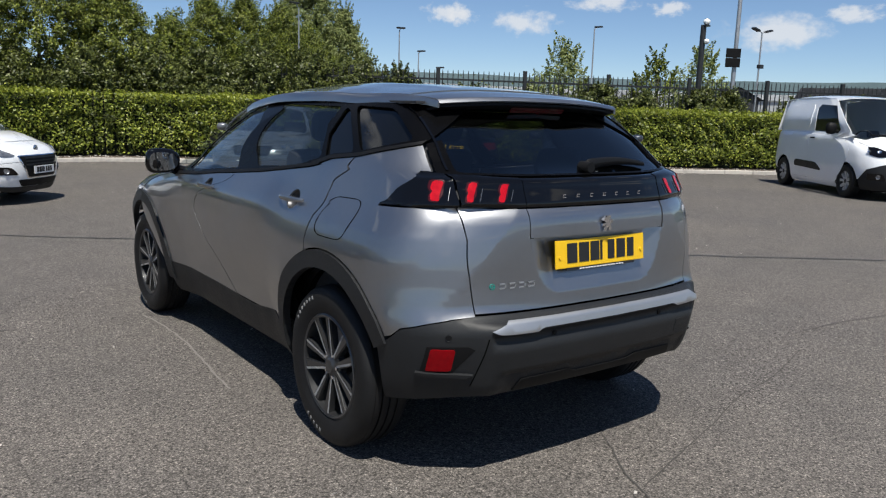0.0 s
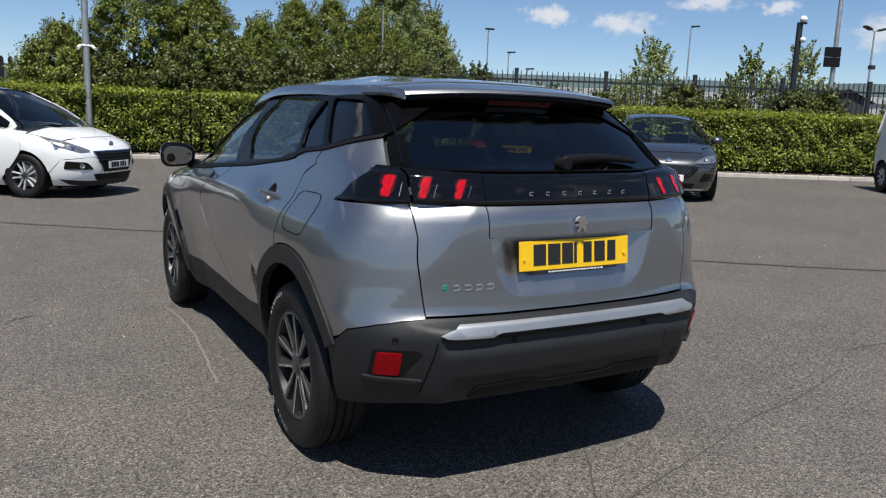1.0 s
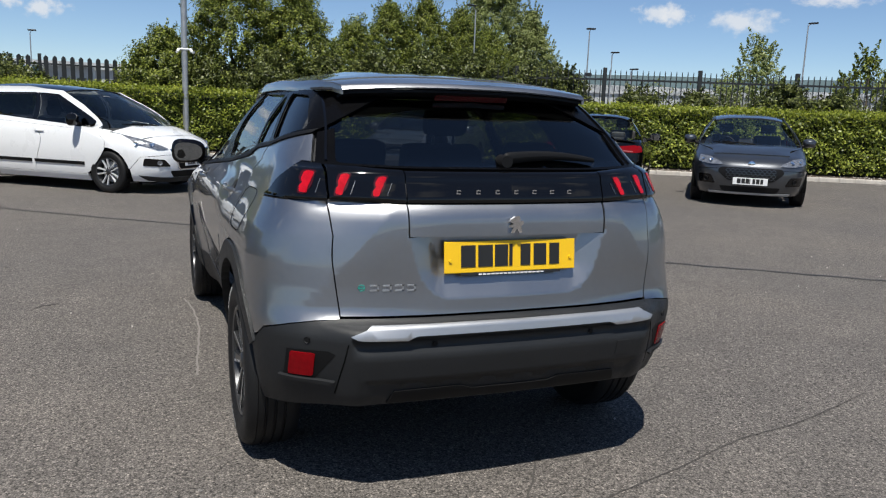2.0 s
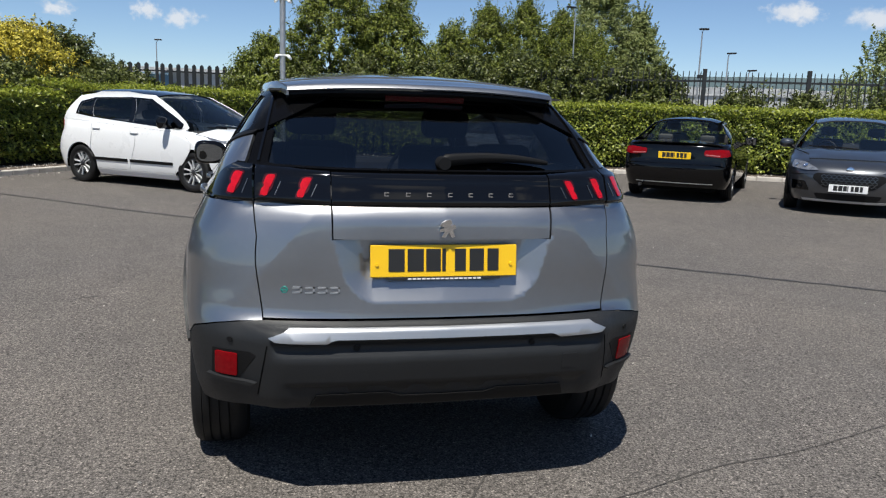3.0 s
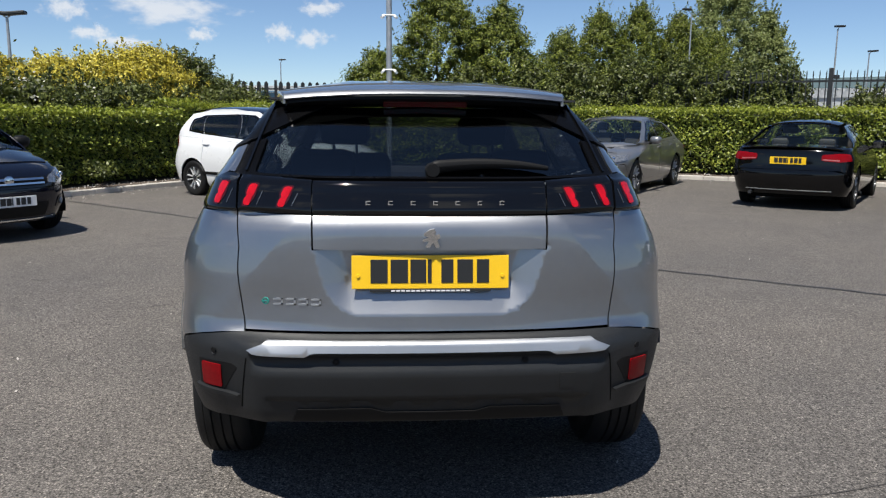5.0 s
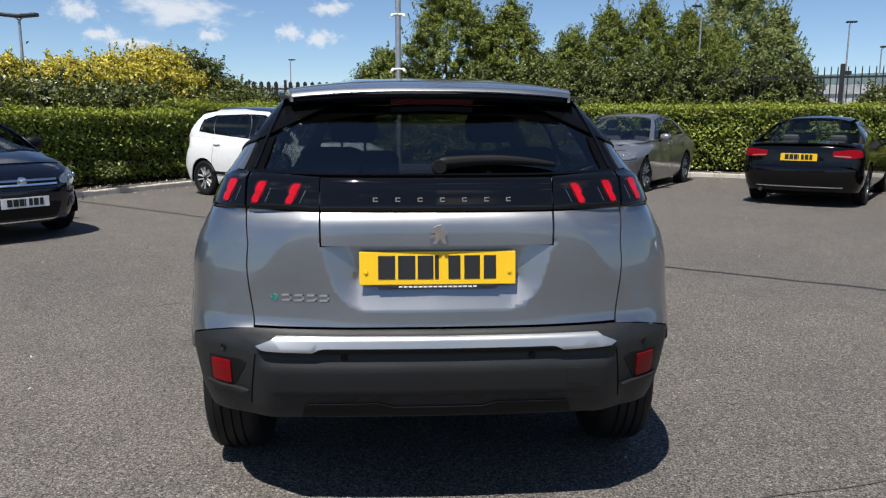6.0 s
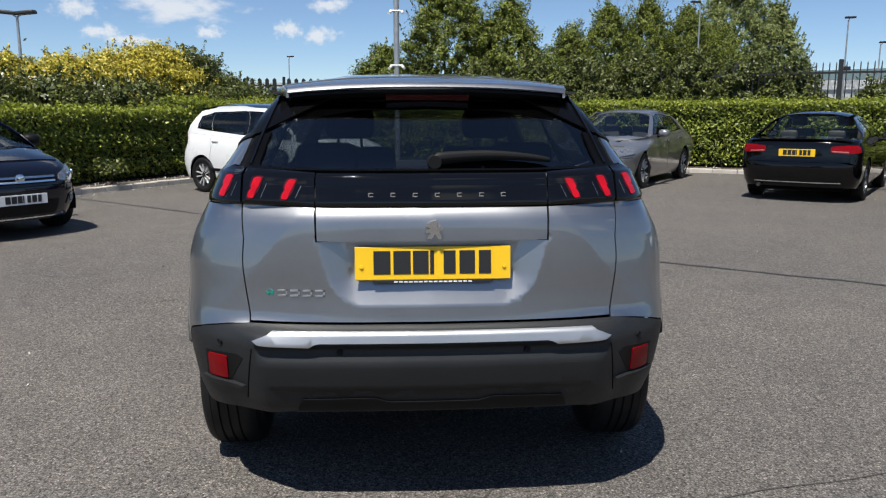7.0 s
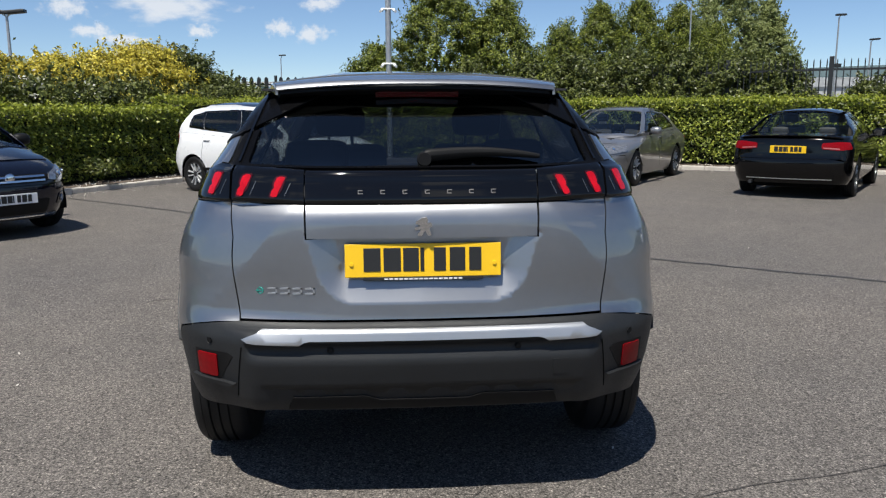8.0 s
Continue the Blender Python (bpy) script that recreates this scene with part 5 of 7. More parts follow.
# arches, sills
for s in (-1, 1):
    for c, a0, a1 in ((.66, -3, 154), (3.266, 4, 183)):
        panel("arch_trim", H, arc(c, .345, .50, a0, a1, 22) + arc(c, .345, .425, a1, a0, 22), PL, car, side=s, off=.010, thick=.035, grid=.04, label="black plastic wheel arch trim")
    panel("sill", H, [("y", 2.80, .24), ("y", 1.13, .24), ("y", 1.14, .38), ("y", 1.25, .45), ("y", 1.55, .415), ("y", 2.0, .43), ("y", 2.79, .435)], PL, car, side=s, off=.002, thick=.04, grid=.06, label="black plastic sill")

# windows
BELT = [("y", .332, 1.293), ("y", .64, 1.230), ("y", 1.0, 1.165), ("y", 1.5, 1.103), ("y", 2.0, 1.058), ("y", 2.5, 1.012), ("y", 2.78, .995)]
side_frame = BELT + [("y", 2.74, 1.08), ("y", 2.48, 1.27), ("y", 2.22, 1.42), ("y", 2.0, 1.462), ("y", 1.4, 1.475), ("y", .9, 1.478), ("y", .47, 1.468)]
panes = [[("y", y, z) for y, z in q] for q in (
    ((2.54, 1.042), (2.40, 1.20), (2.24, 1.32), (2.06, 1.40), (1.86, 1.432), (1.77, 1.102)),
    ((1.54, 1.127), (1.645, 1.436), (1.0, 1.431), (.942, 1.206), (1.21, 1.151)),
    ((.903, 1.214), (.956, 1.424), (.912, 1.42), (.684, 1.243)),
    ((.645, 1.249), (.885, 1.436), (.60, 1.428), (.37, 1.307)))]
for s in (-1, 1):
    fr = panel("window_surround", H, side_frame, M["rubber_trim"], car, side=s, off=.002, thick=.006, grid=.05, holes=panes, label="black window surround")
    for i, q in enumerate(panes):
        cy, cz = sum(a[1] for a in q) / len(q), sum(a[2] for a in q) / len(q)
        big = [("y", cy + (y - cy) * 1.06, cz + (z - cz) * 1.06) for _, y, z in q]
        panel("side_window", H, big, M["window"] if i < 1 else M["rear_side"] if i < 2 else M["dark_window"], fr, side=s, off=-.008, thick=.004, grid=.06).visible_shadow = False
    panel("belt_trim", H, [(k, y, z - .002) for k, y, z in BELT] + [(k, y, z + .012) for k, y, z in BELT[::-1]], M["plastic_d"], fr, side=s, off=.006, grid=.05)

def side_edge(x0, z0, x1, z1, s=1, n=8):
    """Points up one side of the rear screen, even in width and height."""
    return [("x", s * (x0 + (x1 - x0) * k / n), z0 + (z1 - z0) * k / n) for k in range(n + 1)]
glass_hole = [("x", -.35, 1.191), ("x", .35, 1.191)] + side_edge(.598, 1.196, .540, 1.432) + side_edge(.598, 1.196, .540, 1.432, -1)[::-1]
outer = [("x", -.664, 1.190), ("x", -.35, 1.185), ("x", .35, 1.185), ("x", .664, 1.190), ("y", .322, 1.294), ("y", .437, 1.466), ("x", .42, 1.466), ("x", -.42, 1.466), ("l", .437, 1.466), ("l", .322, 1.294)]
gf = panel("tailgate_frame", H, outer, M["rubber_trim"], tail_gate, side=0, off=.002, grid=.04, holes=[glass_hole], label="black tailgate frame")
panel("rear_window", H, [("x", x * 1.03, z + (.012 if z > 1.3 else -.006)) for _, x, z in glass_hole], M["privacy"], gf, side=0, off=-.006, thick=.004, grid=.05).visible_shadow = False
for s in (-1, 1):
    # black band shaped like the spoiler's dark reflection in the glass
    panel("glass_border", H, [("x", .0, 1.437), ("x", .535, 1.437), ("x", .565, 1.378), ("x", .48, 1.366), ("x", .38, 1.382), ("x", .25, 1.402), ("x", .0, 1.408)], M["shell"], gf, side=s, off=-.016, thick=.003, grid=.03, label="black band behind the glass, standing in for the spoiler reflection")
    panel("pillar_strip", H, side_edge(.622, 1.20, .560, 1.44) + side_edge(.630, 1.20, .568, 1.44)[::-1], BL, gf, side=s, off=.008, thick=.010, grid=.04)

# roof, spoiler, screen, bonnet
roof_w = curve_of([(.36, .508), (.6, .558), (1.0, .592), (1.6, .600), (2.0, .585), (2.25, .56)])
roof_z = curve_of([(.30, 1.474), (.36, 1.480), (.5, 1.503), (.8, 1.530), (1.2, 1.545), (1.6, 1.540), (2.0, 1.506), (2.25, 1.466)])
def roof_pt(y, u, dz=0.0):
    w = float(roof_w(y))
    ribs = 0.006 * math.exp(-((abs(u) - .52) / .07) ** 2) * float(step(.5, .9, y))
    return (u * w, y, float(roof_z(y)) - (.030 + .030 * float(step(.42, 1.0, y))) * abs(u) ** 2.6 + ribs + dz)
sheet("roof", (28, 26), lambda a, b: roof_pt(.568 + b * (2.2 - .568), a * 2 - 1), P, car, -.012)
def spoiler_pt(a, b):
    u = a * 2 - 1
    e = .335 + .070 * abs(u) ** 2.2
    b = b ** 2
    y = e + b * (.563 - e)
    return roof_pt(y, u, .004 * (1 - b) - .012 * max(0, 1 - b / .10) ** 2)
sheet("spoiler", (30, 34), spoiler_pt, P, tail_gate, -.008)
def under_pt(a, b):
    u = (a * 2 - 1) * .98
    e = .343 + .070 * abs(u) ** 2.2
    x, y, z = roof_pt(e + b * .11, u)
    return (x, y, z - .022 - b * .046)
sheet("spoiler_underside", (30, 5), under_pt, M["plastic_d"], tail_gate, -.01)
sheet("high_brake_lamp", (14, 2), lambda a, b: ((a * 2 - 1) * .155, .378 + .012 * b, 1.446 - .020 * b), M["dark_red"], tail_gate, -.006, "dark red high brake lamp")
def cant_pt(a, y, s):
    k = .12 + .88 * float(step(.42, .70, y))
    return (s * (float(roof_w(y)) - .004 + .016 * k * math.sin(a * 1.3)), y, float(roof_z(y)) - .030 - .030 * float(step(.42, 1.0, y)) + .003 - .036 * (.65 + .35 * k) * a ** 1.5)
for s in (-1, 1):
    sheet("cantrail", (6, 30), lambda a, b: cant_pt(a, .405 + b * 1.795, s), P, car, -.01)
sheet("windscreen", (16, 14), lambda a, b: ((a * 2 - 1) * (.72 - .16 * b), 3.06 - .85 * b + .10 * (1 - (a * 2 - 1) ** 2) * (1 - .4 * b), 1.035 + .43 * b - .015 * abs(a * 2 - 1) ** 3), M["window"], car).visible_shadow = False
sheet("bonnet", (16, 16), lambda a, b: ((a * 2 - 1) * (.73 - .06 * b), 3.02 + 1.02 * b - .12 * (a * 2 - 1) ** 2 * b + .09 * (1 - (a * 2 - 1) ** 2) * (1 - b), 1.035 - .12 * b - .05 * b ** 3 - .045 * abs(a * 2 - 1) ** 3), P, car, -.01)

# wheels
for s in (-1, 1):
    for y in (.66, 3.266):
        wheel(car, .780, y, .345, .226, .215, s, 5, M["alloy_grey"], M["alloy_dark"])

# badge, script, plate, wiper, handles, mirrors
for i in range(7):
    x = -.205 + i * .0735
    p0 = H.find("x", x, 1.112)
    c = Vector(H.raw(p0, 1.112))
    b = box(bmesh.new(), c.x - .008, c.x + .008, c.y - .005, c.y, 1.105, 1.1085)
    box(b, c.x - .008, c.x + .008, c.y - .005, c.y, 1.1155, 1.119)
    box(b, c.x - .008, c.x - .0045, c.y - .005, c.y, 1.1085, 1.1155)
    part("chrome_mark", b, M["chrome"], tail_gate)
b = bmesh.new()
OUTLINE = ((-.006, 1.030), (.010, 1.033), (.016, 1.022), (.012, 1.012), (.026, 1.016), (.030, 1.004), (.020, .996), (.028, .972), (.016, .970), (.006, .988), (-.006, .970), (-.020, .972), (-.008, .992), (-.028, .990), (-.026, 1.0), (-.008, 1.004), (-.026, 1.012), (-.022, 1.020))
fr_, bk_ = ([b.verts.new((x, y - .004 * (z - .97) / .06, z)) for x, z in OUTLINE] for y in (-.0560, -.0440))
b.faces.new(fr_)
b.faces.new(bk_[::-1])
for k in range(len(OUTLINE)):
    b.faces.new((fr_[k - 1], bk_[k - 1], bk_[k], fr_[k]))
part("badge", b, M["chrome"], tail_gate, "chrome badge")
for i in range(5):
    x = -.545 + i * .042
    p0 = H.find("x", x, .786)
    c, n = Vector(H.raw(p0, .786)), Vector(H.normal(p0, .786))
    if i == 0:
        b = lathe(bmesh.new(), [(.008, 0), (.0085, .003), (.0115, .003), (.012, 0)], 20, Matrix.Translation(c) @ n.to_track_quat("X", "Z").to_matrix().to_4x4())
        box(b, c.x - .014, c.x + .012, c.y - .004, c.y - .001, .784, .788)
    else:
        b = box(bmesh.new(), c.x - .016, c.x + .016, c.y - .004, c.y, .792, .797)
        box(b, c.x - .016, c.x + .016, c.y - .004, c.y, .775, .780)
        box(b, c.x + .010, c.x + .016, c.y - .004, c.y, .775, .797)
    part("model_mark", b, M["teal"] if i == 0 else M["silver"], tail_gate)
pm = Matrix.Translation((0, -.033, .886)) @ Matrix.Rotation(radians(-6), 4, "X")
pl = number_plate(tail_gate, pm, M["plate_y"], label="yellow rear plate with plain dark bars")
b = box(bmesh.new(), -.20, .20, -.003, .003, -.0655, -.0555, .001, pm)
hd = part("plate_holder", b, M["ink"], pl)
for i in range(16):
    x = -.13 + i * .0165
    part("small_print", box(bmesh.new(), x, x + .012, -.0045, -.003, -.0645, -.0595, 0, pm), M["ink_pale"], hd)
for s in (-1, 1):
    part("plate_screw", tube(bmesh.new(), pm @ Vector((s * .238, -.003, -.012)), pm @ Vector((s * .238, -.008, -.012)), .007, .006, 10), M["plate_y"], pl)

def wiper_pt(a, b, dz=0.0, k=1.0):
    x = .0 + a * .415
    z = 1.222 + .020 * math.sin(a * 2.6) - .014 * a
    r = (.015 * (1 - a) ** .7 + .008) * min(1, a * 14 + .35) * k
    p0 = H.find("x", max(x, .001), z)
    y = float(H.raw(p0, z)[1]) - .022 + .006 * a
    t = b * 2 * math.pi
    return (x, y - .6 * r * math.cos(t), z + dz + r * math.sin(t))
wp = sheet("rear_wiper", (24, 12), wiper_pt, M["plastic_d"], tail_gate)
sheet("wiper_blade", (20, 8), lambda a, b: Vector(wiper_pt(.06 + a * .94, b, -.026, .5)) + Vector((0, .014, 0)), M["rubber"], wp)
part("wiper_pivot", tube(bmesh.new(), (.012, .115, 1.212), (.012, .060, 1.214), .026, .022, 18), M["plastic_d"], wp, smooth=True)

for s in (-1, 1):
    for y, z in HANDLES:
        def bowl(a, b):
            yy, zz = y + .052 * b * math.cos(2 * math.pi * a), z + .045 * b * math.sin(2 * math.pi * a)
            p0 = H.find("y", yy, zz)
            c, n = H.raw(p0, zz), H.normal(p0, zz)
            c = c - n * (.004 + .026 * (1 - b ** 4))
            return (s * c[0], c[1], c[2])
        # dark metal instead of body paint, colouring in the shade of the cup
        sheet("handle_cup", (20, 6), bowl, M["alloy_dark"], car)
        c = Vector(H.raw(H.find("y", y, z), z))
        b = bmesh.new()
        for k in range(13):
            u = -1 + k / 6
            yy = y + u * .112
            out = .030 - .022 * u ** 4
            r = .012 * (1 - .35 * u ** 4)
            cx = float(H.raw(H.find("y", yy, z), z)[0]) + out
            ring_ = [b.verts.new((s * (cx + .55 * r * math.cos(q)), yy, z + .004 + r * math.sin(q))) for q in np.linspace(0, 2 * math.pi, 11)[:-1]]
            if k:
                for m_ in range(10):
                    b.faces.new((last[m_], last[(m_ + 1) % 10], ring_[(m_ + 1) % 10], ring_[m_]))
            else:
                b.faces.new(ring_)
            last = ring_
        b.faces.new(last[::-1])
        part("door_handle", b, P, car, smooth=True)
    mr = thing("door_mirror", "", "")
    mr.parent = car
    mr.matrix_basis = Matrix.Translation((s * .935, 2.66, 1.078))
    b = bmesh.new()
    bmesh.ops.create_uvsphere(b, u_segments=24, v_segments=14, radius=1)
    for v in b.verts:
        v.co = Vector((math.copysign(abs(v.co.x) ** .65, v.co.x) * .102, (v.co.y * .10 if v.co.y > 0 else v.co.y * .035), math.copysign(abs(v.co.z) ** .7, v.co.z) * (.074 + .012 * s * v.co.x)))
    part("mirror_housing", b, BL, mr, smooth=True)
    b = bmesh.new()
    bmesh.ops.create_circle(b, cap_ends=True, segments=28, radius=1)
    for v in b.verts:
        v.co = Vector((math.copysign(abs(v.co.x) ** .7, v.co.x) * .083, -.0375, math.copysign(abs(v.co.y) ** .75, v.co.y) * (.055 + .01 * s * v.co.x)))
    part("mirror_pane", b, M["mirror"], mr).rotation_euler = (radians(4), 0, radians(s * 7))
    part("mirror_foot", tube(bmesh.new(), (-s * .07, .02, -.05), (-s * .17, .05, -.085), .03, .04, 10), M["plastic_d"], mr)

# fuel flap outline
flap = [("y", .684, 1.065), ("y", .505, 1.070), ("y", .476, 1.050), ("y", .528, .912), ("y", .570, .900), ("y", .722, .900), ("y", .768, .922), ("y", .748, 1.005)]
cz = .985
ring = H.path(flap, -1)
cx_ = sum(p[0] for p in ring) / len(ring)
panel("fuel_flap_gap", H, rounded(ring, .05), M["shell"], car, side=-1, off=.0012, thick=.001, grid=.03, flat=True, holes=[[(cx_ + (p - cx_) * .968, cz + (z - cz) * .958) for p, z in ring]])

# cabin
part("dashboard", box(bmesh.new(), -.66, .66, 2.60, 2.98, .78, 1.05, .05), M["seat"], car, smooth=True)
part("parcel_shelf", box(bmesh.new(), -.58, .58, .16, .70, 1.07, 1.09, .005), M["seat"], car)
part("cabin_floor", box(bmesh.new(), -.66, .66, .1, 3.0, .36, .42), M["seat"], car)
for s in (-1, 1):
    part("door_lining", box(bmesh.new(), s * .74 - .02, s * .74 + .02, .4, 2.8, .42, 1.0, .01), M["seat"], car)
    seat(car, s * .36, 1.75, .62, .48, .60, M["seat"], .26)
    seat(car, s * .40, .82, .62, .50, .46, M["seat"], .30)
seat(car, 0, .80, .62, .30, .44, M["seat"], .30, False)
part("steering_wheel", lathe(bmesh.new(), [(.165, -.012), (.18, 0), (.165, .012), (.15, 0), (.165, -.012)], 26, Matrix.Translation((.36, 2.45, .98)) @ Matrix.Rotation(radians(65), 4, "Z") @ Matrix.Rotation(radians(20), 4, "Y")), M["plastic_d"], car, smooth=True)
# pillar trim, carried across the quarter window to block daylight from the side
for s in (-1, 1):
    panel("pillar_lining", H, [("y", .345, 1.215), ("y", .70, 1.18), ("y", .93, 1.18), ("y", .97, 1.475), ("y", .47, 1.475)] + side_edge(.612, 1.21, .556, 1.43)[::-1], M["seat"], car, side=s, off=-.022, thick=.01, grid=.06, label="dark trim inside the rear pillar, also blanking the quarter window")
part("headliner", box(bmesh.new(), -.585, .585, .47, 2.1, 1.452, 1.46), M["seat"], car)


# ---- the other parked vehicles ----
def vehicle(name, label, heading, place, anchor, sp):
    """A parked vehicle. Locally its tail is at y = 0 and it looks along y; anchor is the local point that stands at place."""
    turn = Matrix.Rotation(math.atan2(heading[1], heading[0]) - math.pi / 2, 4, "Z")
    off = turn @ Vector((anchor[0], anchor[1], 0))
    v = thing(name, label, "van" if "van" in name else "car", Matrix.Translation((place[0] - off.x * sp.get("scale", 1), place[1] - off.y * sp.get("scale", 1), 0)) @ turn @ Matrix.Scale(sp.get("scale", 1), 4))
    w, L, belt, top = sp["w"], sp["L"], sp["belt"], sp["top"]
    col, lowcol = M[sp["paint"]], M[sp.get("bumper", sp["paint"])]
    pf, pb = sp.get("prof", A_), F_
    yb, zb_, wb_ = sp["windscreen"]
    yq, zq, wq = sp["rear_screen"]
    ry0, ry1, rz, rw = sp["roof"]
    nose = [q for q in sp["nose"] if q[0] < zb_ - .01] + [(zb_ + .02, yb + .42), (zb_ + .06, yb + .38), (rz, ry1 + .42)]
    tail = [q for q in sp["tail"] if q[0] < sp["tail_top"] - .01] + [(zq + .02, yq - .22), (rz, ry0 - .25)]
    if sp.get("blind"):
        tail = sp["tail"]
    b = Body(width=[(.16, .88 * w), (.28, .955 * w), (.45, .985 * w), (.65, w), (.80, .992 * w), (belt - .02, .955 * w), (belt + .06, .92 * w), (belt + .22, sp.get("mid", .84) * w), (top, sp.get("tw", .70) * w)],
             tail=tail, nose=nose, rear=[(.3, pf), (.31, pf)], front=[(.3, pb), (.31, pb)])
    ar, af, R = sp["ar"], sp["af"], sp["R"]
    rg = sp.get("gap", .05)
    s0, z0 = sp.get("sill", .24), sp.get("sill", .24) + .04
    # dark inside
    part("underbody", box(bmesh.new(), -w * .72, w * .72, .25, L - .3, .17, .32, .03), M["shell"], v)
    part("cabin_floor", box(bmesh.new(), -w * .78, w * .78, .35, L - 1.0, .32, .40), M["seat"], v)
    for s in (-1, 1):
        for c in (ar, af):
            q = bmesh.new()
            lathe(q, [(R + .05, w * .55), (R + .05, w * .965)], 30, Matrix.Translation((0, c, R)))
            lathe(q, [(.03, w * .55), (R + .05, w * .55)], 30, Matrix.Translation((0, c, R)))
            for f in [f for f in q.faces if f.calc_center_median().z < .22]:
                q.faces.remove(f)
            if s < 0:
                bmesh.ops.scale(q, vec=(-1, 1, 1), verts=q.verts)
            part("arch_liner", q, M["shell"], v)
            wheel(v, w - .115, c, R, sp["rim"], .2, s, sp.get("spokes", 5), M[sp.get("wheel", "alloy")], M["alloy_dark"], sp.get("twin", True))
    # flanks
    ra = R + rg
    def bz(y):
        return float(curve_of(sp["beltline"])(y))
    front_end, rear_end = sp["front_end"], sp["rear_end"]
    seams = sp["seams"]
    def arch(c, a0, a1, r=ra):
        return arc(c, R, r, a0, a1, 12)
    lowa = math.degrees(math.asin((z0 - R) / ra)) + 3
    for s in (-1, 1):
        y0 = seams[0]
        qz = rear_end
        quarter_ = [("y", qz[0], qz[1])] + [("y", y, bz(y)) for y in np.linspace(qz[0] + .04, y0 - .004, 5)] + [("y", y0 - .004, max(z0, R + .02))]
        if y0 - .004 < ar + ra:
            a0 = math.degrees(math.acos(min(1, max(-1, (y0 - .004 - ar) / ra))))
            quarter_[-1] = ("y", y0 - .004, R + ra * math.sin(radians(a0)) + .002)
            quarter_ += arch(ar, a0 + 1, 180 - 8)
        else:
            quarter_[-1] = ("y", y0 - .004, z0)
            quarter_ += [("y", ar + ra * math.cos(radians(lowa)), z0)] + arch(ar, lowa, 180 - 8)
        quarter_ += [("y", max(ar - ra - .06, .1), R + .10), ("y", qz[0] * .55 + .07, .58)]
        panel("quarter_panel", b, quarter_, col, v, side=s, grid=.09)
        for i, (y1, y2) in enumerate(zip(seams, seams[1:])):
            if y1 < ar + ra:
                a0 = math.degrees(math.acos((y1 + .004 - ar) / ra))
                low_edge = [("y", y2 - .004, z0), ("y", ar + ra * math.cos(radians(lowa)) + .003, z0)] + arch(ar, lowa, a0, ra + .003)
            else:
                low_edge = [("y", y2 - .004, z0), ("y", y1 + .004, z0)]
            dp = panel("rear_door" if i < len(seams) - 2 else "front_door", b, low_edge + [("y", y, bz(y)) for y in np.linspace(y1 + .004, y2 - .004, 6)], col, v, side=s, grid=.09)
            if sp.get("strip"):
                panel("rubbing_strip", b, [("y", y1 + .03, .42), ("y", y2 - .03, .42), ("y", y2 - .03, .47), ("y", y1 + .03, .47)], M["plastic_d"], dp, side=s, off=.012, grid=.15)
            if i == len(seams) - 2 or not sp.get("blind"):
                hy, hz = y1 + .14, bz(y1) - .10
                c = b.raw(b.find("y", hy, hz), hz)
                part("door_handle", box(bmesh.new(), s * (c[0] + .012) - .014, s * (c[0] + .012) + .014, hy - .09, hy + .09, hz - .014, hz + .014, .01), M[sp.get("handle", sp["paint"])], dp, smooth=True)
        ye = seams[-1]
        fend = [("y", ye + .004, z0), ("y", ye + .004, bz(ye))] + [("y", y, bz(y)) for y in np.linspace(ye + .1, front_end[0], 5)] + [("y", front_end[0] + .043, .588), ("y", af + ra + .006, R + .07)] + arch(af, 10, 180 - lowa) + [("y", af - ra * math.cos(radians(lowa)), z0)]
        panel("front_fender", b, fend, col, v, side=s, grid=.09)
        panel("sill", b, [("y", ar + ra, s0 - .07), ("y", af - ra, s0 - .07), ("y", af - ra + .01, z0 - .004), ("y", ar + ra - .01, z0 - .004)], M["plastic_d"] if sp.get("dark_sill", True) else col, v, side=s, off=.0, thick=.03, grid=.15)
        if sp.get("arch_trim"):
            for c in (ar, af):
                panel("arch_trim", b, arch(c, 8, 172, ra + .05) + arch(c, 172, 8, ra - .02), M["plastic"], v, side=s, off=.008, grid=.08)
    # ends
    zb, zt = sp["rear_bumper"], sp["tail_top"]
    e0, f0 = max(ar - ra - .01, .09), min(af + ra + .01, L - .09)
    ym = rear_end[0] * .55 + .06
    rb = panel("rear_bumper", b, [("l", e0, R + .06), ("l", e0, .22), ("x", -w * .6, .24), ("x", w * .6, .24), ("y", e0, .22), ("y", e0, R + .06), ("y", ym, .575), ("x", w * .7, zb), ("x", -w * .7, zb), ("l", ym, .575)], lowcol, v, side=0, grid=.09, thick=.03)
    tp = panel("boot_lid", b, [("x", -w * .80, zb + .006), ("x", w * .80, zb + .006), ("x", w * .80, zt), ("x", -w * .80, zt)], col, v, side=0, grid=.09)
    for s in (-1, 1):
        panel("tail_corner", b, [("x", w * .805, zb + .006), ("y", ym, .585), ("y", rear_end[0], rear_end[1]), ("x", w * .805, zt)], col, v, side=s, grid=.08)
        rl = panel("rear_lamp", b, sp["rear_lamp"], M["red_lens"], v, side=s, off=.006, thick=.02, grid=.06, round_by=.03, label="red rear lamp")
        lz = min(q[2] for q in sp["rear_lamp"])
        xa, xb = sorted([q[1] for q in sp["rear_lamp"] if q[0] == "x"])[0::max(1, len([q for q in sp["rear_lamp"] if q[0] == "x"]) - 1)][:2]
        if xb - xa > .1:
            panel("lamp_strip", b, [("x", xa + .02, lz + .030), ("x", xb, lz + .015), ("x", xb, lz + .033), ("x", xa + .02, lz + .045)], M["lens_pink"], rl, side=s, off=.009, thick=.004, grid=.06)
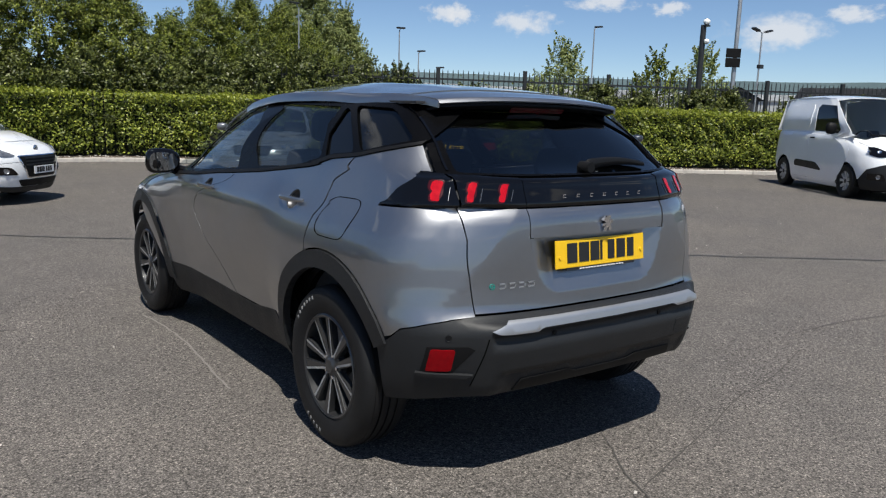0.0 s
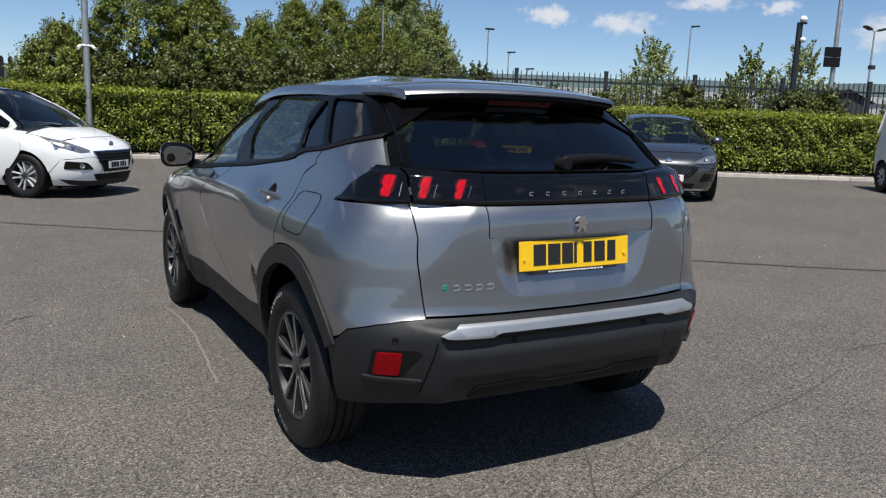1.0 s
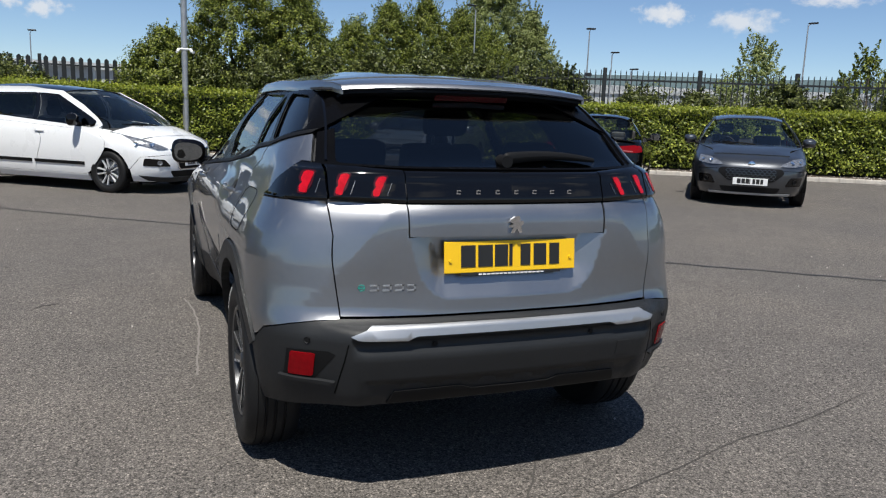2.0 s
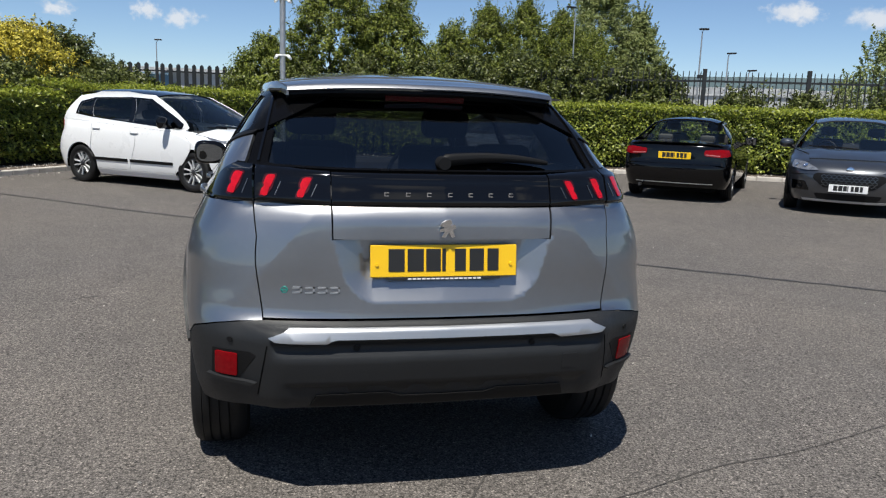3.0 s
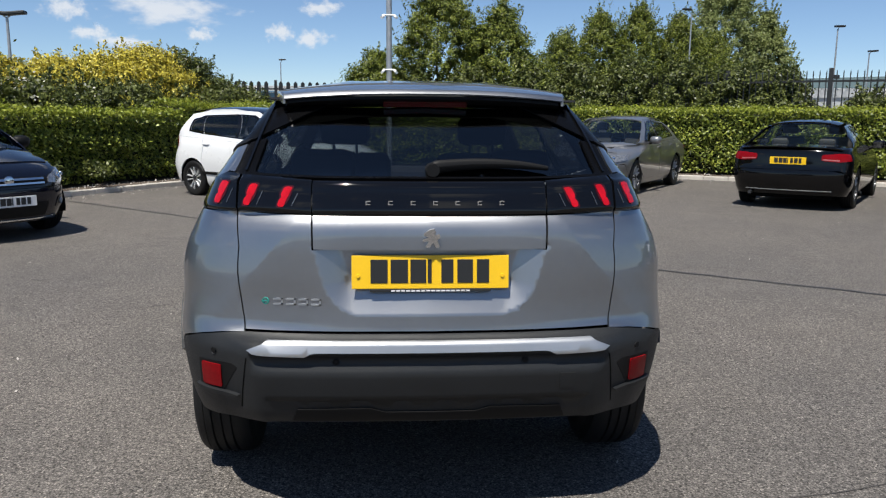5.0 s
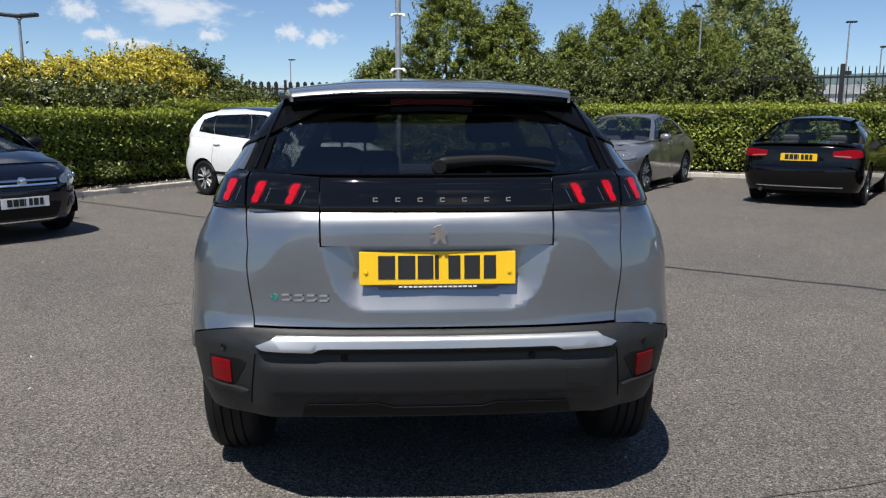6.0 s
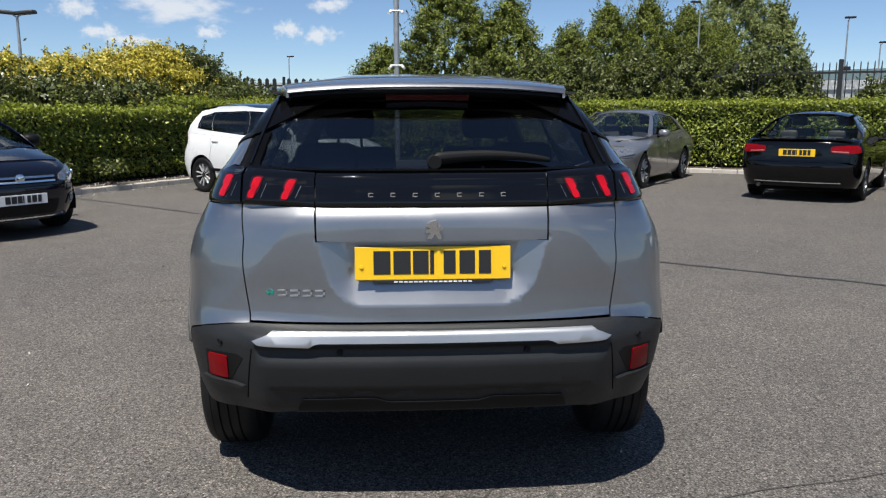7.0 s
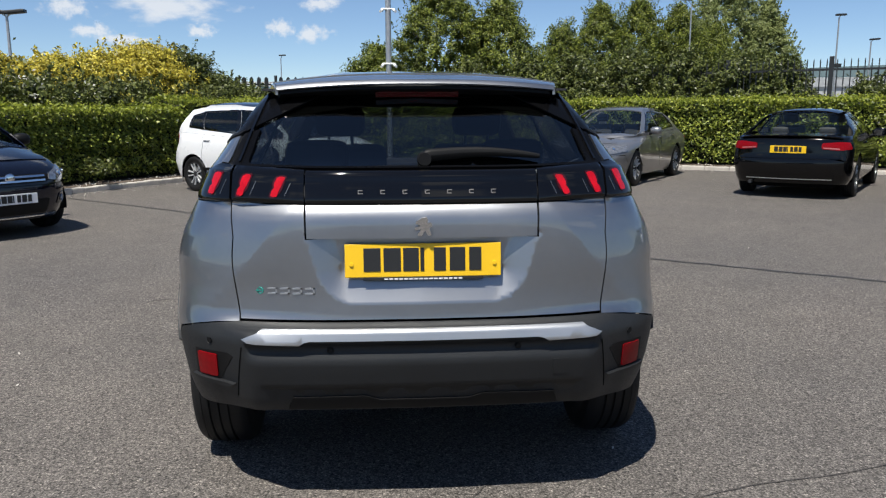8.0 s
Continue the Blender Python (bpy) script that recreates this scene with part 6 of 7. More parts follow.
    zf, zn = sp["front_bumper"], sp["nose_top"]
    yn = front_end[0] + .045
    fb = panel("front_bumper", b, [("L", f0, R + .06), ("L", f0, .2), ("X", -w * .6, .2), ("X", w * .6, .2), ("y", f0, .2), ("y", f0, R + .06), ("y", yn, .58), ("X", w * .6, zf), ("X", -w * .6, zf), ("L", yn, .58)], lowcol, v, side=0, grid=.09, thick=.03)
    panel("nose_panel", b, [("L", yn, .59), ("X", -w * .6, zf + .005), ("X", w * .6, zf + .005), ("y", yn, .59), ("y", front_end[0] + .01, front_end[1]), ("X", w * .5, zn), ("X", -w * .5, zn), ("L", front_end[0] + .01, front_end[1])], col, v, side=0, grid=.07)
    for s in (-1, 1):
        hl = panel("headlamp", b, sp["headlamp"], M[sp.get("lamp_mat", "black_gloss")], v, side=s, off=.013, thick=.025, grid=.05, round_by=.02, label="clear headlamp with chrome reflector")
        cx, cz = sp["lamp_at"]
        for k, r in ((0, .036), (1, .028)):
            p0 = b.find("X", cx + k * .12, cz) * s
            c, n = Vector(b.raw(p0, cz + .01 * k)), Vector(b.normal(p0, cz))
            q = lathe(bmesh.new(), [(0, -.002), (r * .5, 0), (r * .8, .006), (r, .012), (r, 0)], 18, Matrix.Translation(c + n * .015) @ n.to_track_quat("X", "Z").to_matrix().to_4x4())
            part("lamp_reflector", q, M["chrome"], hl, smooth=True)
        if "fog" in sp:
            fg = panel("fog_lamp_bezel", b, sp["fog"], M["black_gloss"], fb, side=s, off=.005, thick=.01, grid=.06, round_by=.03)
            x_, z_ = sp["fog_at"]
            p0 = b.find("X", x_, z_) * s
            c, n = Vector(b.raw(p0, z_)), Vector(b.normal(p0, z_))
            part("fog_lamp", lathe(bmesh.new(), [(0, .002), (.03, .004), (.038, .012), (.04, 0)], 16, Matrix.Translation(c + n * .006) @ n.to_track_quat("X", "Z").to_matrix().to_4x4()), M[sp.get("fog_mat", "lens")], fg, smooth=True)
    gr = panel("grille", b, sp["grille"], M["plastic_d"], v, side=0, off=.006, thick=.02, grid=.06, round_by=.04, label="black grille")
    gx, ga, gb, gn = sp["bars"]
    for i in range(gn):
        z = ga + (gb - ga) * (i + .5) / gn
        p0 = b.find("X", gx * .98, z)
        h = (gb - ga) / gn * .22
        if sp.get("honeycomb"):
            up = [(gx * (-.93 + 1.86 * k / 22), z + .012 * (1 if (k + i) % 2 else -1)) for k in range(23)]
            panel("grille_bar", b, [("X", x, q - .006) for x, q in up] + [("X", x, q + .006) for x, q in up[::-1]], M[sp["bar_mat"]], gr, side=0, off=.014, thick=.012, grid=.1)
            continue
        panel("grille_bar", b, [("X", -gx * .93, z - h), ("X", gx * .93, z - h), ("X", gx * .93, z + h), ("X", -gx * .93, z + h)], M[sp.get("bar_mat", "plastic")], gr, side=0, off=.016, thick=.012, grid=.1)
    if "surround" in sp:
        panel("grille_surround", b, sp["surround"], M["chrome"], gr, side=0, off=.010, thick=.012, grid=.06, round_by=.04, holes=[sp["grille"]], label="thin chrome grille surround")
    if "lower_grille" in sp:
        panel("lower_grille", b, sp["lower_grille"], M["plastic_d"], fb, side=0, off=.004, thick=.02, grid=.07, round_by=.03)
    if "lip" in sp:
        panel("bumper_lip", b, sp["lip"], M[sp.get("lip_mat", "silver")], fb, side=0, off=.008, thick=.02, grid=.08)
    cz = sp["badge"]
    if cz:
        c = b.raw(b.ln[2] - .0005, cz)
        part("badge", lathe(bmesh.new(), [(0, .012), (.04, .012), (.05, .008), (.055, 0)], 22, Matrix.Translation((0, c[1] + .002, cz)) @ Matrix.Rotation(math.pi / 2, 4, "Z")), M["chrome"], v, "plain chrome badge", smooth=True)
    # plates
    z = sp["plate_f"]
    y = float(b.raw(b.ln[2] - .0005, z)[1])
    number_plate(fb, Matrix.Translation((0, y + .022, z)) @ Matrix.Rotation(math.pi, 4, "Z"), M["plate_w"], label="white front plate with plain dark bars")
    z = sp["plate_r"]
    y = float(b.raw(0.0005, z)[1])
    number_plate(tp, Matrix.Translation((0, y - .018, z)), M["plate_y"], label="yellow rear plate with plain dark bars")
    # glass house
    outer_ = [("y", y, bz(y) + .004) for y in np.linspace(sp["house"][0][0], sp["house"][-1][0], 9)] + [("y", y, z) for y, z in sp["house"][::-1]]
    pans = [[("y", y, z) for y, z in q] for q in sp["panes"]]
    for s in (-1, 1):
        fr = panel("window_surround", b, outer_, M[sp.get("frame_mat", sp["paint"])], v, side=s, off=.0, grid=.09, holes=pans)
        if "dlo" in sp:
            panel("window_trim", b, [("y", y, z) for y, z in sp["dlo"]], M["black_gloss"], fr, side=s, off=.004, thick=.006, grid=.09, holes=pans)
        for nm, q, mt, of in sp.get("side_extra", []):
            panel(nm, b, [("y", y, z) for y, z in q], M[mt], v, side=s, off=of, thick=.012, grid=.09, round_by=.08)
        for q in pans:
            cy, cz_ = sum(a[1] for a in q) / len(q), sum(a[2] for a in q) / len(q)
            panel("side_window", b, [("y", cy + (y - cy) * 1.05, cz_ + (z - cz_) * 1.05) for _, y, z in q], M[sp.get("side_glass", "dark_window")], fr, side=s, off=-.006, thick=.004, grid=.1).visible_shadow = False
    def rf(a, t):
        u, y = a * 2 - 1, ry0 + (ry1 - ry0) * t
        crown = rz - .05 * (2 * t - .85) ** 2
        return (u * rw * (1 - .05 * (2 * t - 1) ** 2), y, crown - .055 * abs(u) ** 3)
    sheet("roof", (16, 14), rf, M[sp.get("roof_mat", sp["paint"])], v, -.02)
    def screen(nm, yb, zb_, wb_, t, flip):
        yt = ry0 if t == 0 else ry1
        def pt(a, q):
            u = a * 2 - 1
            x1, y1, z1 = rf(a, t)
            bow = .10 * (1 - u * u) * flip
            return (u * wb_ * (1 - q) + x1 * q, (yb + bow) * (1 - q) + (y1 + bow * .3) * q, zb_ * (1 - q) + z1 * q - .02 * abs(u) ** 3 * (1 - q))
        o = sheet(nm, (14, 10), pt, M[sp.get("screen_glass", "window")], v)
        o.visible_shadow = False
        return o
    screen("windscreen", yb, zb_, wb_, 1, 1)
    part("windscreen_wiper", tube(tube(bmesh.new(), (-.1, yb + .06, zb_ + .02), (.45, yb + .02, zb_ + .05), .01, .008, 6), (.25, yb + .06, zb_ + .02), (.62, yb - .03, zb_ + .04), .01, .008, 6), M["plastic_d"], v)
    if not sp.get("blind"):
        screen("rear_window", yq, zq, wq, 0, -1)
    else:
        sheet("rear_doors", (10, 8), lambda a, q: ((a * 2 - 1) * (wq * (1 - q) + rw * .97 * q), yq + (ry0 - yq) * q, zq + (rz - .07 - zq) * q), col, v, -.01)
    # bonnet
    y_start, y_tip = yb - .06, float(b.yf(zn))
    def bon(a, t):
        u = a * 2 - 1
        ye = y_start + (front_end[0] - y_start) * t
        ze = bz(ye) if t < 1 else front_end[1]
        xe = float(b.raw(b.find("y", ye, ze), ze)[0]) - .004
        yc = yb + .08 + (y_tip - yb - .08) * t
        zc = zb_ + (zn - zb_) * t ** 1.8
        k = abs(u)
        return (u * xe, yc + (ye - yc) * k ** 2.2, zc + (ze - zc) * k ** 3.5 + .012 * math.exp(-((k - .6) / .1) ** 2) * (1 - t))
    sheet("bonnet", (18, 14), bon, col, v, -.012)
    if "boot" in sp:
        by0, by1, bz0, bz1, bw = sp["boot"]
        sheet("boot_deck", (14, 8), lambda a, t: ((a * 2 - 1) * bw, by0 + (by1 - by0) * t + .10 * (1 - t) * (a * 2 - 1) ** 2, bz0 + (bz1 - bz0) * t - .035 * abs(a * 2 - 1) ** 4), col, v, -.015)
    for s in (-1, 1):
        mr = thing("door_mirror", "", "")
        mr.parent = v
        my, mz = sp["mirror"]
        mr.matrix_basis = Matrix.Translation((s * (w + .08), my, mz))
        q = bmesh.new()
        bmesh.ops.create_uvsphere(q, u_segments=16, v_segments=10, radius=1)
        for k in q.verts:
            k.co = Vector((math.copysign(abs(k.co.x) ** .7, k.co.x) * .11, k.co.y * (.09 if k.co.y > 0 else .03), math.copysign(abs(k.co.z) ** .75, k.co.z) * sp.get("mirror_h", .075)))
        part("mirror_housing", q, M[sp.get("mirror_mat", sp["paint"])], mr, smooth=True)
        part("mirror_pane", box(bmesh.new(), -.09, .09, -.036, -.031, -.055, .055, .002), M["mirror"], mr).rotation_euler = (radians(9), 0, 0)
        part("mirror_foot", tube(bmesh.new(), (-s * .06, .02, -.04), (-s * .16, .02, -.07), .03, .035, 8), M["plastic_d"], mr)
        seat(v, s * .37, sp["seats"][0], .5, .48, .62, M[sp.get("seat_mat", "seat")], .25)
        if len(sp["seats"]) > 1:
            seat(v, s * .36, sp["seats"][1], .46, .5, .44, M[sp.get("seat_mat", "seat")], .28)
    part("dashboard", box(bmesh.new(), -w * .76, w * .76, yb - .55, yb - .12, .6, zb_ - .05, .05), M["seat"], v, smooth=True)
    part("steering_wheel", lathe(bmesh.new(), [(.165, -.012), (.18, 0), (.165, .012), (.15, 0), (.165, -.012)], 22, Matrix.Translation((.37, yb - .68, zb_ - .05)) @ Matrix.Rotation(radians(65), 4, "Z")), M["plastic_d"], v, smooth=True)
    for k, (q, mt) in enumerate(sp.get("extra", [])):
        panel("trim_panel", b, q, M[mt], v, side=0, off=.007, thick=.01, grid=.08)
    if "exhaust" in sp:
        ex, ez = sp["exhaust"]
        part("exhaust", tube(bmesh.new(), (ex, .05, ez), (ex, .2, ez), .028, .028, 16), M["alloy_dark"], v, smooth=True)
    return v


def xs_(q, k="X"):
    return [(k, x, z) for x, z in q]


# white tall hatchback with a glass roof
suv = dict(lamp_mat="lens", dark_sill=False, scale=.94, w=.918, L=4.365, belt=1.02, top=1.56, tw=.74, mid=.88, R=.33, rim=.222, ar=.80, af=3.413, paint="white", prof=A_,
           tail=[(.16, .10), (.35, .04), (.55, 0), (.75, .03), (.95, .10), (1.15, .22), (1.3, .36), (1.6, .62)],
           nose=[(.16, 4.25), (.35, 4.34), (.5, 4.36), (.65, 4.35), (.78, 4.28), (.86, 4.16), (.93, 3.96), (1.0, 3.66), (1.06, 3.42), (1.2, 3.15), (1.6, 2.55)],
           beltline=[(.15, 1.12), (.5, 1.10), (1.4, 1.05), (2.4, 1.0), (3.1, .965), (3.5, .935), (3.9, .86)],
           front_end=(3.93, .85), rear_end=(.30, 1.12), seams=[1.06, 1.98, 3.02], rear_bumper=.60, tail_top=1.10,
           rear_lamp=[("x", .80, .90), ("y", .26, .92), ("y", .30, 1.09), ("x", .76, 1.10)],
           front_bumper=.62, nose_top=.90, headlamp=[("X", .52, .715), ("X", .66, .70), ("y", 3.88, .79), ("y", 3.62, .915), ("X", .72, .845)], lamp_at=(.70, .77),
           fog=[("X", .50, .44), ("X", .60, .55), ("y", 4.03, .57), ("y", 4.0, .45)], fog_at=(.66, .50),
           surround=xs_([(-.425, .555), (-.345, .385), (.345, .385), (.425, .555), (.505, .715), (-.505, .715)]), grille=xs_([(-.40, .56), (-.33, .40), (.33, .40), (.40, .56), (.48, .70), (-.48, .70)]), bars=(.40, .56, .70, 3), bar_mat="plastic",
           lower_grille=xs_([(-.42, .27), (.42, .27), (.50, .37), (-.50, .37)]), lip=[("L", 4.02, .22), ("X", -.5, .19), ("X", .5, .19), ("y", 4.02, .22), ("y", 3.92, .30), ("X", .55, .265), ("X", -.55, .265), ("L", 3.92, .30)], lip_mat="plastic",
           badge=.80, plate_f=.50, plate_r=.80, house=[(.30, 1.13), (.42, 1.32), (.62, 1.52), (1.1, 1.60), (1.8, 1.61), (2.4, 1.56), (2.85, 1.36), (3.30, 1.05), (3.42, .97)],
           panes=[[(.66, 1.23), (.72, 1.40), (.98, 1.46), (1.02, 1.18)], [(1.08, 1.16), (1.04, 1.47), (1.90, 1.495), (1.95, 1.11)], [(2.03, 1.10), (1.98, 1.495), (2.32, 1.47), (2.72, 1.30), (3.05, 1.06), (3.08, 1.02)]],
           roof=(.55, 2.42, 1.64, .66), roof_mat="black_gloss", windscreen=(3.52, 1.03, .80), rear_screen=(.26, 1.14, .72), mirror=(2.86, 1.12), mirror_mat="black_gloss", mirror_h=.10, seats=(2.1, 1.05), strip=True, handle="white",
           dlo=[(.62, 1.20), (.68, 1.42), (1.0, 1.495), (1.9, 1.52), (2.36, 1.50), (2.75, 1.325), (3.16, 1.03), (3.1, .995), (2.0, 1.085), (1.0, 1.16)])
vehicle("white_hatchback", "white tall hatchback with dark glass roof and black door strips", (.775, -.632), (-2.57, 10.70), (.84, 2.1), suv)

focus = dict(scale=1.02, fog_mat="plastic_d", lamp_mat="lens", w=.912, L=4.38, belt=.98, top=1.40, tw=.68, R=.33, rim=.218, ar=.80, af=3.50, paint="graphite",
             tail=[(.16, .08), (.35, .03), (.6, 0), (.8, .03), (1.0, .12), (1.15, .3), (1.4, .75)],
             nose=[(.16, 4.30), (.35, 4.36), (.5, 4.38), (.65, 4.36), (.74, 4.27), (.82, 4.08), (.90, 3.75), (.97, 3.35), (1.1, 3.05), (1.4, 2.45)],
             beltline=[(.2, 1.02), (1.0, 1.0), (2.0, .97), (3.0, .95), (3.5, .91), (3.95, .83)], front_end=(3.98, .82), rear_end=(.28, 1.02), seams=[.98, 1.85, 2.95],
             rear_bumper=.58, tail_top=1.0, rear_lamp=[("x", .62, .80), ("y", .30, .86), ("y", .34, 1.0), ("x", .66, .95)],
             front_bumper=.60, nose_top=.83, headlamp=[("X", .42, .665), ("X", .60, .66), ("y", 4.0, .69), ("y", 3.86, .79), ("X", .62, .77), ("X", .46, .70)], lamp_at=(.60, .715),
             fog=[("X", .52, .36), ("X", .60, .50), ("y", 4.06, .50), ("y", 4.06, .36)], fog_at=(.66, .43),
             grille=xs_([(-.34, .42), (.34, .42), (.50, .56), (.46, .63), (-.46, .63), (-.50, .56)]), bars=(.40, .44, .62, 5), honeycomb=True, bar_mat="graphite",
             lower_grille=xs_([(-.40, .24), (.40, .24), (.46, .33), (-.46, .33)]), lip=xs_([(-.60, .205), (.60, .205), (.62, .235), (-.62, .235)]), lip_mat="silver",
             badge=.69, plate_f=.42, plate_r=.80, house=[(.30, 1.03), (.60, 1.28), (.95, 1.40), (1.6, 1.45), (2.1, 1.43), (2.6, 1.25), (3.0, 1.03), (3.15, .95)],
             panes=[[(.95, 1.08), (1.05, 1.33), (1.76, 1.38), (1.82, 1.03)], [(1.88, 1.03), (1.83, 1.385), (2.15, 1.365), (2.5, 1.22), (2.85, 1.0)]],
             roof=(.62, 2.12, 1.47, .60), windscreen=(3.22, .96, .76), rear_screen=(.20, 1.03, .66), mirror=(2.70, 1.02), seats=(1.9, .95), side_glass="window", dlo=[(.90, 1.05), (1.02, 1.36), (1.78, 1.41), (2.17, 1.39), (2.53, 1.24), (2.92, .985), (1.85, 1.01)])
vehicle("dark_hatchback", "dark grey hatchback with honeycomb grille facing the yard", (-.644, -.765), (8.53, 7.95), (0, 3.6), focus)

coupe = dict(scale=1.02, w=.885, L=4.58, belt=.93, top=1.32, mid=.80, tw=.62, R=.325, rim=.222, ar=.98, af=3.74, paint="black_paint", prof=A_,
             tail=[(.16, .14), (.35, .05), (.55, .0), (.68, .02), (.85, .03), (.95, .05), (1.0, .3), (1.1, .7), (1.32, 1.25)],
             nose=[(.16, 4.45), (.35, 4.55), (.5, 4.58), (.62, 4.55), (.72, 4.4), (.80, 4.1), (.88, 3.6), (.95, 3.2), (1.1, 2.9), (1.32, 2.4)],
             beltline=[(.15, .97), (.8, .96), (1.6, .94), (2.6, .915), (3.2, .90), (3.8, .83), (4.1, .77)], front_end=(4.12, .76), rear_end=(.24, .97), seams=[1.55, 3.0],
             rear_bumper=.62, tail_top=.965, rear_lamp=[("x", .46, .775), ("x", .70, .755), ("y", .30, .775), ("y", .27, .875), ("x", .70, .885), ("x", .46, .862)],
             front_bumper=.56, nose_top=.77, headlamp=[("X", .38, .60), ("X", .62, .59), ("y", 4.14, .64), ("X", .62, .71), ("X", .40, .69)], lamp_at=(.54, .65),
             grille=xs_([(-.20, .58), (.20, .58), (.22, .70), (-.22, .70)]), bars=(.18, .58, .70, 4), badge=.74, plate_f=.42, plate_r=.765,
             house=[(.55, .97), (.9, 1.14), (1.25, 1.29), (1.8, 1.36), (2.3, 1.34), (2.75, 1.18), (3.15, .96), (3.25, .90)],
             panes=[[(1.05, 1.02), (1.35, 1.25), (1.62, 1.29), (1.64, .99)], [(1.70, .99), (1.68, 1.295), (2.25, 1.275), (2.55, 1.16), (2.90, .965)]],
             roof=(1.15, 2.28, 1.375, .535), windscreen=(3.25, .92, .74), rear_screen=(.66, .985, .61), boot=(.05, .70, .965, .99, .74), mirror=(2.75, .98), mirror_mat="black_paint", seats=(2.25, 1.35), seat_mat="seat_grey",
             # narrow metal strip painted in as the highlight along the bumper's lower edge
             extra=[([("x", -.62, .305), ("x", .62, .305), ("x", .62, .315), ("x", -.62, .315)], "galv")], exhaust=(-.54, .25), side_glass="window", dark_sill=False)
vehicle("black_coupe", "glossy black two-door coupe parked nose to the hedge", (.624, .781), (7.38, 9.50), (.77, .98), coupe)

saloon = dict(scale=1.02, lamp_mat="lens", w=.89, L=4.67, belt=.95, top=1.36, tw=.67, R=.325, rim=.225, ar=.99, af=3.665, paint="mid_grey",
              tail=[(.16, .12), (.35, .04), (.6, 0), (.8, .02), (.98, .08), (1.03, .35), (1.1, .7), (1.36, 1.35)],
              nose=[(.16, 4.55), (.35, 4.64), (.5, 4.67), (.62, 4.63), (.72, 4.48), (.80, 4.2), (.88, 3.75), (.95, 3.35), (1.1, 3.05), (1.36, 2.5)],
              beltline=[(.15, .99), (.8, .985), (1.6, .965), (2.6, .935), (3.3, .91), (3.9, .84), (4.15, .78)], front_end=(4.17, .77), rear_end=(.26, .99), seams=[1.25, 2.15, 3.15],
              rear_bumper=.60, tail_top=.985, rear_lamp=[("x", .50, .78), ("y", .34, .80), ("y", .34, .94), ("x", .55, .93)],
              front_bumper=.57, nose_top=.78, headlamp=[("X", .34, .62), ("X", .60, .60), ("y", 4.14, .65), ("y", 4.05, .74), ("X", .60, .735), ("X", .36, .71)], lamp_at=(.54, .67),
              grille=xs_([(-.30, .54), (.30, .54), (.36, .70), (-.36, .70)]), bars=(.28, .55, .69, 4), badge=.64, plate_f=.40, plate_r=.80,
              lower_grille=xs_([(-.5, .24), (.5, .24), (.54, .34), (-.54, .34)]),
              house=[(.62, .995), (1.0, 1.19), (1.35, 1.33), (1.9, 1.41), (2.45, 1.39), (2.9, 1.21), (3.3, .98), (3.42, .92)],
              panes=[[(1.18, 1.06), (1.42, 1.28), (2.05, 1.345), (2.10, 1.01)], [(2.17, 1.01), (2.13, 1.345), (2.42, 1.325), (2.75, 1.18), (3.05, .99)]],
              roof=(1.22, 2.42, 1.435, .585), windscreen=(3.42, .935, .75), rear_screen=(.72, 1.0, .70), boot=(.08, .76, .985, 1.0, .74), mirror=(2.90, .99), seats=(2.3, 1.3), side_glass="window", dark_sill=False, dlo=[(1.12, 1.04), (1.40, 1.305), (2.06, 1.37), (2.44, 1.35), (2.78, 1.19), (3.12, .965), (2.13, .985)])
vehicle("grey_saloon", "warm grey four-door saloon with its back to the hedge", (-.579, -.815), (5.25, 12.80), (-.78, 2.33), saloon)

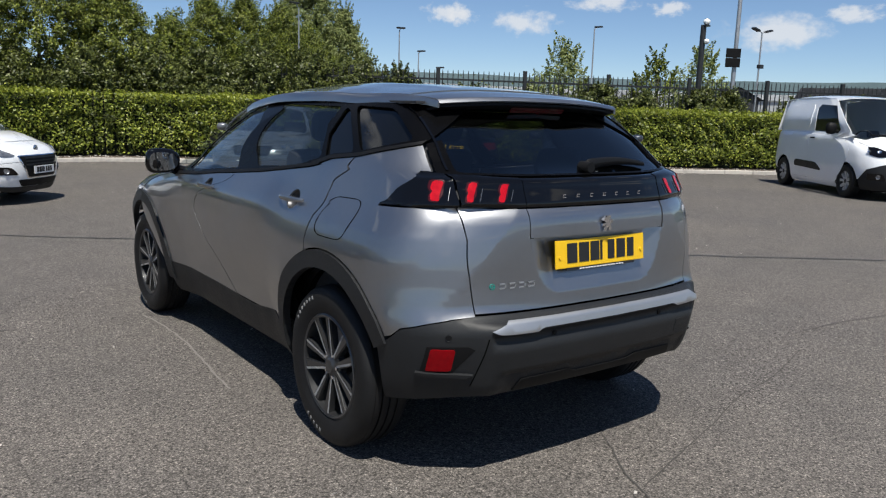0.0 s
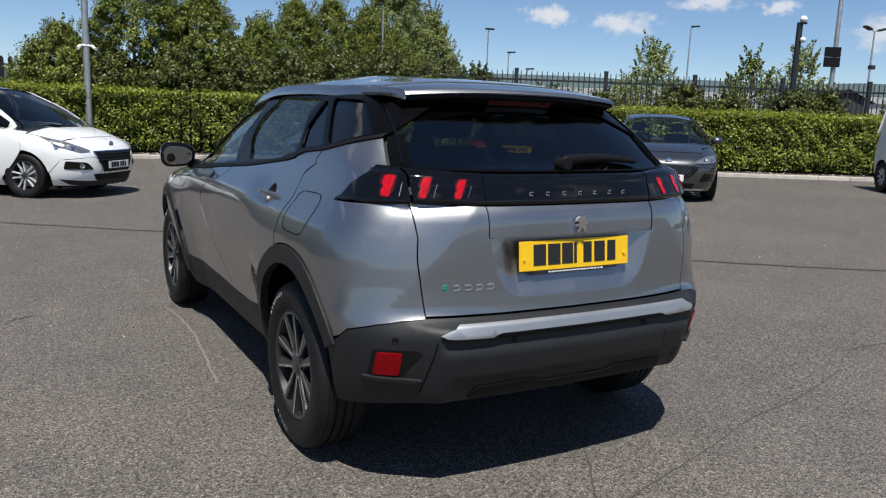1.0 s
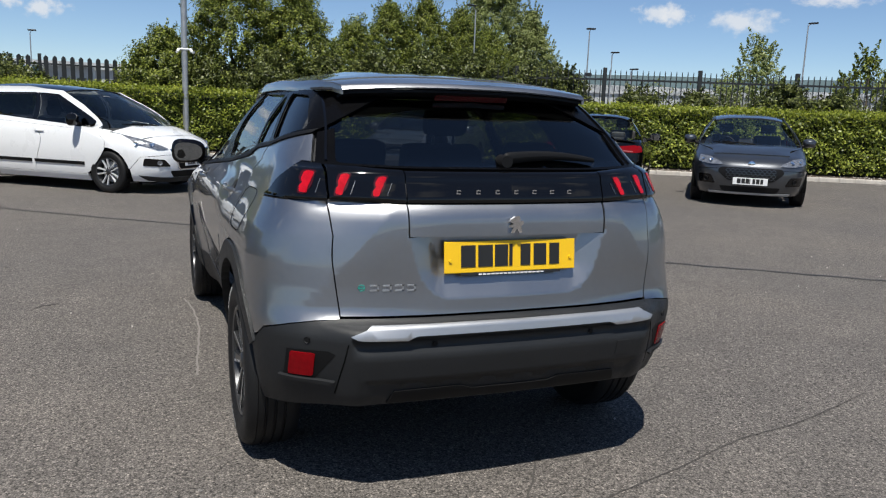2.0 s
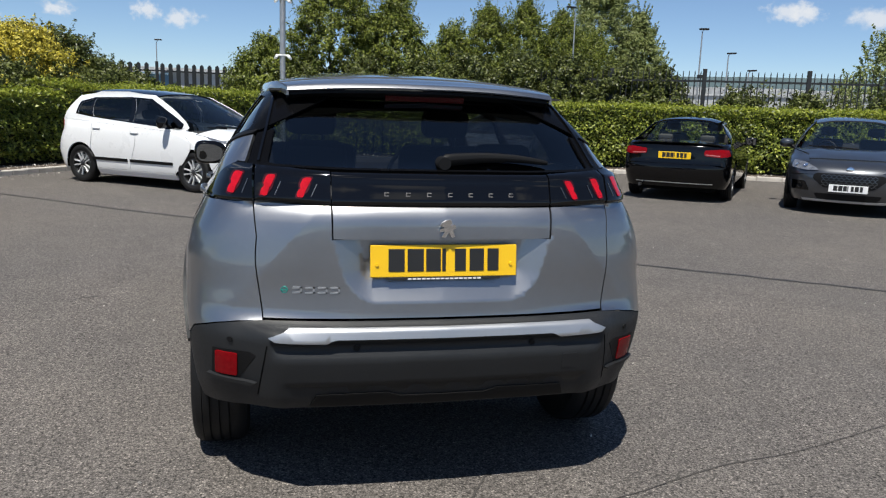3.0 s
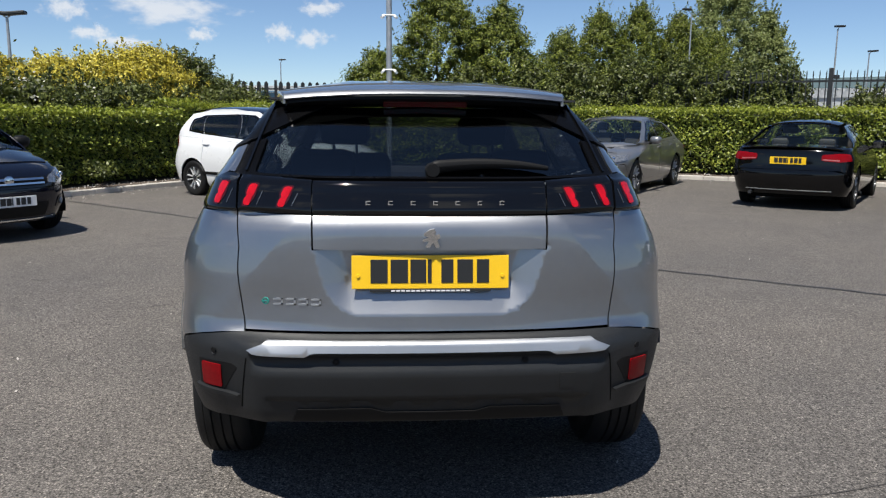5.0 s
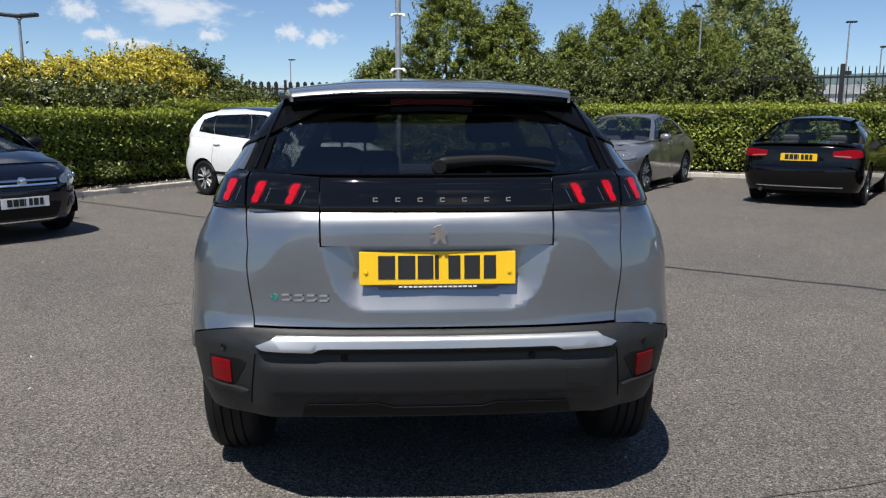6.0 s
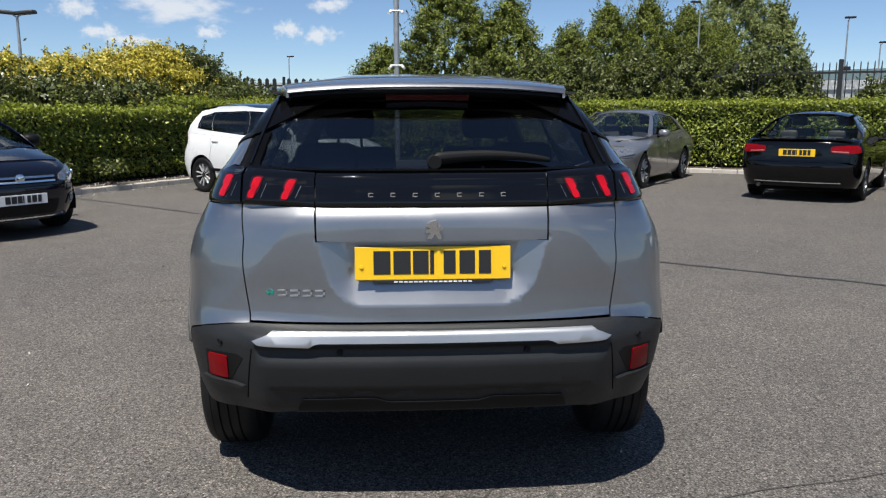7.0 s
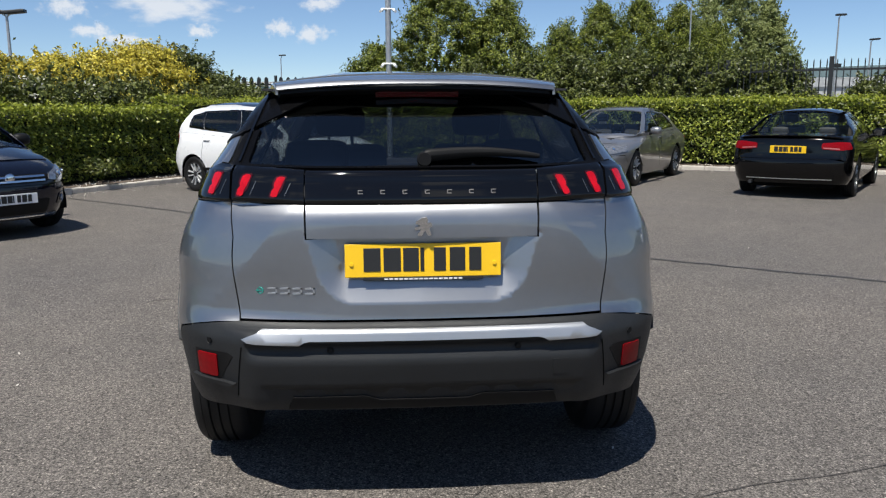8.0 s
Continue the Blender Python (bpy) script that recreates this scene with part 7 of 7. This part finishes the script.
polo = dict(scale=1.02, lamp_mat="lens", w=.875, L=4.05, belt=.96, top=1.40, tw=.70, R=.315, rim=.20, ar=.72, af=3.27, paint="navy",
            tail=[(.16, .08), (.35, .03), (.6, 0), (.8, .02), (1.0, .08), (1.15, .2), (1.4, .5)],
            nose=[(.16, 3.95), (.35, 4.03), (.5, 4.05), (.65, 4.03), (.76, 3.95), (.84, 3.78), (.91, 3.5), (.97, 3.2), (1.1, 2.9), (1.4, 2.35)],
            beltline=[(.2, 1.02), (1.0, .99), (2.0, .96), (3.0, .93), (3.4, .89), (3.68, .83)], front_end=(3.70, .82), rear_end=(.26, 1.02), seams=[.92, 1.75, 2.75],
            rear_bumper=.58, tail_top=1.0, rear_lamp=[("x", .55, .80), ("y", .28, .82), ("y", .30, .98), ("x", .58, .97)],
            front_bumper=.57, nose_top=.84, headlamp=[("X", .44, .62), ("X", .62, .60), ("y", 3.72, .66), ("y", 3.66, .78), ("X", .64, .76), ("X", .46, .69)], lamp_at=(.60, .68),
            grille=xs_([(-.43, .60), (.43, .60), (.44, .69), (-.44, .69)]), bars=(.42, .60, .69, 2), bar_mat="chrome", badge=.66, plate_f=.44, plate_r=.80,
            lower_grille=xs_([(-.40, .26), (.40, .26), (.44, .42), (-.44, .42)]), lip=xs_([(-.52, .225), (.52, .225), (.54, .24), (-.54, .24)]), lip_mat="chrome",
            fog=[("X", .54, .34), ("X", .60, .46), ("y", 3.80, .47), ("y", 3.80, .34)], fog_at=(.64, .40),
            house=[(.28, 1.03), (.5, 1.27), (.8, 1.38), (1.5, 1.43), (2.0, 1.42), (2.45, 1.26), (2.85, 1.03), (3.0, .93)],
            panes=[[(.80, 1.07), (.88, 1.32), (1.66, 1.37), (1.70, 1.02)], [(1.78, 1.01), (1.74, 1.37), (2.0, 1.355), (2.35, 1.22), (2.68, .99)]],
            roof=(.48, 2.0, 1.45, .61), windscreen=(3.02, .96, .74), rear_screen=(.16, 1.03, .66), mirror=(2.55, 1.03), mirror_mat="plastic_d", seats=(1.75, .9), side_glass="window", dlo=[(.75, 1.05), (.85, 1.345), (1.68, 1.395), (2.02, 1.38), (2.38, 1.24), (2.75, .965), (1.74, .99)])
vehicle("navy_hatchback", "dark navy small hatchback parked against the shaded hedge", (.796, -.605), (-3.96, 6.98), (-.80, 3.75), polo)

van = dict(scale=1.02, w=.924, L=4.403, belt=1.20, top=1.93, tw=.80, mid=.93, R=.325, rim=.20, ar=.72, af=3.505, paint="van_white", bumper="plastic", wheel="cover", twin=False, spokes=9,
           tail=[(.16, .06), (.35, .02), (.6, 0), (.95, .01), (1.28, .04), (1.6, .08), (1.93, .14)], prof=C_,
           nose=[(.16, 4.30), (.35, 4.38), (.5, 4.40), (.7, 4.38), (.90, 4.30), (1.01, 4.15), (1.09, 3.95), (1.17, 3.65), (1.26, 3.4), (1.44, 3.15), (1.93, 2.62)],
           beltline=[(.1, 1.24), (1.0, 1.24), (2.0, 1.22), (2.8, 1.18), (3.3, 1.13), (3.7, 1.07), (4.0, .99)], front_end=(4.02, .98), rear_end=(.14, 1.24), seams=[1.05, 1.86, 3.10],
           rear_bumper=.55, tail_top=1.24, rear_lamp=[("x", .80, .85), ("y", .10, .85), ("y", .12, 1.25), ("x", .80, 1.25)],
           front_bumper=.70, nose_top=1.05, headlamp=[("X", .48, .84), ("X", .66, .82), ("y", 4.05, .86), ("y", 3.92, 1.0), ("X", .66, 1.0), ("X", .50, .92)], lamp_at=(.64, .91),
           grille=xs_([(-.46, .77), (.46, .77), (.48, .90), (-.48, .90)]), bars=(.44, .77, .90, 3), badge=.96, plate_f=.45, plate_r=.7, fog=[("X", .55, .40), ("X", .60, .52), ("y", 4.08, .52), ("y", 4.08, .40)], fog_at=(.66, .46),
           house=[(.14, 1.25), (.18, 1.62), (.24, 1.90), (.9, 1.96), (2.0, 1.97), (2.5, 1.93), (2.95, 1.63), (3.45, 1.24), (3.62, 1.13)],
           panes=[[(1.95, 1.27), (1.90, 1.74), (2.0, 1.82), (2.62, 1.79), (2.85, 1.58), (3.05, 1.30), (3.0, 1.23)]],
           roof=(.20, 2.55, 2.01, .735), windscreen=(3.72, 1.19, .80), rear_screen=(.06, 1.25, .82), blind=True, mirror=(2.95, 1.33), mirror_h=.12, mirror_mat="plastic_d", seats=(2.2,), handle="plastic_d", arch_trim=False, dark_sill=False,
           side_extra=[("pressed_panel", [(.36, 1.33), (.38, 1.80), (1.72, 1.82), (1.74, 1.33)], "van_white", .010), ("rubbing_panel", [(1.30, .50), (1.34, .64), (2.30, .62), (2.55, .46)], "plastic", .014)])
vehicle("white_van", "white panel van with black bumpers parked by the hedge", (-.595, -.804), (13.33, 5.44), (.80, 3.505), van)
